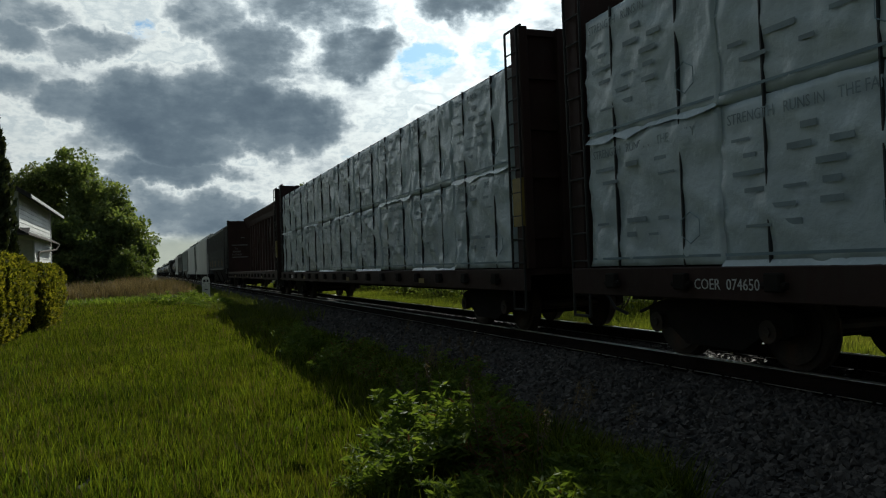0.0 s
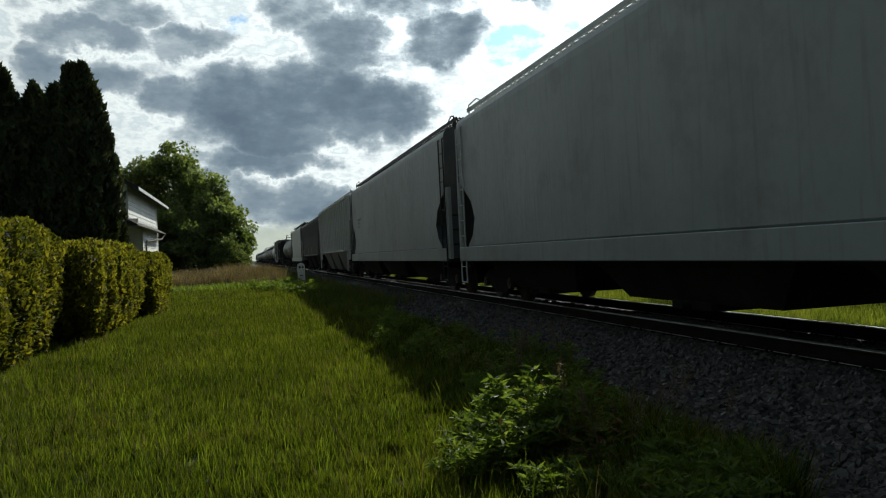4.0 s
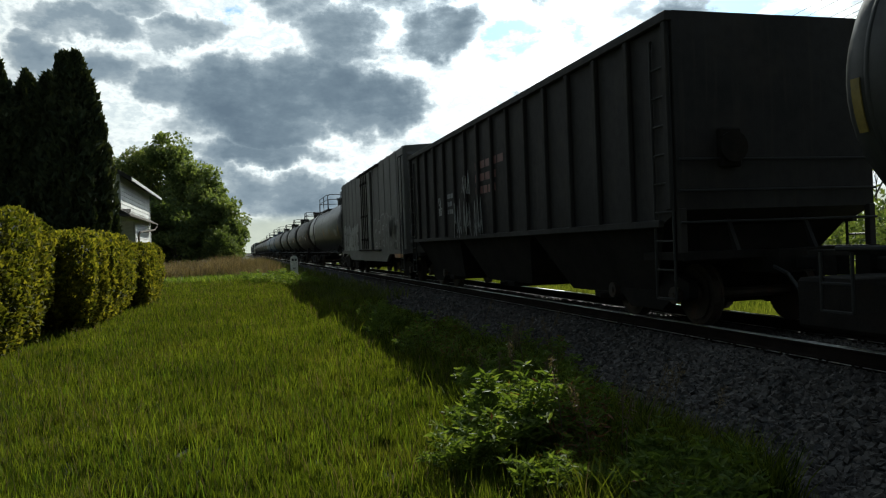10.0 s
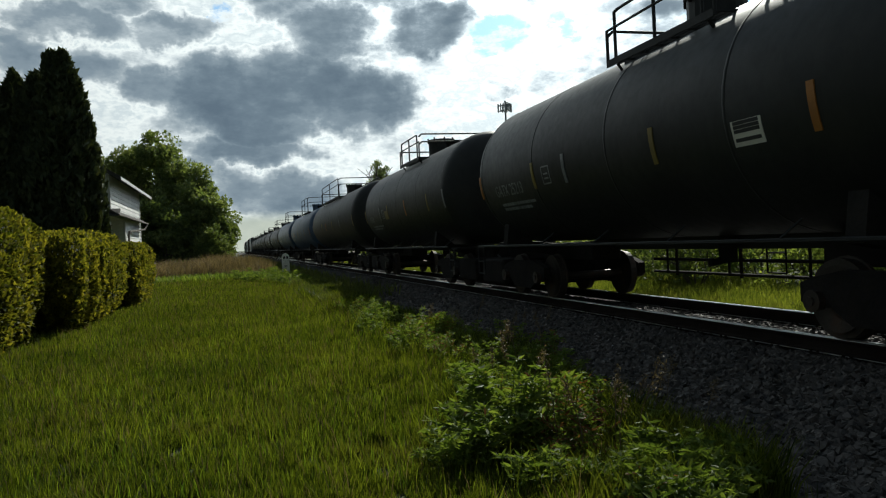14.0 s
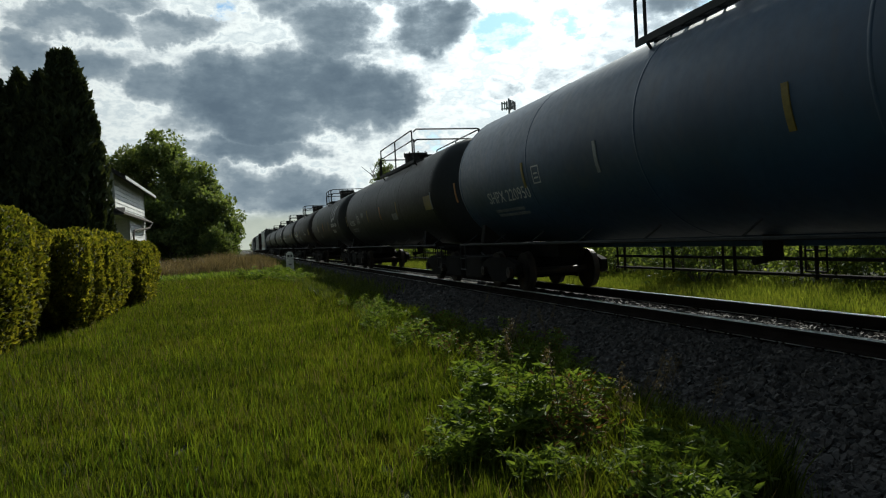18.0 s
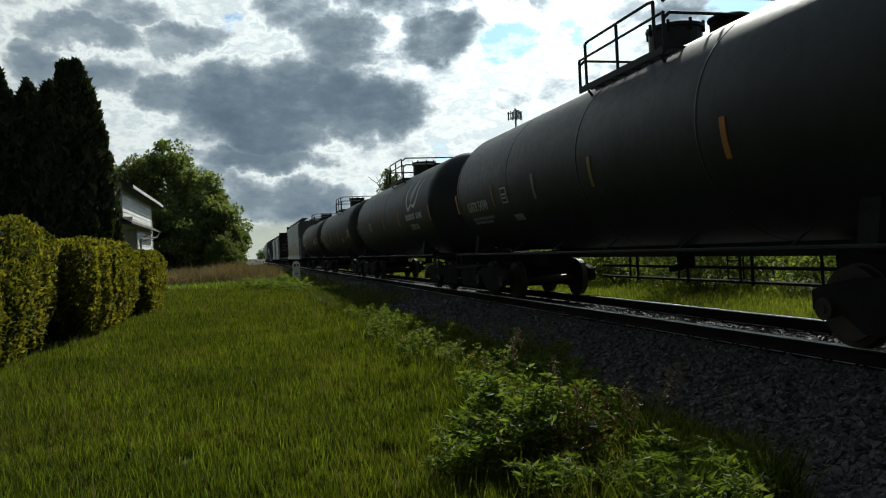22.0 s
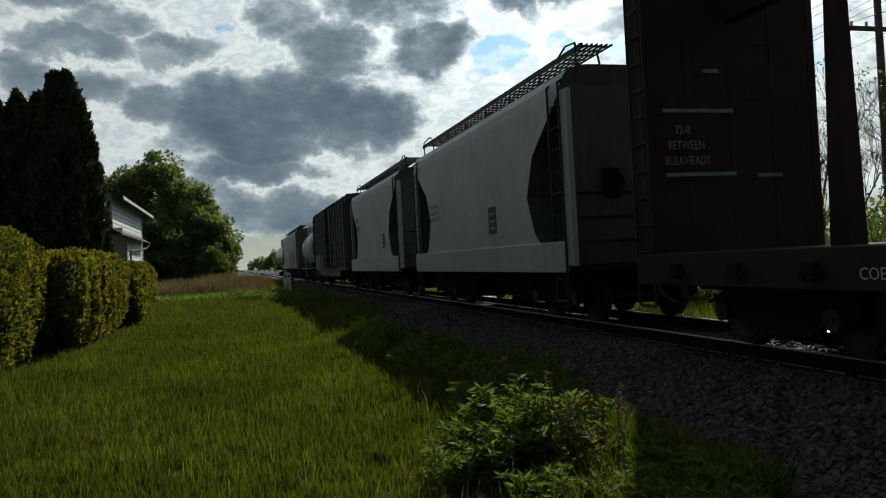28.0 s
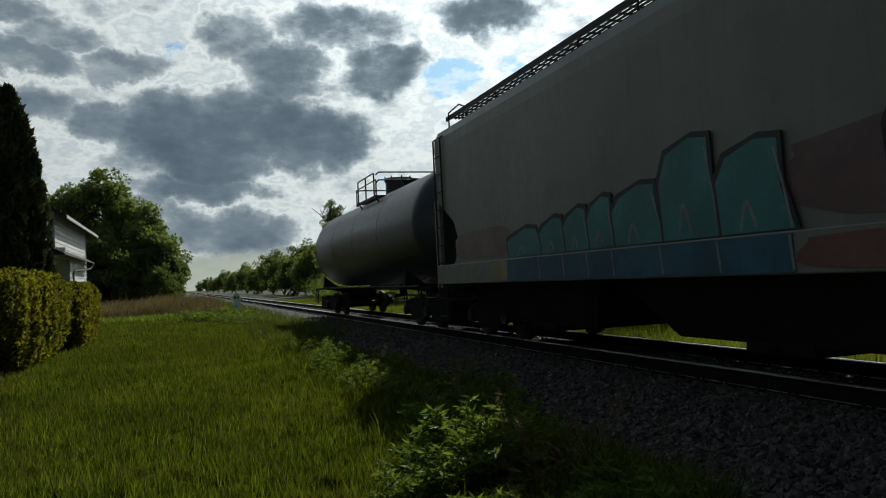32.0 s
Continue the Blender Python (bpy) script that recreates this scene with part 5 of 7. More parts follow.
# -- box cars --
def box_car(front, rear, label, paint="box_grey", top=4.62, floor=1.0, ribs=14, door=(-1.5, 1.5), corrugated=False, tags=(), marks=(), low=0.69, proud=0.07):
    car, half = start_car("box_car", label, "box car", "box cars of the train", front, rear)
    hw, e = 1.5, half - 0.1
    bm = bmesh.new()
    prism(bm, [(-hw, floor), (hw, floor), (hw, top - 0.06), (hw * 0.97, top), (0, top + 0.1), (-hw * 0.97, top), (-hw, top - 0.06)], "y", -e, e)
    part("body", bm, paint, car)
    for s in (-1, 1):
        bm = bmesh.new()
        out = [(-e, floor - 0.02), (-e, floor + 0.14), (e, floor + 0.14), (e, floor - 0.02), (e - 2.6, floor - 0.02), (e - 3.4, low), (-e + 3.4, low), (-e + 2.6, floor - 0.02)]
        prism(bm, out, "x", s * (hw + 0.03) - 0.05, s * (hw + 0.03) + 0.05)
        part("side_sill", bm, paint, car)
    # posts between the panels
    def post(bm):
        prism(bm, [(-proud, -0.09), (0.0, -0.13), (0.0, 0.13), (-proud, 0.09)], "z", floor + 0.14, top - 0.08)
    me = cached(f"post_{floor}_{top}_{paint}", post, paint)
    for k in range(ribs):
        y = -e + 0.14 + (2 * e - 0.28) * k / (ribs - 1)
        if door[0] - 0.15 < y < door[1] + 0.15:
            continue
        part("side_post", me, None, car, at=Matrix.Translation((-hw, y, 0)))
        part("side_post", me, None, car, at=Matrix.Translation((hw, y, 0)) @ Matrix.Rotation(math.pi, 4, "Z"))
    if corrugated:
        def ridge(bm):
            box(bm, -0.035, 0.0, -e + 0.1, e - 0.1, -0.05, 0.05, 0.02)
        me = cached(f"ridge_{e:.2f}_{paint}", ridge, paint)
        for k in range(9):
            part("side_ridge", me, None, car, at=Matrix.Translation((-hw, 0, floor + 0.42 + k * 0.36)))
    for s in (-1, 1):
        bm = bmesh.new()
        box(bm, s * (hw + 0.05) - 0.045, s * (hw + 0.05) + 0.045, door[0], door[1], floor + 0.16, top - 0.2, 0.02)
        dr = part("door", bm, paint, car, "sliding plug door with lock bars")
        x = s * (hw + 0.11)
        for q in (0.25, 0.42, 0.58, 0.75):
            bm = bmesh.new()
            y = door[0] + (door[1] - door[0]) * q
            rod(bm, (x, y, floor + 0.2), (x, y, top - 0.25), 0.025, 6)
            for z in (floor + 0.6, 2.6, top - 0.6):
                box(bm, x - 0.04, x + 0.04, y - 0.06, y + 0.06, z - 0.05, z + 0.05)
            part("lock_bar", bm, "under", dr)
        bm = bmesh.new()
        box(bm, x - 0.06, x + 0.04, door[0] - 2.2, door[1] + 0.1, floor + 0.1, floor + 0.16)
        box(bm, x - 0.06, x + 0.04, door[0] - 2.2, door[1] + 0.1, top - 0.2, top - 0.13)
        part("door_track", bm, "under", car)
    # roof ribs, end corrugations
    for k in range(12):
        bm = bmesh.new()
        y = -e + 0.4 + (2 * e - 0.8) * k / 11
        prism(bm, [(-hw, top - 0.04), (hw, top - 0.04), (hw * 0.97, top + 0.03), (0, top + 0.13), (-hw * 0.97, top + 0.03)], "y", y - 0.05, y + 0.05)
        part("roof_rib", bm, paint, car)
    for s in (-1, 1):
        bm = bmesh.new()
        for k in range(9):
            z = floor + 0.35 + k * 0.37
            prism(bm, [(s * e, z - 0.1), (s * (e + 0.06), z), (s * e, z + 0.1)], "x", -hw + 0.12, hw - 0.12)
        part("end_corrugation", bm, paint, car)
        ladder(car, -hw - 0.09, s * (e - 0.3), 0.45, top - 0.35, 0.45)
        ladder(car, hw + 0.09, s * (e - 0.3), 0.45, top - 0.35, 0.45)
        truck(car, s * (half - 2.1))
    bm = bmesh.new()
    box(bm, -0.3, 0.3, -half - 0.25, half + 0.25, 0.72, 1.0)
    part("centre_sill", bm, "under", car)
    for y, z, w, h, m2, sd, n in tags:
        throw_up(car, y, z, w, h, n, m2[0], m2[1], sd, -hw - proud - 0.003, m2[2], 0.045)
    for y, z, w, h, m2 in marks:
        bm = bmesh.new()
        plate(bm, y - w / 2, y + w / 2, z, z + h, -hw - 0.085, 0.006)
        part("marking", bm, m2, car)
    brake_gear(car, 0.6)
    ends(car, half + 0.35)
    return car


# -- centre-beam flat cars --
def centerbeam_car(front, rear, label, empty_car=True, mark="", phase=0.72, mark_y=9.07):
    car, half = start_car("centerbeam_flat_car", label, "flat car", "centre-beam flat cars of the train", front, rear)
    paint = "car_brown"
    bm = bmesh.new()
    deck = 1.15 if empty_car else 1.08
    box(bm, -1.4, 1.4, -half, half, 0.98, deck)
    part("deck", bm, paint, car)
    for s in (-1, 1):
        bm = bmesh.new()
        box(bm, s * 1.42 - 0.06, s * 1.42 + 0.06, -half, half, 0.74, deck + 0.004, 0.012)
        sl = part("side_sill", bm, paint, car)
        for k in range(17):
            bm = bmesh.new()
            y = -half + 1.0 + (2 * half - 2) * k / 16
            box(bm, s * 1.5 - 0.05, s * 1.5 + 0.04, y - 0.1, y + 0.1, 0.84, 1.02, 0.015)
            rod(bm, (s * 1.5, y - 0.15, 0.9), (s * 1.5, y + 0.15, 0.9), 0.035, 8)
            part("strap_winch", bm, "under", sl)
    bm = bmesh.new()
    box(bm, -0.32, 0.32, -half - 0.3, half + 0.3, 0.6, 0.98)
    part("centre_sill", bm, "under", car)
    # bulkheads: a panel with posts and rails
    hb = 4.84
    for s in (-1, 1):
        bm = bmesh.new()
        box(bm, -1.4, 1.4, s * (half - 0.16) - 0.1, s * (half - 0.16) + 0.1, 1.08, hb, 0.015)
        bh = part("bulkhead", bm, paint, car)
        for x in (-1.36, -0.7, 0.0, 0.7, 1.36):
            bm = bmesh.new()
            o = s * (half - 0.16)
            box(bm, x - 0.07, x + 0.07, min(o - s * 0.11, o + s * 0.22), max(o - s * 0.11, o + s * 0.22), 1.08, hb + 0.02, 0.012)
            part("bulkhead_post", bm, paint, bh)
        for z in (1.6, 2.55, 3.3, 4.1, 4.78):
            bm = bmesh.new()
            o = s * (half - 0.16)
            box(bm, -1.4, 1.4, min(o - s * 0.105, o + s * 0.17), max(o - s * 0.105, o + s * 0.17), z - 0.05, z + 0.05)
            part("bulkhead_rail", bm, paint, bh)
        truck(car, s * (half - 2.3))
        ladder(car, -1.46, s * (half - 0.2), 0.45, hb, 0.4)
    # beam: tapered posts, chord and braces
    inner = half - 0.4
    spots = [y for y in (phase + 1.2 * k for k in range(-14, 15)) if abs(y) < inner - 1.7]
    for y in spots:
        bm = bmesh.new()
        x0, x1 = 0.13, 0.08
        a = [bm.verts.new((sx * x0, y + sy * 0.15, 1.08)) for sx, sy in ((-1, -1), (1, -1), (1, 1), (-1, 1))]
        b = [bm.verts.new((sx * x1, y + sy * 0.085, 4.45)) for sx, sy in ((-1, -1), (1, -1), (1, 1), (-1, 1))]
        for i in range(4):
            bm.faces.new((a[i], a[(i + 1) % 4], b[(i + 1) % 4], b[i]))
        bm.faces.new(b)
        bmesh.ops.recalc_face_normals(bm, faces=bm.faces)
        part("beam_post", bm, paint, car)
    # braces over two bays, rising towards the middle from both ends
    high, low = [y for y in spots if y >= 1.2], [y for y in spots if y <= -1.4][::-1]
    pairs = [(ya, ya - 2.4) for ya in high[::2]] + [(ya, ya + 2.4) for ya in low[::2]]
    for ya, yb in pairs:
        bm = bmesh.new()
        p, q = Vector((0, ya, 1.15)), Vector((0, yb, 4.35))
        d = q - p
        m = Matrix.Translation((p + q) / 2) @ d.to_track_quat("Z", "Y").to_matrix().to_4x4()
        bmesh.ops.create_cube(bm, size=1, matrix=m @ Matrix.Diagonal((0.12, 0.12, d.length, 1)))
        part("beam_brace", bm, paint, car)
    bm = bmesh.new()
    prism(bm, [(-0.11, 4.34), (0.11, 4.34), (0.16, 4.62), (0.3, 4.9), (0.3, 4.97), (-0.3, 4.97), (-0.3, 4.9), (-0.16, 4.62)], "y", -inner - 0.2, inner + 0.2)
    part("beam_top", bm, paint, car)
    if mark:
        lettering(car, mark, 0.16, mark_y, 0.85, -1.482, "paint_white", squeeze=0.95)
    if empty_car:
        y = half - 0.39
        for text, z, x0 in (("72-0", 2.76, -1.02), ("BETWEEN", 2.55, -1.14), ("BULKHEADS", 2.34, -1.2)):
            me = letters_mesh(text, 0.17).copy()
            for v in me.vertices:
                v.co = (x0 + v.co.x * 0.75, y - v.co.z, z + v.co.y)
            me.materials.append(M["paint_faded"])
            part("lettering", me, None, car)
        bm = bmesh.new()
        for z, x0, x1 in ((2.18, -1.2, -0.1), (3.05, -1.2, -0.1), (2.15, 0.25, 0.65), (3.6, -0.55, -0.3)):
            box(bm, x0, x1, y - 0.012, y - 0.006, z, z + 0.05)
        tagged(part("stencil", bm, "paint_faded", car), kind="stuff")
        # loose tie-down cables over the far side
        for k in range(5):
            bm = bmesh.new()
            y = -inner + 2.5 + k * (2 * inner - 5) / 4
            rods(bm, [(1.45, y - 1.2, 1.0), (0.3, y, 4.4), (1.45, y + 1.2, 1.0)], 0.016, 5)
            part("tie_down_cable", bm, "wire", car)
    brake_gear(car, 1.0)
    for k in range(8):
        y = -half + 3.2 + (2 * half - 6.4) * k / 7
        def bearer(bm):
            prism(bm, [(-1.38, 0.98), (-1.38, 0.88), (-0.3, 0.66), (0.3, 0.66), (1.38, 0.88), (1.38, 0.98)], "y", -0.04, 0.04)
        part("cross_bearer", cached("cross_bearer", bearer, "under"), None, car, at=(0, y, 0))
    for y in (-half + 4.6, half - 5.6, -0.6):
        bm = bmesh.new()
        plate(bm, y - 0.16, y + 0.16, 0.82, 0.92, -1.545, 0.005)
        part("reflector_plate", bm, "yellow_dull", car, "dull yellow reflector plate")
    bm = bmesh.new()
    box(bm, -1.47, -1.4, -half - 0.02, -half + 0.3, 1.75, 2.5)
    part("warning_plate", bm, "yellow_dull", car, "dull yellow plate on the bulkhead's edge")
    ends(car, half + 0.35)
    return car, half


def make_pack(variant):
    """A wrapped lumber pack, 2.46 m along, 1.22 m across, 1.6 m high: taut film with folds and a loose lower edge."""
    rng = random.Random(70 + variant)
    pack = tagged(new("lumber_pack"), "lumber pack wrapped in pale printed plastic film", "lumber pack", "wrapped lumber packs")
    bm = bmesh.new()
    ny, nz, ly, lz, dx = 34, 22, 2.472, 1.6, 0.6

    def face(px):
        grid = {}
        for i in range(ny + 1):
            for j in range(nz + 1):
                y, z = -ly / 2 + ly * i / ny, 0.02 + lz * j / nz
                fold = max(0.0, 1 - 5 * abs(noise.noise(Vector((y * 1.5 + z * 1.1 + variant * 4, z * 0.9 - y * 0.4, px * 3))))) * 0.03 + max(0.0, 1 - 6 * abs(noise.noise(Vector((y * 0.8 - z * 1.7, z * 0.7 + variant * 3, px * 5 + 2))))) * 0.024
                swell = fold + 0.022 * noise.noise(Vector((y * 2.2 + variant * 9, z * 1.6, px))) + 0.016 * noise.noise(Vector((y * 7, z * 3 + variant * 5, px)))
                grid[i, j] = bm.verts.new((px + math.copysign(0.02 + swell, px), y, z))
        for i in range(ny):
            for j in range(nz):
                bm.faces.new((grid[i, j], grid[i + 1, j], grid[i + 1, j + 1], grid[i, j + 1]))
        return grid
    a, b = face(-dx), face(dx)
    rim = [(i, 0) for i in range(ny + 1)] + [(ny, j) for j in range(1, nz + 1)] + [(i, nz) for i in range(ny - 1, -1, -1)] + [(0, j) for j in range(nz - 1, 0, -1)]
    for p, q in zip(rim, rim[1:] + rim[:1]):
        bm.faces.new((a[p], a[q], b[q], b[p]))
    bmesh.ops.recalc_face_normals(bm, faces=bm.faces)
    part("film", bm, "wrap", pack, smooth=True)
    for y in (-0.62, 0.62):
        bm = bmesh.new()
        box(bm, -dx - 0.06, dx + 0.06, y - 0.008, y + 0.008, 0.0, lz + 0.04)
        part("strap", bm, "strap", pack)
    for word, yy in (("STRENGTH", 1.1), ("RUNS IN", 0.38), ("THE FAMILY", -0.22)):
        me = letters_mesh(word, 0.15).copy()
        for v in me.vertices:
            v.co = (-dx - 0.062 - v.co.z, yy - v.co.x * 0.82, 1.4 + v.co.y)
        me.materials.clear()
        me.materials.append(M["wrap_print"])
        part("lettering", me, None, pack, "faded dark printed words")
    # prints that cannot be read, and a frame-like emblem
    bm = bmesh.new()
    for k in range(6):
        z = 1.22 - k * 0.17
        y = 1.05 - 0.15 * (k % 2)
        for w in range(3):
            ln = rng.uniform(0.16, 0.42)
            if rng.random() < 0.75:
                plate(bm, y - ln, y, z, z + rng.choice((0.03, 0.045, 0.06)), -dx - 0.062, 0.003)
            y -= ln + rng.uniform(0.15, 0.4)
    tagged(part("print", bm, "wrap_print", pack, "faded dark print"), kind="stuff")
    bm = bmesh.new()
    for k in range(6):
        a0, a1 = math.radians(60 * k + 30), math.radians(60 * k + 90)
        p, q = Vector((-dx - 0.064, -0.75 + 0.17 * math.cos(a0), 0.42 + 0.17 * math.sin(a0))), Vector((-dx - 0.064, -0.75 + 0.17 * math.cos(a1), 0.42 + 0.17 * math.sin(a1)))
        rod(bm, p, q, 0.006, 4)
    plate(bm, -1.2, 1.2, 0.1, 0.13, -dx - 0.062, 0.003)
    part("print", bm, "wrap_blue", pack)
    if variant % 2:
        bm = bmesh.new()
        prev = None
        for k in range(12):
            y = -ly / 2 + ly * k / 11
            sag = 0.05 + 0.16 * abs(noise.noise(Vector((y * 1.7, variant, 0))))
            row = [bm.verts.new((-dx - 0.04 - 0.05 * q, y, 0.06 - sag * q)) for q in (0, 0.5, 1)]
            if prev:
                for i in range(2):
                    bm.faces.new((prev[i], prev[i + 1], row[i + 1], row[i]))
            prev = row
        part("loose_flap", bm, "wrap", pack, smooth=True)
    return pack


def load(half, mid):
    """Two tiers of packs on both sides of the beam."""
    if "packs" not in CACHE:
        CACHE["packs"] = [make_pack(v) for v in range(4)]
        CACHE["packs_free"] = list(CACHE["packs"])
    inner = half - 0.45
    n = 9
    for side in (-1, 1):
        for tier in range(2):
            for k in range(n):
                y = -inner + (2 * inner) * (k + 0.5) / n
                v = (k * 3 + tier * 5 + (side > 0)) % 4
                src = CACHE["packs"][v]
                if src in CACHE["packs_free"]:
                    CACHE["packs_free"].remove(src)
                    ob = src
                else:
                    ob = copy_thing(src, Matrix.Identity(4))
                TRAIN.append((ob, side * 0.78, mid + y, 1.085 + tier * 1.62, side))


def build_train():
    lumber = "brown centre-beam flat car loaded with wrapped lumber packs"
    c, h = centerbeam_car(-14.0, 9.15, lumber, False, "COER  074650")
    load(h, -2.42)
    c, h = centerbeam_car(10.6, 33.8, lumber, False, "COER")
    load(h, 22.2)
    centerbeam_car(35.0, 57.8, "empty brown centre-beam flat car with an open truss of posts")
    hopper_car(59.3, 75.9, "dark grey-green ribbed covered hopper car with yellow reflector strips", "hopper_olive", "ribbed", 4.42, 1.4, 3, 18, rounded=0.1, strip_ys=(5.6, 3.27, 0.41, -3.3, -6.2),
               marks=[("panel", -2.8, 1.6, 0.42, "", "paint_black"), ("text", -1.75, 1.85, 0.34, "A", "paint_faded"), ("text", -1.75, 2.5, 0.3, "F", "paint_faded")], scrawl=[(1.6, 1.75, 0.8, 0.4, 31), (0.2, 1.8, 0.8, 0.35, 32)])
    hopper_car(77.4, 97.1, "grey smooth-sided covered hopper car with a pale side sill", "hopper_grey", "smooth", 4.6, 1.28, 3, sill=(0.95, 1.3, "hopper_grey"), inset=1.3, cut=0.5, shade_ends=True, grab="grab_pale")
    hopper_car(98.1, 118.0, "grey smooth-sided covered hopper car with a broad side sill", "hopper_grey", "smooth", 4.6, 1.28, 3, sill=(0.95, 1.3, "hopper_grey"), inset=1.3, cut=0.5, shade_ends=True,
               marks=[("bars", 7.5, 2.9, 0.1, 1.0, "paint_faded")])
    hopper_car(119.8, 136.3, "pale grey ribbed covered hopper car with big dark letters", "hopper_pale", "ribbed", 4.52, 1.53, 3, 18, rounded=0.1, grab="grab_pale",
               marks=[("text", 5.9, 2.72, 0.5, "FU  RX", "paint_black"), ("text", 5.9, 2.05, 0.5, "83  03  33", "paint_black"), ("panel", -1.2, 1.85, 0.5, "", "hopper_dark"), ("panel", 7.0, 1.75, 0.2, "", "paint_black")])
    hopper_car(137.1, 154.7, "dark grey ribbed covered hopper car with pale letter panels", "hopper_mid", "ribbed", 4.28, 1.45, 3, 26, strip_ys=(7.18, 6.5, 1.4, -2.0, -3.7, -6.7), rounded=0.1,
               marks=[("panel", -3.9, 1.75, 0.36, "", "paint_black"), ("panel", -4.6, 1.7, 0.36, "", "paint_black"), ("field", 6.84, 1.6, 0.54, 1.25, "hopper_grey"), ("field", 6.16, 1.6, 0.54, 1.25, "hopper_grey"), ("field", 5.47, 1.6, 0.54, 1.25, "hopper_tan"),
                      ("text", 7.07, 2.27, 0.42, "CO", "paint_black"), ("text", 6.4, 2.27, 0.42, "RX", "paint_black"), ("text", 7.04, 1.76, 0.4, "13", "paint_black"), ("text", 6.36, 1.76, 0.4, "61", "paint_black"), ("text", 5.6, 1.76, 0.4, "1", "paint_black")])
    hopper_car(156.0, 173.7, "tan-grey smooth covered hopper car with a pale side sill", "hopper_tan", "smooth", 4.56, 1.28, 3, sill=(0.92, 1.3, "hopper_grey"), inset=1.3, cut=0.5, shade_ends=True, rounded=0.45,
               tags=[])
    tank_car(174.5, 188.4, "black tank car with white lettering and pale graffiti", "tank_black", "SRAX 17532", 2.9, seed=1, rail_h=0.8, r=1.56, zc=2.62, mark_z=-0.42, mark_size=0.46, fat=0.75, strips=(6.4, 4.6, 0.9, -0.2, -4.4),
             scrawl=[(-1.3, 2.2, 2.6, 0.7, 8)])
    tank_car(189.6, 198.9, "short black tank car with a railed top platform", "tank_black", "", seed=2, stripes=4, rail_h=0.8)
    hopper_car(201.2, 216.9, "black ribbed open hopper car streaked with pale paint", "gondola", "ribbed", 4.1, 1.4, 3, 16, rounded=0.0, boards=False, stripes=0, cut=0.06, inset=0.35,
               scrawl=[(2.5, 1.4, 0.7, 0.95, 5), (1.65, 1.4, 0.65, 0.9, 6), (0.8, 1.4, 0.7, 0.9, 7), (1.7, 2.3, 0.7, 0.7, 9)],
               marks=[("text", 4.3, 2.32, 0.3, "UJ", "paint_white"), ("text", 4.3, 2.04, 0.3, "307", "paint_white"), ("bars", 3.35, 2.45, 0.12, 0.5, "paint_faded"), ("bars", 0.8, 2.95, 0.17, 2.0, "spray_red")])
    box_car(217.7, 234.0, "dull grey box car with large pale graffiti", "box_grey", proud=0.02, tags=[(7.5, 1.12, 5.3, 1.1, ("paint_silver", "spray_slate", 0.34), 11, 6), (-1.8, 1.02, 4.1, 1.3, ("spray_slate", "paint_silver", 0.3), 12, 5), (-6.0, 1.15, 1.4, 1.0, ("spray_slate", "paint_silver", 0.3), 13, 2)],
            marks=[(-7.1, 0.86, 1.4, 0.13, "orange")])
    end_plate = lambda h: (-h + 0.9, 2.1, 0.9, 0.4, "yellow_dull")
    small = [(-3.2, 2.1, 0.5, 0.28, "placard")]
    black = "black tank car with a long railed top walkway"
    tank_car(235.4, 254.4, black, "tank_gloss", "TILX 303805", 8.45, "paint_faded", seed=3, r=1.56, zc=2.62, rail_h=0.92, mark_z=-0.46, fat=0.95, platform=(-1.2, 4.4), dome=-0.4, ladder_y=4.6, strips=(9.0, 5.9, -1.16, -8.9), boxed=5.6, plates=[(-7.4, 2.0, 1.1, 0.4, "paint_faded"), (-4.4, 2.2, 0.4, 0.28, "yellow_dull")])
    tank_car(256.3, 269.4, "dark tank car with faded white lettering", "tank_rusty", "GATX 219", 5.2, "paint_faded", seed=4, plates=small)
    tank_car(271.6, 284.3, "black tank car with a tall dome and yellow strips", "tank_black", "GATX 25213", 5.0, "paint_faded", seed=5, plates=small)
    tank_car(286.5, 299.4, "black tank car with yellow placards", "tank_black", "GATX", 5.1, "paint_faded", seed=6, plates=[(1.8, 2.1, 0.5, 0.3, "yellow_dull")])
    tank_car(301.8, 320.0, black, "tank_black", "", seed=7, platform=(-2.0, 6.0), dome=0.0, r=1.56, zc=2.62, rail_h=0.92)
    tank_car(321.8, 339.4, "dark blue tank car with a railed platform", "tank_blue", "UTLX 951104", 7.3, "paint_faded", seed=8, mark_z=-0.45, fat=0.72, r=1.56, zc=2.62, rail_h=1.05, platform=(-4.4, 0.8))
    tank_car(341.8, 359.8, "blue-grey tank car with white lettering", "tank_blue", "SHPX 220950", 6.6, "paint_white", seed=9, r=1.56, zc=2.62, rail_h=1.0, platform=(-3.6, 0.5), mark_z=-0.68, mark_size=0.36, fat=1.2, boxed=3.82, strips=(8.9, 4.26, 1.2, -3.0, -8.8),
             plates=[(-6.9, 2.5, 0.9, 0.22, "paint_faded")])
    tank_car(361.9, 380.0, "black tank car with small white placards", "tank_black", "TILX 302306", 7.6, "paint_white", seed=10, rail_h=0.95, platform=(-5.4, 0.6), strips=(8.6, 5.28, 2.4, -0.48, -3.62, -8.5), boxed=5.08, plates=[(-3.05, 2.0, 0.85, 0.22, "paint_faded"), (3.75, 2.35, 0.55, 0.2, "paint_faded"), end_plate(9.0)])
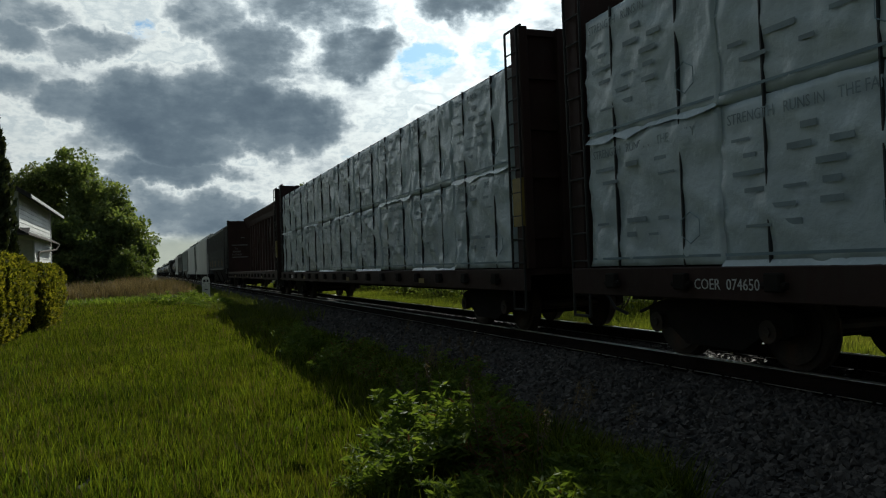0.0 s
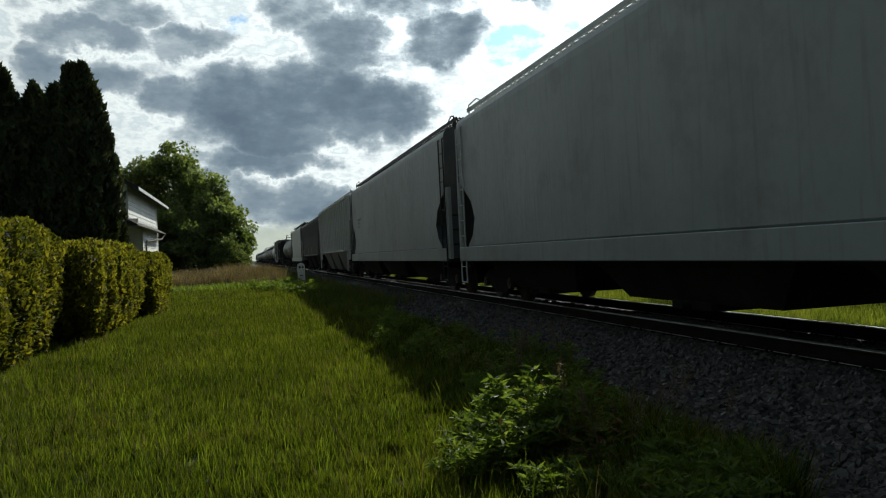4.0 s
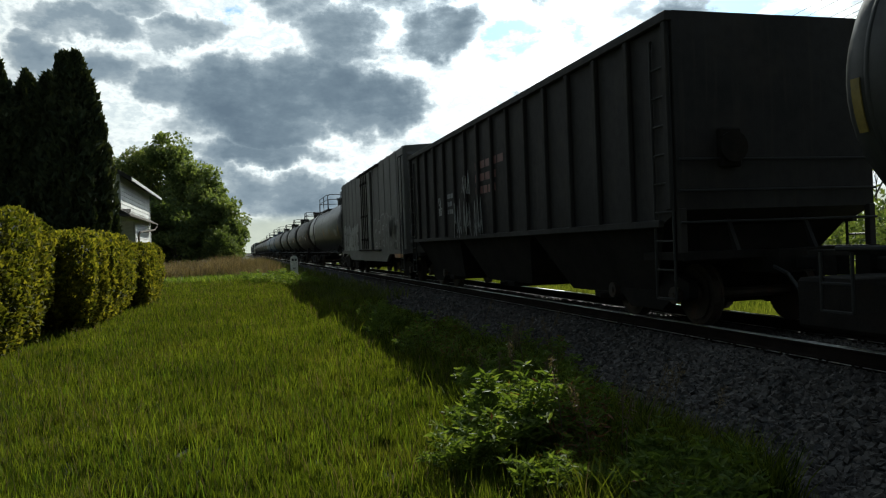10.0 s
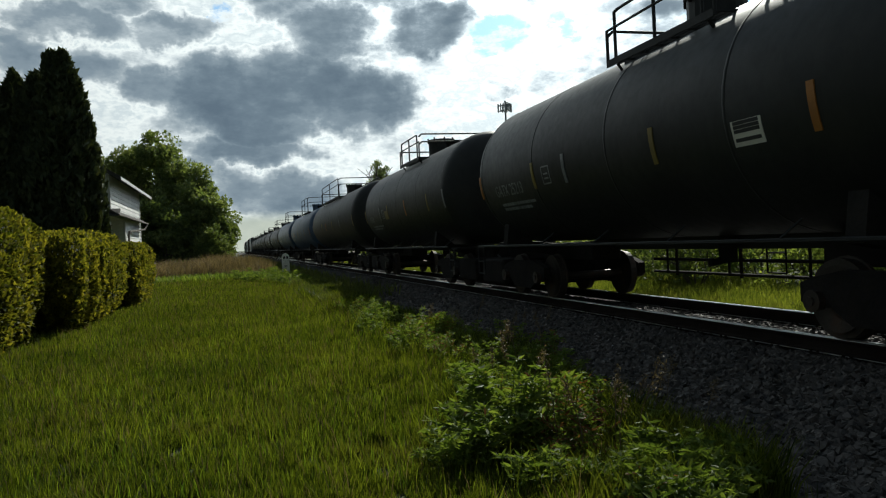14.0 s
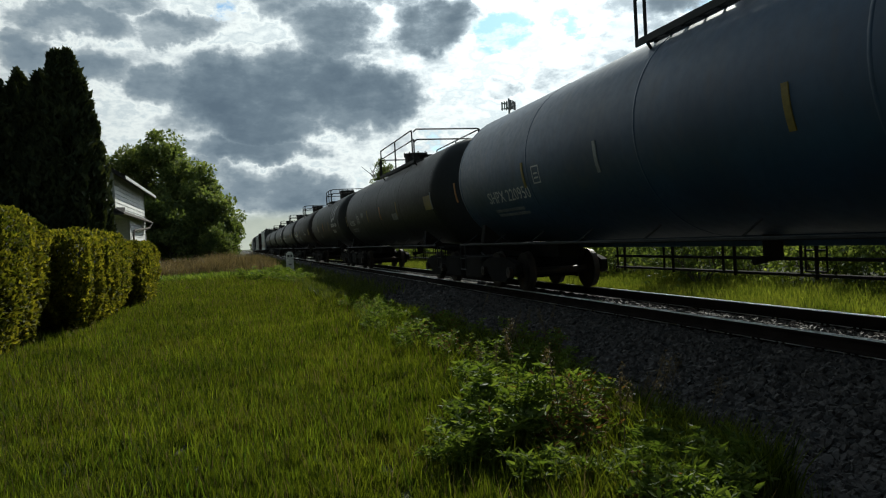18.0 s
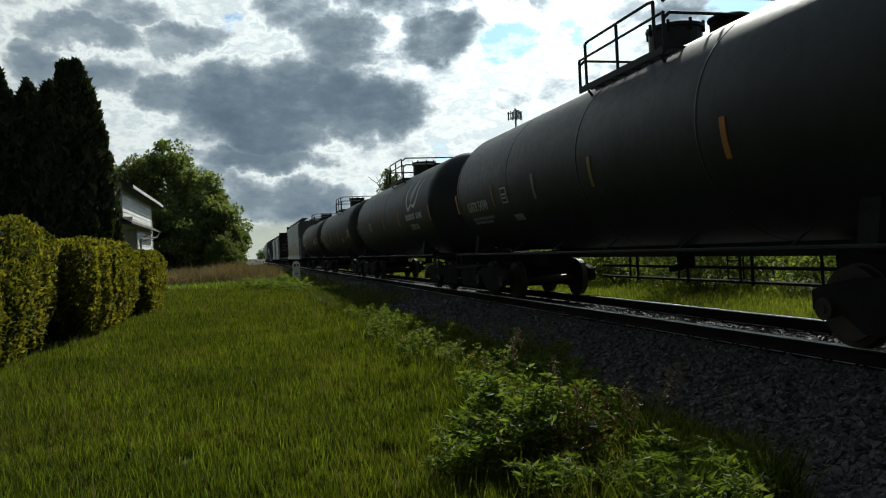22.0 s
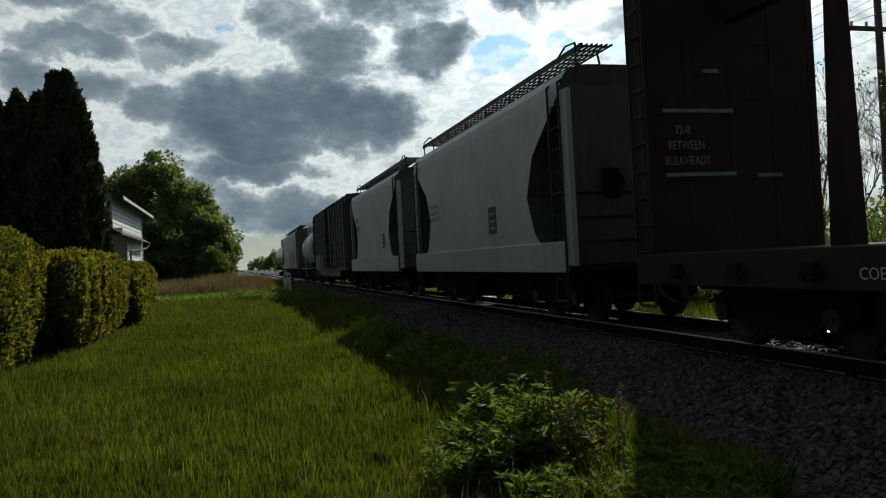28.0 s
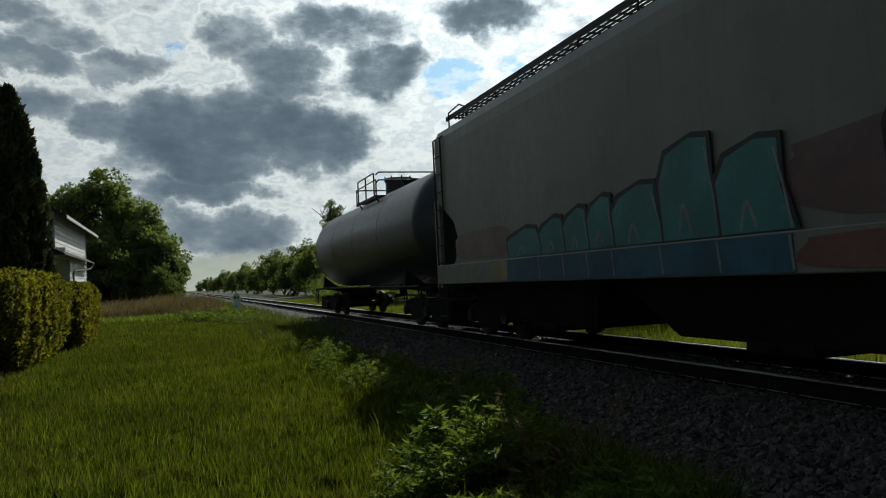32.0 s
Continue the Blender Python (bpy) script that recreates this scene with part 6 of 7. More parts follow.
    tank_car(382.3, 397.8, "black tank car with a white curved emblem", "tank_black", "", seed=11, logo=-4.7, strips=(7.3, 3.2, 0.4, -2.6, -7.2), boxed=3.6, plates=[(2.7, 1.75, 0.8, 0.08, "paint_faded"), (2.6, 1.9, 0.5, 0.05, "paint_faded")])
    tank_car(399.9, 415.7, "black tank car with sprayed line work", "tank_rusty", "TILX 250640", 6.3, "paint_white", seed=12, mark_size=0.4, fat=1.0, plates=[(-3.7, 2.1, 0.6, 0.28, "placard"), end_plate(7.9)], strips=(7.4, 4.09, 0.94, -2.5, -7.3),
             boxed=3.93, scrawl=[(2.9, 1.55, 2.1, 0.55, 18), (2.2, 1.6, 1.2, 0.5, 19)])
    tank_car(417.8, 433.2, "black tank car with short yellow strips", "tank_black", "GATX 54749", 6.45, "paint_white", seed=13, strips=(7.3, 4.45, 2.0, -0.48, -4.0, -7.2), plates=[(3.3, 1.75, 0.5, 0.12, "paint_faded"), end_plate(7.7)])
    tank_car(435.4, 450.8, "black tank car with a white curved emblem", "tank_black", "", seed=14, logo=-4.6, strips=(7.3, 3.86, 0.43, -2.6, -7.2), boxed=3.75)
    tank_car(453.2, 468.6, "black tank car with a yellow placard", "tank_black", "TILX 260482", 6.1, "paint_faded", seed=15, plates=[(2.5, 1.98, 0.5, 0.13, "paint_faded"), (-4.0, 1.88, 0.8, 0.22, "yellow_dull"), (-5.6, 2.05, 0.5, 0.1, "yellow_dull"), end_plate(7.7)], strips=(7.3, 3.8, 1.4, -2.2, -7.2))
    tank_car(470.8, 485.8, "black tank car with bold white lettering", "tank_rusty", "TILX 250639", 6.25, "paint_white", seed=16, plates=[(-4.6, 2.1, 0.9, 0.32, "placard"), end_plate(7.5)], strips=(7.0, 3.36, 0.9, -2.4, -7.0), boxed=3.78)
    hopper_car(487.9, 507.9, "pale smooth covered hopper car with faded graffiti", "hopper_grey", "smooth", 4.6, 1.28, 3, sill=(0.95, 1.3, "hopper_pale"), rounded=0.4, inset=1.25, cut=0.5, shade_ends=True,
               tags=[(7.4, 1.42, 2.6, 0.6, "spray_tan", 20, 3), (4.5, 1.42, 4.0, 0.75, "spray_tan", 21, 4), (-0.2, 1.42, 6.6, 0.95, "spray_tan", 22, 6)])
    centerbeam_car(509.2, 529.8, "empty brown centre-beam flat car with end bulkheads", True, "COER", 0.87, 6.4)
    hopper_car(531.7, 542.7, "pale short smooth covered hopper car with dark end openings", "hopper_pale", "smooth", 4.35, 1.1, 2, sill=(0.9, 1.42, "hopper_pale"), stripes=0, rounded=0.55, inset=1.75, shade_ends=True,
               cut=0.86, marks=[("bars", 2.0, 1.15, 0.07, 1.2, "paint_black"), ("panel", -1.6, 1.7, 0.5, "", "paint_black"), ("bars", 3.6, 2.6, 0.1, 1.0, "paint_faded")])
    hopper_car(544.9, 555.6, "pale short smooth covered hopper car with a side notice", "hopper_pale", "smooth", 4.35, 1.1, 2, sill=(0.9, 1.42, "hopper_pale"), stripes=0, rounded=0.55, inset=1.75, shade_ends=True,
               cut=0.86, marks=[("bars", 2.0, 1.15, 0.07, 1.2, "paint_black"), ("text", 3.6, 3.0, 0.3, "SHPX", "paint_black"), ("panel", -2.5, 1.75, 0.45, "", "paint_black"), ("text", 3.6, 2.6, 0.34, "430395", "paint_black")])
    box_car(556.7, 572.3, "dark ribbed box car with blue-green graffiti near the floor", "box_dark", 4.6, 0.95, 15, (-1.3, 1.3), True, tags=[(7.3, 1.05, 3.0, 0.75, ("teal", "paint_faded", 0.36), 23, 4), (4.3, 1.05, 1.6, 0.7, ("spray_slate", "teal", 0.34), 24, 2)],
            marks=[(y, 0.69, 0.55, 0.12, m) for y, m in ((7.2, "yellow_dull"), (4.8, "yellow_dull"), (2.2, "yellow_dull"), (-0.3, "orange"), (-2.5, "orange"), (-4.2, "orange"))], low=0.6)
    tank_car(574.2, 583.6, "short silver-grey tank car with a broad white band", "tank_gloss", "PBKX 17704", 4.25, seed=17, mark_z=-0.68, mark_size=0.42, platform=(-1.6, 1.5), dome=0.1, ladder_y=0.92, strips=(-1.14, -3.5), boxed=2.0, band=(-3.85, 2.26, "tank_white"), pale=True, r=1.45, zc=2.55, stripes=2)
    car = hopper_car(586.5, 605.6, "weathered tan covered hopper car with teal and red graffiti", "hopper_tan", "smooth", 4.5, 1.28, 3, sill=(1.1, 1.5, "hopper_tan"), rounded=0.5, inset=1.3, cut=0.5, shade_ends=True,
                     shapes=[(8.3, 5.5, 1.56, 2.1, "spray_pink"), (6.3, 5.5, 1.13, 1.47, "spray_tan"), (-0.7, -7.2, 1.54, 2.4, "spray_magenta"), (-0.88, -7.4, 1.13, 1.47, "spray_red")])
    wedge_letters(car, (5.6, 4.35, 3.55, 2.85, 2.2, 1.15, 0.15, -0.85), (1.97, 2.05, 2.12, 2.2, 2.24, 2.62, 2.42), 1.52, (1.12, 1.48), "teal", "spray_blue", -1.57, -1.622)
    wedge_letters(car, (-1.9, -3.0, -4.2, -5.3), (2.7, 2.55, 2.65), 1.52, (1.12, 1.48), "spray_blue", "spray_blue", -1.585, -1.626)
    tank_car(607.0, 622.2, "dark grey tank car at the end of the train", "tank_grey", "", seed=19, stripes=3)


def motions():
    times = [0, 4, 8, 12, 16, 20, 24, 28, 32]
    for row in TRAIN:
        thing, across, along, up = row[:4]
        turn = 180 if len(row) > 4 and row[4] > 0 else 0
        walk(thing, [(t, pose(TRACK_X + across, along - dist(t), up, 0, 0, turn)) for t in times])


build_train()

# ---- plants ----
def leaf_mesh(name, pts, size, material, rng, slim=0.5, up=0.0, out=None):
    """Leaves as folded diamonds at the points, turned at random; up: how far they stand upright; out: points from which they face away."""
    n = len(pts)
    d = rng.normal(size=(n, 3))
    d[:, 2] = d[:, 2] * (1 - up) + up * 1.5
    if out is not None:
        d = d * 0.75 + out
    d /= np.linalg.norm(d, axis=1)[:, None]
    s = np.cross(d, rng.normal(size=(n, 3)))
    s /= np.linalg.norm(s, axis=1)[:, None] + 1e-9
    nrm = np.cross(d, s)
    ln = size * rng.uniform(0.6, 1.25, (n, 1))
    w = ln * slim
    v = np.stack([pts - d * ln * 0.5, pts + s * w * 0.5 + nrm * w * 0.12, pts + d * ln * 0.5, pts - s * w * 0.5 + nrm * w * 0.12], 1)
    f = np.arange(n * 4).reshape(n, 4)
    return arrays(name, v.reshape(-1, 3), f, material)


def blades(name, xy, height, material, rng, width=0.012, lean=0.35, base=None, simple=False):
    """Grass blades bent to one side: three triangles each, or one far off."""
    n = len(xy)
    h = height * rng.uniform(0.55, 1.25, n)
    a = rng.uniform(0, 6.283, n)
    side = np.stack([np.cos(a), np.sin(a), np.zeros(n)], 1)
    b = rng.uniform(0, 6.283, n)
    bend = np.stack([np.cos(b), np.sin(b), np.zeros(n)], 1) * (lean * h * rng.uniform(0.3, 1.3, n))[:, None]
    z = np.array([ground_z(x, y) for x, y in xy]) if base is None else base
    p = np.stack([xy[:, 0], xy[:, 1], z], 1)
    w = (width * rng.uniform(0.7, 1.3, n))[:, None]
    up = np.stack([np.zeros(n), np.zeros(n), h], 1)
    tip = p + up * rng.uniform(0.9, 1.0, (n, 1)) + bend
    if simple:
        v = np.stack([p - side * w * 0.5, p + side * w * 0.5, tip], 1).reshape(-1, 3)
        return arrays(name, v, np.arange(3 * n).reshape(n, 3), material)
    mid = p + up * 0.55 + bend * 0.35
    v = np.stack([p - side * w * 0.5, p + side * w * 0.5, mid - side * w * 0.42, mid + side * w * 0.42, tip], 1).reshape(-1, 3)
    k = (np.arange(n) * 5)[:, None]
    f = np.concatenate([k + [0, 1, 3], k + [0, 3, 2], k + [2, 3, 4]], 0)
    return arrays(name, v, f, material)


def edge_x(y):
    """Where the grass gives way to stone."""
    return 3.45 + 0.25 * noise.noise(Vector((y * 0.45, 3, 0))) + (0.25 if y < 14 else 0) - (0.5 if y < 8 else 0)


def lawn():
    rng = np.random.RandomState(31)
    n = 700000
    y = 3.2 * (46 / 3.2) ** (rng.uniform(0, 1, n) ** 0.92)
    x = rng.uniform(-1, 1, n)
    lo, hi = -0.42 * y - 1.5, np.minimum(0.75 * y + 1, 4.2)
    x = lo + (hi - lo) * (x * 0.5 + 0.5)
    keep = np.array([a < edge_x(b) + 0.2 * noise.noise(Vector((a * 3, b * 3, 1))) for a, b in zip(x, y)])
    x, y = x[keep], y[keep]
    holes = np.array([noise.noise(Vector((a * 6.5, b * 5.0, 21))) for a, b in zip(x, y)])
    keep = holes > -0.3 + 0.012 * np.clip(y - 4, 0, 30) * -1
    x, y = x[keep], y[keep]
    clump = np.array([noise.noise(Vector((a * 1.1, b * 1.1, 7))) for a, b in zip(x, y)])
    tuft = np.array([noise.noise(Vector((a * 4.5, b * 4.5, 3))) for a, b in zip(x, y)])
    h = (0.095 + 0.05 * clump + 0.10 * np.clip(tuft, -0.4, 1)) * np.where(rng.uniform(0, 1, len(x)) < 0.06, 1.8, 1.0) + 0.10 * np.clip((y - 4) / 30, 0, 1)
    sel = rng.uniform(0, 1, len(x))
    near, green = y < 9.5, sel < 0.965
    for name, mask, mat, hh, ww, label in (("lawn_grass", green & near, "grass", h, 0.0042 + 0.0006 * y, "uncut bright green grass near the path"),
                                           ("lawn_grass", green & ~near, "grass", h, 0.007 + 0.001 * y, "uncut bright green grass towards the marker post"),
                                           ("dry_stalks", ~green, "grass_dry", h * 1.55, 0.003 + 0.0003 * y, "thin dry grass stalks among the green")):
        ob = new(name, blades(name, np.stack([x[mask], y[mask]], 1), hh[mask], mat, rng, ww[mask], 0.34, simple=mat == "grass" and hh[mask].size and not near[mask].any()))
        tagged(ob, label, "grass", kind="stuff")
    n = 14000
    y = 3.4 * (20 / 3.4) ** rng.uniform(0, 1, n)
    x = -0.42 * y - 1 + (np.minimum(0.7 * y + 1, 3.9) + 0.42 * y + 1) * rng.uniform(0, 1, n)
    keep = np.array([a < edge_x(b) and noise.noise(Vector((a * 0.8, b * 0.8, 11))) > -0.15 for a, b in zip(x, y)])
    x, y = x[keep], y[keep]
    tagged(new("tall_blades", blades("tall_blades", np.stack([x, y], 1), np.full(len(x), 0.19), "grass_tip", rng, 0.004 + 0.0006 * y, 0.32)), "taller bright grass blades above the lawn", "grass", kind="stuff")
    n = 26000
    y = 22 * (150 / 22) ** rng.uniform(0, 1, n)
    x = 2.5 + np.abs(rng.normal(0, 0.9, n)) + 0.3 * np.array([noise.noise(Vector((b * 0.3, 5, 0))) for b in y])
    keep = x < 4.9
    x, y = x[keep], y[keep]
    zz = np.array([max(ground_z(a, b), bed_z(a) if a > 3.3 else -9) for a, b in zip(x, y)])
    tagged(new("far_edge_grass", blades("far_edge_grass", np.stack([x, y], 1), np.full(len(x), 0.34), "grass_dull", rng, 0.012 + 0.0007 * y, 0.5, zz)), "dull grass creeping over the edge of the stones", "grass", kind="stuff")
    n = 60000
    x, y = rng.uniform(-14, 3.4, n), rng.uniform(-10, 14, n)
    keep = (y < 3.3) | (x < -0.42 * y - 1.4)
    x, y = x[keep], y[keep]
    tagged(new("side_grass", blades("side_grass", np.stack([x, y], 1), np.full(len(x), 0.18), "grass", rng, 0.016, 0.4)), "uncut green grass round the path's start", "grass", kind="stuff")
    # taller tufts towards the stones
    n = 26000
    y = 4 * (40 / 4) ** rng.uniform(0, 1, n)
    x = np.array([edge_x(b) for b in y]) - np.abs(rng.normal(0, 0.55, n)) + 0.15
    hh = 0.32 + 0.16 * np.array([noise.noise(Vector((a * 1.5, b * 0.8, 2))) for a, b in zip(x, y)])
    tagged(new("edge_grass", blades("edge_grass", np.stack([x, y], 1), hh, "grass", rng, 0.009 + 0.0006 * y, 0.5)), "taller ragged grass along the stone bed", "grass", kind="stuff")
    # dry brown stand on the bank, and the strip beyond the track
    n = 30000
    x, y = rng.uniform(-9, 2.4, n), rng.uniform(47, 76, n)
    hh = 0.85 + 0.75 * np.array([noise.noise(Vector((a * 0.5, b * 0.3, 4))) for a, b in zip(x, y)])
    tagged(new("brown_grass", blades("brown_grass", np.stack([x, y], 1), hh, "grass_dry", rng, 0.035, 0.35)), "tall dry brown grass on a low bank", "grass", kind="stuff")
    n = 9000
    x, y = rng.uniform(-9, 2.6, n), rng.uniform(44, 52, n)
    tagged(new("bank_weeds", blades("bank_weeds", np.stack([x, y], 1), np.full(n, 0.4), "weed", rng, 0.07, 0.5)), "low green weeds before the brown grass", "grass", kind="stuff")
    n = 90000
    x = TRACK_X + 2.9 + np.abs(rng.normal(0, 2.6, n))
    y = 4 + 86 * rng.uniform(0, 1, n) ** 1.4
    hh = 0.16 + 0.035 * (x - 10)
    tagged(new("verge_grass", blades("verge_grass", np.stack([x, y], 1), np.clip(hh, 0.12, 0.5), "verge", rng, 0.02, 0.4)), "sunlit yellow-green grass verge beyond the track", "grass", kind="stuff")


def weed(x, y, r, h, n, leaf, seed, label, red=0.0, group="weeds beside the track"):
    """A leafy weed: thin branching stems with pointed leaves all round them."""
    rng = np.random.RandomState(seed)
    rnd = random.Random(seed)
    plant = tagged(new("weed_plant"), label, "weed", group)
    plant.location = (x, y, max(ground_z(x, y), bed_z(x) if x > 3.6 else -9))
    stems = max(6, int(n / 60))
    bm = bmesh.new()
    pts, ways = [], []
    for k in range(stems):
        a, q = rnd.uniform(0, 6.283), r * math.sqrt(rnd.uniform(0.02, 1))
        foot = Vector((q * 0.45 * math.cos(a), q * 0.45 * math.sin(a), 0))
        top = Vector((q * math.cos(a), q * math.sin(a), h * rnd.uniform(0.6, 1.05) * (1 - 0.45 * (q / r) ** 2)))
        mid = foot.lerp(top, 0.5) + Vector((0, 0, h * 0.1))
        rods(bm, [foot, mid, top], 0.006, 4)
        for q in range(max(4, n // stems // 7)):
            tt = 1.02 - 0.85 * (q / max(4, n // stems // 7)) ** 1.2
            base = foot.lerp(mid, tt * 2) if tt < 0.5 else mid.lerp(top, tt * 2 - 1)
            side = Vector((rnd.gauss(0, 0.5), rnd.gauss(0, 0.5), 0)) * leaf
            spin = rnd.uniform(0, 6.283)
            for j in range(7):
                way = Vector((math.cos(spin + j * 0.9), math.sin(spin + j * 0.9), rnd.uniform(-0.35, 0.75))).normalized()
                at = base + side + way * leaf * rnd.uniform(0.35, 0.6)
                pts.append((at.x, at.y, max(0.02, at.z)))
                ways.append(way[:])
    tagged(part("stalk", bm, "weed", plant), kind="stuff")
    pts, ways = np.array(pts), np.array(ways)
    pick = rng.uniform(0, 1, len(pts)) < red * np.clip(1.4 - pts[:, 2] / h, 0, 1)
    part("foliage", leaf_mesh("foliage", pts[~pick], leaf, "weed", rng, 0.27, 0.0, ways[~pick] * 3), None, plant)
    if pick.any():
        part("dry_foliage", leaf_mesh("dry_foliage", pts[pick], leaf * 0.8, "weed_red", rng, 0.3, 0.0, ways[pick] * 3), None, plant, "withered reddish leaves")
    return plant


def seed_stalk(x, y, h, seed):
    """A tall grass stem with a feathery head."""
    rnd = random.Random(seed)
    rng = np.random.RandomState(seed)
    plant = tagged(new("seed_stalk"), "tall grass stem with a feathery seed head", "weed", "seed stalks beside the track")
    plant.location = (x, y, ground_z(x, y) if x < 3.6 else bed_z(x))
    bm = bmesh.new()
    lean = rnd.uniform(-0.25, 0.3)
    top = Vector((lean * h, rnd.uniform(-0.1, 0.1), h))
    rods(bm, [(0, 0, 0), (lean * h * 0.35, 0, h * 0.55), top], 0.004, 4)
    part("stem", bm, "grass_dry", plant)
    t = rng.uniform(0.72, 1.02, 70)
    pts = np.stack([top.x * t, top.y * t, h * t], 1) + rng.normal(0, 0.018, (70, 3))
    tagged(part("seed_head", leaf_mesh("seed_head", pts, 0.035, "grass_dry", rng, 0.3, 0.5), None, plant), kind="stuff")


def hedge(x0, x1, y0, y1, top, seed):
    """A clipped yew: a rounded block of short dense sprigs with dark hollows."""
    rng = np.random.RandomState(seed)
    shrub = tagged(new("yew_shrub"), "clipped dense yew hedge shrub with yellow-green tips", "hedge", "yew hedge")
    cx, cy = (x0 + x1) / 2, (y0 + y1) / 2
    shrub.location = (cx, cy, GRASS_Z)
    rx, ry, rz = (x1 - x0) / 2, (y1 - y0) / 2, (top - GRASS_Z)
    n = int(3000 * (ry * 2) * rz * 0.7) + 9000
    v = rng.normal(size=(n, 3))
    v /= np.linalg.norm(v, axis=1)[:, None]
    p = 6.0
    v /= (np.abs(v) ** p).sum(1)[:, None] ** (1 / p)
    v = v[v[:, 2] > -0.98]
    lump = np.array([noise.noise(Vector((a[0] * rx * 1.3 + seed, a[1] * ry * 1.3, a[2] * 1.7))) for a in v])
    fine = np.array([noise.noise(Vector((a[0] * rx * 5 + seed, a[1] * ry * 5, a[2] * 5))) for a in v])
    rib = np.array([noise.noise(Vector((a[0] * 0.4 + seed, a[1] * ry * 1.6, a[2] * 0.35))) for a in v])
    scale = 1 + 0.06 * lump + 0.085 * fine + 0.11 * rib
    under = 1 - 0.22 * np.clip(-v[:, 2], 0, 1)
    outer = np.stack([v[:, 0] * rx * scale * under, v[:, 1] * ry * scale * under, rz * 0.5 + v[:, 2] * rz * 0.5 * np.where(v[:, 2] > 0, scale, 1)], 1)
    depth = np.abs(rng.normal(0, 0.07, len(v)))[:, None]
    out = v / np.linalg.norm(v, axis=1)[:, None]
    outp = outer - out * depth
    part("foliage", leaf_mesh("foliage", outp, 0.125, "yew", rng, 0.55, 0.25, out * 0.7 + np.array([0, 0, 0.35])), None, shrub)
    # solid added inside, coloured as the shade behind the sprigs
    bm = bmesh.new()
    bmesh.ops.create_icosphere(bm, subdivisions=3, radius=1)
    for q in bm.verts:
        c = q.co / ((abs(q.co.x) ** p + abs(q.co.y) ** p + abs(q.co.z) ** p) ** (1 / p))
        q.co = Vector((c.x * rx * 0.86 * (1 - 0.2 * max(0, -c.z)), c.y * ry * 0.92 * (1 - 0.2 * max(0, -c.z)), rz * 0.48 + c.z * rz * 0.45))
    part("core", bm, "inner_shade", shrub)


def cedar(x, y, h, r, seed):
    """A columnar evergreen with upright sprays and a ragged outline."""
    rng = np.random.RandomState(seed)
    tree = tagged(new("cedar_tree"), "tall dark columnar evergreen, nearly black against the sky", "tree", "row of evergreens")
    tree.location = (x, y, GRASS_Z)
    bm = bmesh.new()
    rod(bm, (0, 0, 0), (0, 0, h * 0.9), 0.16, 8, 0.03)
    part("trunk", bm, "bark", tree)
    n = int(9500 * h / 7)
    t = rng.uniform(0.02, 1, n) ** 0.9
    a = rng.uniform(0, 6.283, n)
    prof = np.minimum(1.0, 0.74 + 0.5 * t) * np.clip((1 - t) * 3.2, 0, 1) ** 0.55
    lump = np.array([noise.noise(Vector((math.cos(b) * 1.5 + seed * 7, math.sin(b) * 1.5, c * h * 0.55))) + 0.6 * noise.noise(Vector((math.cos(b) * 4 + seed * 3, math.sin(b) * 4, c * h * 1.6))) for b, c in zip(a, t)])
    q = r * prof * (1 + 0.5 * lump) * (1 - np.abs(rng.normal(0, 0.14, n)))
    pts = np.stack([q * np.cos(a), q * np.sin(a), t * h * (1 + 0.05 * lump)], 1)
    out = np.stack([np.cos(a), np.sin(a), np.full(n, 1.6)], 1) * 0.6
    part("foliage", leaf_mesh("foliage", pts, 0.34, "cedar", rng, 0.42, 0.3, out), None, tree)
    # solid cones added inside, coloured as the shade within the crown
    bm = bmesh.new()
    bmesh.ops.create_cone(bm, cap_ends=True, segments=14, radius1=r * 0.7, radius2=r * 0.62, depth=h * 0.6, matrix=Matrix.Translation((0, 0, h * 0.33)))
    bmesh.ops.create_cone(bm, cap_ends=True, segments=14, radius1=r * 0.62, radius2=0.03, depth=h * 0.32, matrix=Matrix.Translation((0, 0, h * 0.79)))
    part("core", bm, "inner_shade", tree)
    return tree


def grow(bm, p, d, ln, r, depth, rnd, tips, spread=0.6, kids=3):
    """Limbs that fork, getting thinner."""
    q = p + d * ln
    rod(bm, p, q, r, 6 if r > 0.05 else 4, r * 0.62)
    if depth == 0:
        tips.append(q)
        return
    for k in range(kids):
        nd = (d + Vector((rnd.gauss(0, spread), rnd.gauss(0, spread), rnd.gauss(0.12, spread * 0.5)))).normalized()
        grow(bm, p.lerp(q, rnd.uniform(0.6, 1.0)), nd, ln * rnd.uniform(0.6, 0.85), r * 0.58, depth - 1, rnd, tips, spread, kids)


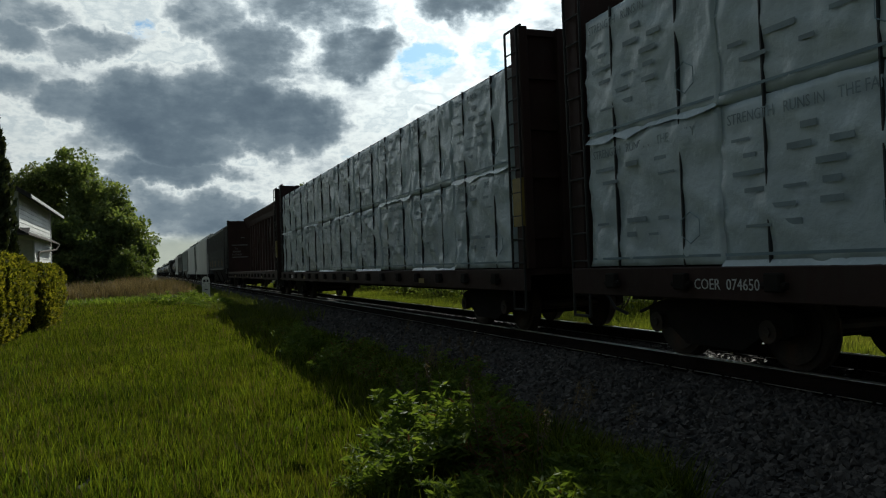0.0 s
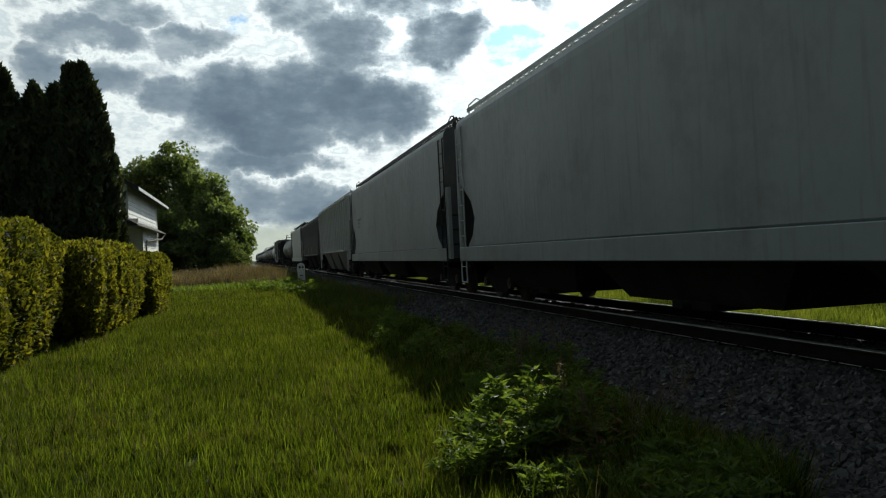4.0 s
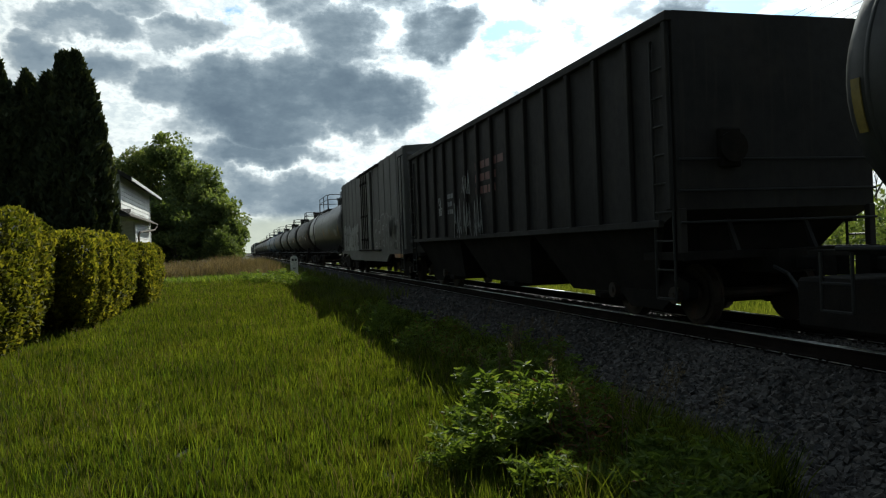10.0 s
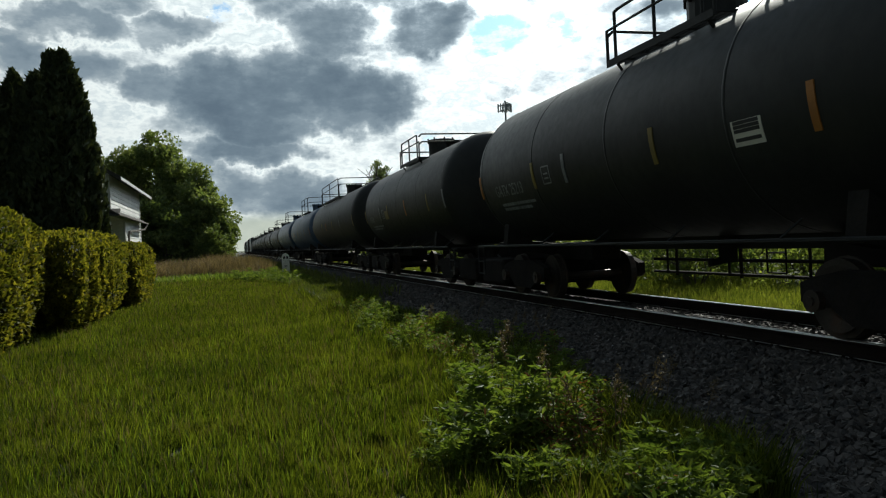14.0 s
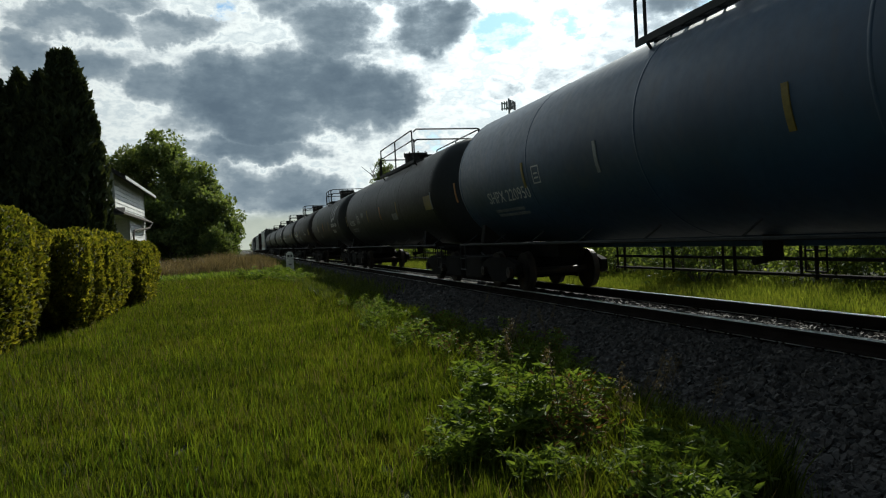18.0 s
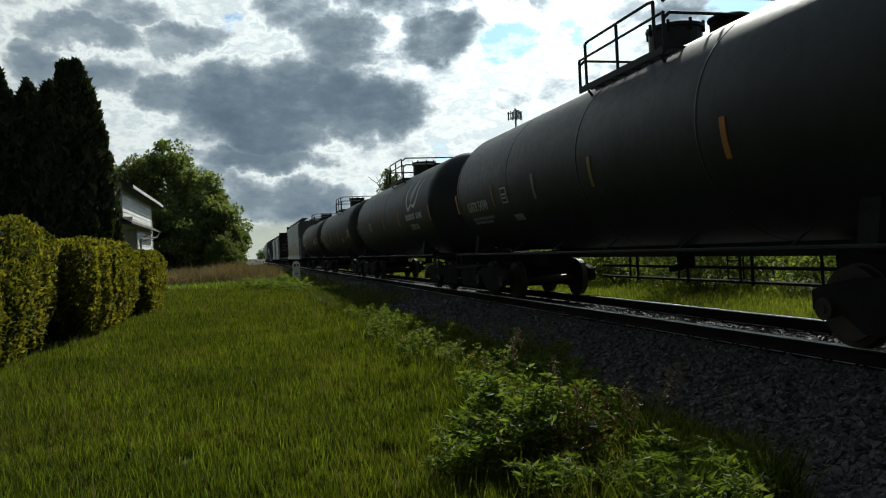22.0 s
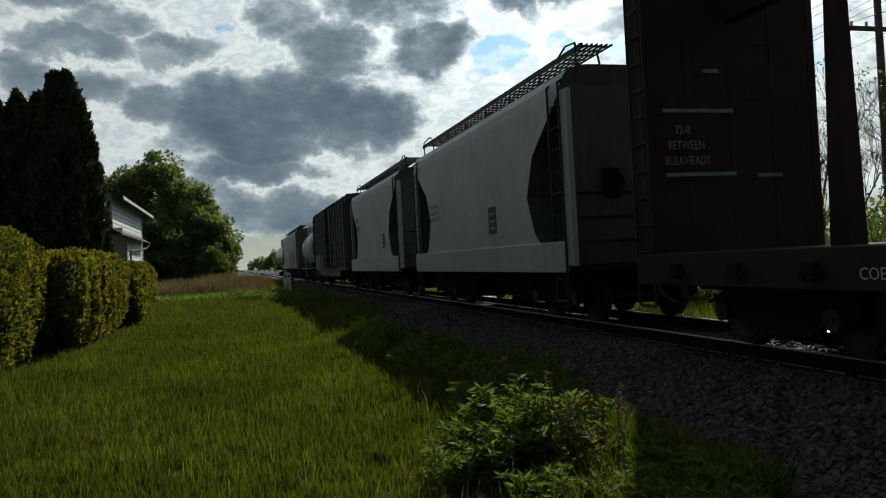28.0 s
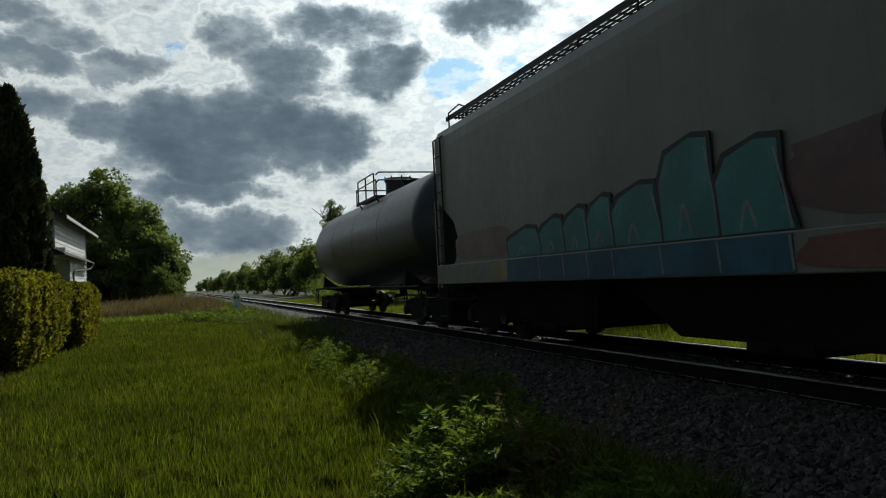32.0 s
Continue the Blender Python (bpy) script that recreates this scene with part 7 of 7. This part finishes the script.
def leafy_tree(name, label, h, r, seed, mat="leaf", n=6500, leaf=0.3, low=0.28, gaps=0.5, group="leafy trees", bark="bark"):
    """A broad tree: trunk, limbs and a crown of leaf clumps with gaps."""
    rng, rnd = np.random.RandomState(seed), random.Random(seed)
    tree = tagged(new(name), label, "tree", group)
    bm = bmesh.new()
    tips = []
    trunk_h = h * low
    rod(bm, (0, 0, -0.1), (0, 0, trunk_h), h * 0.022, 8, h * 0.016)
    for k in range(5):
        a = k * 1.257 + rnd.uniform(-0.4, 0.4)
        d = Vector((math.cos(a) * 0.55 * r / (h * 0.35), math.sin(a) * 0.55 * r / (h * 0.35), 1)).normalized()
        grow(bm, Vector((0, 0, trunk_h * rnd.uniform(0.8, 1))), d, h * 0.24, h * 0.011, 2, rnd, tips, 0.45, 3)
    part("trunk", bm, bark, tree)
    cl = 64
    cen, rad = [], []
    for k in range(cl):
        v = Vector((rnd.gauss(0, 1), rnd.gauss(0, 1), rnd.gauss(0, 1))).normalized() * rnd.uniform(0.45, 1.0)
        zc = (low + 1) / 2 * h
        hz = (1 - low) / 2 * h
        f = 1.0 - 0.35 * max(0, v.z)
        cen.append((v.x * r * f, v.y * r * f, zc + v.z * hz * 0.92 + rnd.uniform(-0.2, 0.2)))
        rad.append(r * rnd.uniform(0.2, 0.4))
    cen, rad = np.array(cen), np.array(rad)
    pick = rng.randint(0, cl, n)
    v = rng.normal(size=(n, 3))
    v /= np.linalg.norm(v, axis=1)[:, None]
    pts = cen[pick] + v * (rad[pick] * rng.uniform(0, 1, n) ** gaps)[:, None] * np.array([1.1, 1.1, 0.8])
    part("crown", leaf_mesh("crown", pts, leaf, mat, rng, 0.62), None, tree)
    return tree


def bare_tree(h, seed):
    """A slim tree with fine leafless branches and a few young leaves."""
    rng, rnd = np.random.RandomState(seed), random.Random(seed)
    tree = tagged(new("bare_tree"), "slim tree with bare fine branches and few young leaves", "tree", "half-bare trees beyond the track")
    bm = bmesh.new()
    tips = []
    grow(bm, Vector((0, 0, -0.1)), Vector((rnd.uniform(-0.05, 0.05), rnd.uniform(-0.05, 0.05), 1)).normalized(), h * 0.36, h * 0.011, 0, rnd, [], 0)
    top = Vector((0, 0, h * 0.35))
    for k in range(4):
        a = rnd.uniform(0, 6.283)
        grow(bm, Vector((0, 0, h * rnd.uniform(0.2, 0.36))), Vector((math.cos(a) * 0.5, math.sin(a) * 0.5, 1)).normalized(), h * 0.25, h * 0.006, 4, rnd, tips, 0.35, 3 if k < 3 else 2)
    part("trunk", bm, "bark", tree)
    t = np.array([(p.x, p.y, p.z) for p in tips])
    t = t[rng.uniform(0, 1, len(t)) < 0.8]
    t = np.concatenate([t + rng.normal(0, 0.2, t.shape)])
    part("young_foliage", leaf_mesh("young_foliage", t, 0.13, "leaf", rng, 0.6), None, tree)
    return tree


def shrub(h, r, seed, mat, label):
    rng, rnd = np.random.RandomState(seed), random.Random(seed)
    ob = tagged(new("wild_shrub"), label, "shrub", "wild shrubs beyond the track")
    bm = bmesh.new()
    tips = []
    for k in range(7):
        a = rnd.uniform(0, 6.283)
        grow(bm, Vector((0.1 * math.cos(a), 0.1 * math.sin(a), 0)), Vector((math.cos(a) * 0.7, math.sin(a) * 0.7, 1)).normalized(), h * 0.42, 0.03, 2, rnd, tips, 0.5, 2)
    part("stalk", bm, "bark", ob)
    n = 2400
    cen = np.array([(p.x, p.y, p.z) for p in tips])
    pts = cen[rng.randint(0, len(cen), n)] + rng.normal(0, 0.33, (n, 3)) * np.array([r, r, h * 0.6])
    pts[:, 2] = np.clip(pts[:, 2], 0.05, None)
    part("foliage", leaf_mesh("foliage", pts, 0.15, mat, rng, 0.6), None, ob)
    return ob


def build_plants():
    lawn()
    for x0, x1, y0, y1, top, sd in ((-6.3, -3.62, 8.8, 18.1, 2.2, 1), (-5.6, -3.05, 17.7, 25.9, 1.84, 2), (-4.6, -2.75, 25.4, 30.4, 1.66, 4)):
        hedge(x0, x1, y0, y1, top, sd)
    for x, y, h, r, sd in ((-5.42, 29.0, 8.75, 0.98, 1), (-6.25, 29.6, 8.1, 0.85, 2), (-7.05, 29.8, 8.35, 0.8, 3), (-8.0, 29.2, 8.7, 1.0, 4), (-8.75, 28.8, 9.9, 1.05, 5), (-6.3, 31.2, 7.6, 1.2, 6), (-5.0, 30.2, 5.2, 0.75, 7)):
        cedar(x, y, h, r, sd)
    main = "leafy green weed clump with pointed leaves beside the stones"
    clumps = [(1.98, 5.75, 0.51, 0.74, 2800, 0.105, 0.03), (2.42, 5.6, 0.34, 0.62, 1500, 0.09, 0.4), (1.6, 5.4, 0.34, 0.5, 800, 0.085, 0.0), (2.35, 5.0, 0.34, 0.36, 800, 0.08, 0.5),
              (2.85, 4.75, 0.36, 0.42, 1000, 0.10, 0.0), (2.45, 4.45, 0.34, 0.38, 900, 0.09, 0.0), (3.15, 4.9, 0.28, 0.36, 600, 0.085, 0.1), (1.9, 4.75, 0.32, 0.36, 600, 0.08, 0.0),
              (3.0, 5.35, 0.32, 0.36, 700, 0.085, 0.1), (2.85, 4.4, 0.34, 0.44, 1100, 0.095, 0.0), (2.6, 4.05, 0.3, 0.4, 800, 0.09, 0.0), (2.75, 4.15, 0.32, 0.42, 900, 0.09, 0.0), (2.75, 5.75, 0.28, 0.56, 700, 0.07, 0.75),
              (2.45, 3.8, 0.3, 0.36, 700, 0.095, 0.0), (2.3, 4.0, 0.3, 0.32, 600, 0.085, 0.1), (2.2, 6.5, 0.4, 0.45, 700, 0.075, 0.0), (2.7, 6.6, 0.4, 0.42, 700, 0.07, 0.1)]
    strip = random.Random(77)
    for k in range(34):  # ragged strip of weeds along the stones
        y = 6.6 + 12.5 * (k / 33) ** 1.25
        clumps.append((edge_x(y) - strip.uniform(-0.15, 1.15), y + strip.uniform(-0.3, 0.3), strip.uniform(0.28, 0.5), strip.uniform(0.34, 0.5) + 0.14 * min(1, max(0, y - 7) / 3), strip.randint(350, 700), strip.uniform(0.06, 0.085), strip.choice((0.0, 0.0, 0.1, 0.3))))
    for k, (x, y, r, h, n, leaf, red) in enumerate(clumps):
        weed(x, y, r, h, n, leaf, 40 + k, main if r > 0.5 and y < 6 else "small green weed at the edge of the stones", red)
    for k, (x, y) in enumerate(((2.2, 38), (1.2, 40), (2.6, 41), (0.6, 42.5), (2.0, 43.5), (2.7, 36))):
        weed(x, y, 0.95, 0.7, 900, 0.16, 180 + k, "low spreading green weeds near the marker post")
    rnd = random.Random(12)
    for k in range(26):
        y = rnd.uniform(4.6, 13)
        seed_stalk(edge_x(y) - rnd.uniform(-0.35, 0.9), y, rnd.uniform(0.5, 0.85), 100 + k)
    # trees behind the house
    far = "broad green tree behind the house"
    for x, y, h, r, mat, n, sd in ((-7.2, 88, 15.4, 4.2, "leaf", 15000, 1), (-10.8, 90, 14.6, 3.9, "leaf_pale", 9000, 7), (-4.3, 85, 12.2, 3.4, "leaf", 13000, 2), (-2.1, 82, 9.4, 2.7, "leaf", 10000, 3), (-12.5, 80, 9, 4.0, "leaf_dark", 6000, 5),
                                   (-6.5, 80, 7.5, 3.4, "leaf_dark", 9000, 6), (-1.0, 80, 5.6, 1.7, "leaf_dark", 5000, 8)):
        t = leafy_tree("leafy_tree", far, h, r, 200 + sd, mat, n, 0.38, 0.05 if h < 12.5 else 0.16, 0.4, "trees behind the house")
        t.location = (x, y, GRASS_Z)
    t = leafy_tree("round_bush", "round dark green bush at the wood's edge", 4.6, 1.9, 211, "leaf_dark", 4200, 0.22, 0.04, 0.5, "trees behind the house")
    t.location = (-1.75, 77, GRASS_Z)
    # wood beyond the track
    kinds = [leafy_tree("wood_tree", "green tree in the wood beyond the track", h, r, 220 + k, m, 6500, 0.42, 0.02, 0.4, "wood beyond the track")
             for k, (h, r, m) in enumerate(((9.0, 3.6, "leaf"), (10.5, 3.8, "leaf_dark"), (8.0, 3.6, "leaf"), (6.5, 3.4, "leaf_dark")))]
    spots = [(19.5, 96, 0), (23.0, 104, 1), (18.6, 112, 2), (21.6, 118, 0), (18.2, 128, 3), (20.8, 136, 1), (18.6, 148, 0), (22.0, 158, 2), (19.0, 170, 1), (20.5, 184, 0), (18.8, 200, 3), (21.0, 216, 2), (18.5, 232, 0),
             (20.0, 252, 1), (18.0, 276, 2), (18.5, 304, 0), (17.5, 340, 1), (17.0, 380, 2), (16.5, 430, 0), (25.5, 98, 0), (26.5, 112, 2), (26.0, 128, 1), (30.0, 100, 2), (16.0, 520, 1), (14.0, 620, 0)]
    for k, (x, y, v) in enumerate(spots):
        m = Matrix.Translation((x, y, GRASS_Z)) @ Matrix.Rotation(k * 2.1, 4, "Z")
        if k < 4 and v == k:
            kinds[v].matrix_basis = m
            kinds[v]["placed"] = 1
        else:
            copy_thing(kinds[v], m)
    for v, kd in enumerate(kinds):
        if kd.location.length < 1:
            kd.matrix_basis = Matrix.Translation((27 + v, 140 + 9 * v, GRASS_Z))
    t = leafy_tree("tall_tree", "tall slender tree standing above the wood", 14.2, 2.0, 240, "leaf", 3000, 0.36, 0.5, 0.5, "wood beyond the track")
    t.location = (21.6, 111, GRASS_Z)
    # half-bare trees and shrubs along the far verge
    bare = [bare_tree(6.6 + 0.6 * k, 300 + k) for k in range(4)]
    for k in range(40):
        x, y = 17.5 + rnd.uniform(0, 13), 8 + k * 2.0 + rnd.uniform(-1, 1)
        m = Matrix.Translation((x, y, GRASS_Z)) @ Matrix.Rotation(rnd.uniform(0, 6.28), 4, "Z")
        if k < 4:
            bare[k].matrix_basis = m
        else:
            copy_thing(bare[k % 4], m)
    sh = [shrub(1.55 + 0.4 * k, 1.05 + 0.22 * k, 320 + k, m, lb) for k, (m, lb) in enumerate((("leaf_sun", "yellow-green wild shrub in the sun"), ("leaf", "green wild shrub with upright stems"), ("leaf_dark", "dense dark green wild shrub"),
                                                                                     ("leaf", "tall green thicket shrub")))]
    for k in range(102):
        y = 2.5 + (k // 3) * 2.3 + rnd.uniform(-0.8, 0.8)
        x = (13.6, 17.0, 21.4)[k % 3] + rnd.uniform(-0.9, 1.8)
        m = Matrix.Translation((x, y, GRASS_Z)) @ Matrix.Rotation(rnd.uniform(0, 6.28), 4, "Z")
        if k < 4:
            sh[k].matrix_basis = m
        else:
            copy_thing(sh[(k * 7 + k // 3) % 4], m)


build_plants()

# ---- house, marker, tower, wires ----
def build_house():
    house = empty("house", "two-storey white clapboard house with a dark shingle roof", "house")
    x1, x0, y0, y1, g, ev = -4.95, -13.5, 35.6, 46.6, GRASS_Z, 4.82
    low, cut = 3.0, 40.0  # the ground floor stands back under the upper one
    bm = bmesh.new()
    box(bm, x0 + 0.02, x1 - 0.02, y0 + 0.02, y1 - 0.02, low, ev)
    ridge = (x0 + x1) / 2
    prism(bm, [(x0 + 0.02, ev), (x1 - 0.02, ev), (ridge, ev + 2.6)], "y", y0 + 0.02, y1 - 0.02)
    part("wall_core", bm, "siding", house)
    bm = bmesh.new()
    box(bm, x0 + 0.02, x1 - 0.02, cut + 0.02, y1 - 0.02, g, low)
    part("wall_core", bm, "siding", house)
    # clapboards on the side and the front of both floors
    for key, ya, za, zb in (("upper", y0, low, ev), ("lower", cut, g + 0.2, low)):
        def board_side(bm):
            prism(bm, [(-0.022, 0.0), (0.022, 0.0), (0.0, 0.195), (-0.022, 0.195)], "y", ya, y1)

        def board_front(bm):
            prism(bm, [(0.022, 0.0), (-0.022, 0.0), (0.0, 0.195), (0.022, 0.195)], "x", x0, x1)
        ms, mf = cached("clapboard_side_" + key, board_side, "siding"), cached("clapboard_front_" + key, board_front, "siding")
        for k in range(int((zb - za) / 0.19)):
            part("clapboard", ms, None, house, at=(x1, 0, za + k * 0.19))
            part("clapboard", mf, None, house, at=(0, ya, za + k * 0.19))
        for y in (ya, y1):
            bm = bmesh.new()
            box(bm, x1 - 0.06, x1 + 0.04, y - 0.07, y + 0.07, za, zb)
            part("corner_board", bm, "trim", house)
    bm = bmesh.new()
    box(bm, x1 - 3.0, x1 - 1.6, cut - 0.05, cut + 0.03, g + 0.2, g + 2.3, 0.01)
    part("door", bm, "trim", house, "plain pale side door")
    for x in (x1 - 0.1, x1 - 2.4, x1 - 4.8):
        bm = bmesh.new()
        box(bm, x - 0.06, x + 0.06, y0 + 0.08, y0 + 0.2, g, low)
        part("porch_post", bm, "trim", house)
    # roof slopes with overhang, fascia, courses of shingles
    for s in (-1, 1):
        bm = bmesh.new()
        ex = x1 + 0.55 if s > 0 else x0 - 0.55
        drop = 0.55 * 2.6 / ((x1 - x0) / 2)
        prism(bm, [(ex, ev - drop), (ridge, ev + 2.62), (ridge, ev + 2.78), (ex, ev - drop + 0.16)], "y", y0 - 0.5, y1 + 1.3)
        rf = part("roof", bm, "shingle", house)
        for k in range(22):
            bm = bmesh.new()
            f0, f1 = k / 22, (k + 1.15) / 22
            pa, pb = (ex + (ridge - ex) * f0, ev - drop + 0.16 + (2.62 + drop) * f0), (ex + (ridge - ex) * f1, ev - drop + 0.165 + (2.62 + drop) * f1)
            prism(bm, [pa, (pa[0], pa[1] + 0.03), (pb[0], pb[1] + 0.006), pb], "y", y0 - 0.52, y1 + 1.32)
            part("shingle_course", bm, "shingle", rf)
        bm = bmesh.new()
        box(bm, ex - 0.03, ex + 0.03, y0 - 0.5, y1 + 1.3, ev - drop + 0.02, ev - drop + 0.15)
        part("gutter_board", bm, "trim", house, "pale eaves board")
    # narrow pent roof between the floors, with a downpipe
    bm = bmesh.new()
    prism(bm, [(x1, 3.22), (x1 + 0.42, 3.0), (x1 + 0.42, 3.06), (x1, 3.32)], "y", y0 - 0.6, y1)
    part("pent_roof", bm, "shingle", house, "narrow sagging roof between the floors")
    bm = bmesh.new()
    prism(bm, [(y0, 3.22), (y0 - 0.6, 2.98), (y0 - 0.6, 3.04), (y0, 3.32)], "x", x0, x1 + 0.42)
    part("pent_roof", bm, "shingle", house)
    bm = bmesh.new()
    box(bm, x1 + 0.42, x1 + 0.46, y0 - 0.6, y1, 2.99, 3.05)
    part("gutter", bm, "bark", house)
    bm = bmesh.new()
    rods(bm, [(x1 + 0.4, y1 - 0.1, 2.95), (x1 + 0.3, y1 - 0.6, 2.7), (x1 + 0.12, cut + 0.9, 2.45), (x1 + 0.1, cut + 0.6, 2.2), (x1 + 0.1, cut + 0.6, g)], 0.05, 8)
    part("downpipe", bm, "bark", house, "dark bent downpipe")


def build_marker():
    post = empty("marker_post", "white concrete marker post with a rounded top and dark figures", "marker post")
    post.location = (3.0, 45.5, GRASS_Z)
    bm = bmesh.new()
    w = 0.21
    out = [(-w, -0.3), (w, -0.3), (w, 1.25)] + [(w * math.cos(a), 1.25 + w * math.sin(a)) for a in [k * math.pi / 10 for k in range(1, 10)]] + [(-w, 1.25)]
    prism(bm, out, "y", -0.08, 0.08)
    part("post", bm, "concrete", post)
    for x, z, ww, h in ((-0.08, 1.14, 0.06, 0.14), (0.09, 1.14, 0.05, 0.14), (0.0, 0.7, 0.08, 0.05)):
        bm = bmesh.new()
        box(bm, x - ww, x + ww, -0.086, -0.08, z, z + h)
        part("figure", bm, "paint_black", post)


def build_tower():
    tower = empty("phone_mast", "slim distant phone mast with a ring of panel antennas", "mast")
    tower.location = (90.0, 240.0, GRASS_Z)
    bm = bmesh.new()
    rod(bm, (0, 0, 0), (0, 0, 47.3), 0.55, 10, 0.3)
    part("pole", bm, "steel", tower)
    bm = bmesh.new()
    for k in range(3):
        a, b = math.radians(120 * k + 20), math.radians(120 * k + 140)
        for z in (44.0, 45.8):
            rod(bm, (2.8 * math.cos(a), 2.8 * math.sin(a), z), (2.8 * math.cos(b), 2.8 * math.sin(b), z), 0.09, 6)
            rod(bm, (0, 0, z), (2.8 * math.cos(a), 2.8 * math.sin(a), z), 0.09, 6)
    part("platform", bm, "steel", tower)
    for k in range(3):
        a, b = math.radians(120 * k + 20), math.radians(120 * k + 140)
        for q in (0.08, 0.36, 0.64, 0.92):
            x, y = 2.8 * (math.cos(a) + (math.cos(b) - math.cos(a)) * q), 2.8 * (math.sin(a) + (math.sin(b) - math.sin(a)) * q)
            bm = bmesh.new()
            box(bm, x - 0.18, x + 0.18, y - 0.14, y + 0.14, 43.6, 46.4, 0.03)
            part("antenna", bm, "steel", tower)


def build_wires():
    for y in (-24, 20.5, 65, 109.5):
        pole = empty("utility_pole", "weathered wooden utility pole with crossarms", "utility pole", "poles beyond the track")
        pole.location = (21.0, y, GRASS_Z)
        bm = bmesh.new()
        rod(bm, (0, 0, -0.2), (0, 0, 10.2), 0.16, 10, 0.11)
        part("pole", bm, "pole_wood", pole)
        for z in (9.7, 8.6):
            bm = bmesh.new()
            box(bm, -1.2, 1.2, -0.06, 0.06, z - 0.07, z + 0.07, 0.01)
            arm = part("crossarm", bm, "pole_wood", pole)
            for x in (-1.1, -0.5, 0.5, 1.1):
                bm = bmesh.new()
                rod(bm, (x, 0, z + 0.07), (x, 0, z + 0.22), 0.045, 8)
                part("insulator", bm, "paint_white", arm)
    for x, z in ((19.9, 9.9), (20.5, 9.9), (21.5, 9.9), (22.1, 9.9), (19.9, 8.8), (22.1, 8.8), (21.0, 7.4)):
        pts = []
        for a, b in ((-24, 20.5), (20.5, 65), (65, 109.5)):
            for k in range(8):
                f = k / 8
                pts.append((x, a + (b - a) * f, z + GRASS_Z - 0.9 * 4 * f * (1 - f)))
        pts.append((x, 109.5, z + GRASS_Z))
        cu = bpy.data.curves.new("power_line", "CURVE")
        cu.dimensions, cu.bevel_depth, cu.bevel_resolution = "3D", 0.011, 0
        sp = cu.splines.new("POLY")
        sp.points.add(len(pts) - 1)
        for p, q in zip(sp.points, pts):
            p.co = (*q, 1)
        cu.materials.append(M["wire"])
        tagged(new("power_line", cu), "thin dark overhead power line", "wire", "overhead lines")


build_house()
build_marker()
build_tower()
build_wires()


motions()
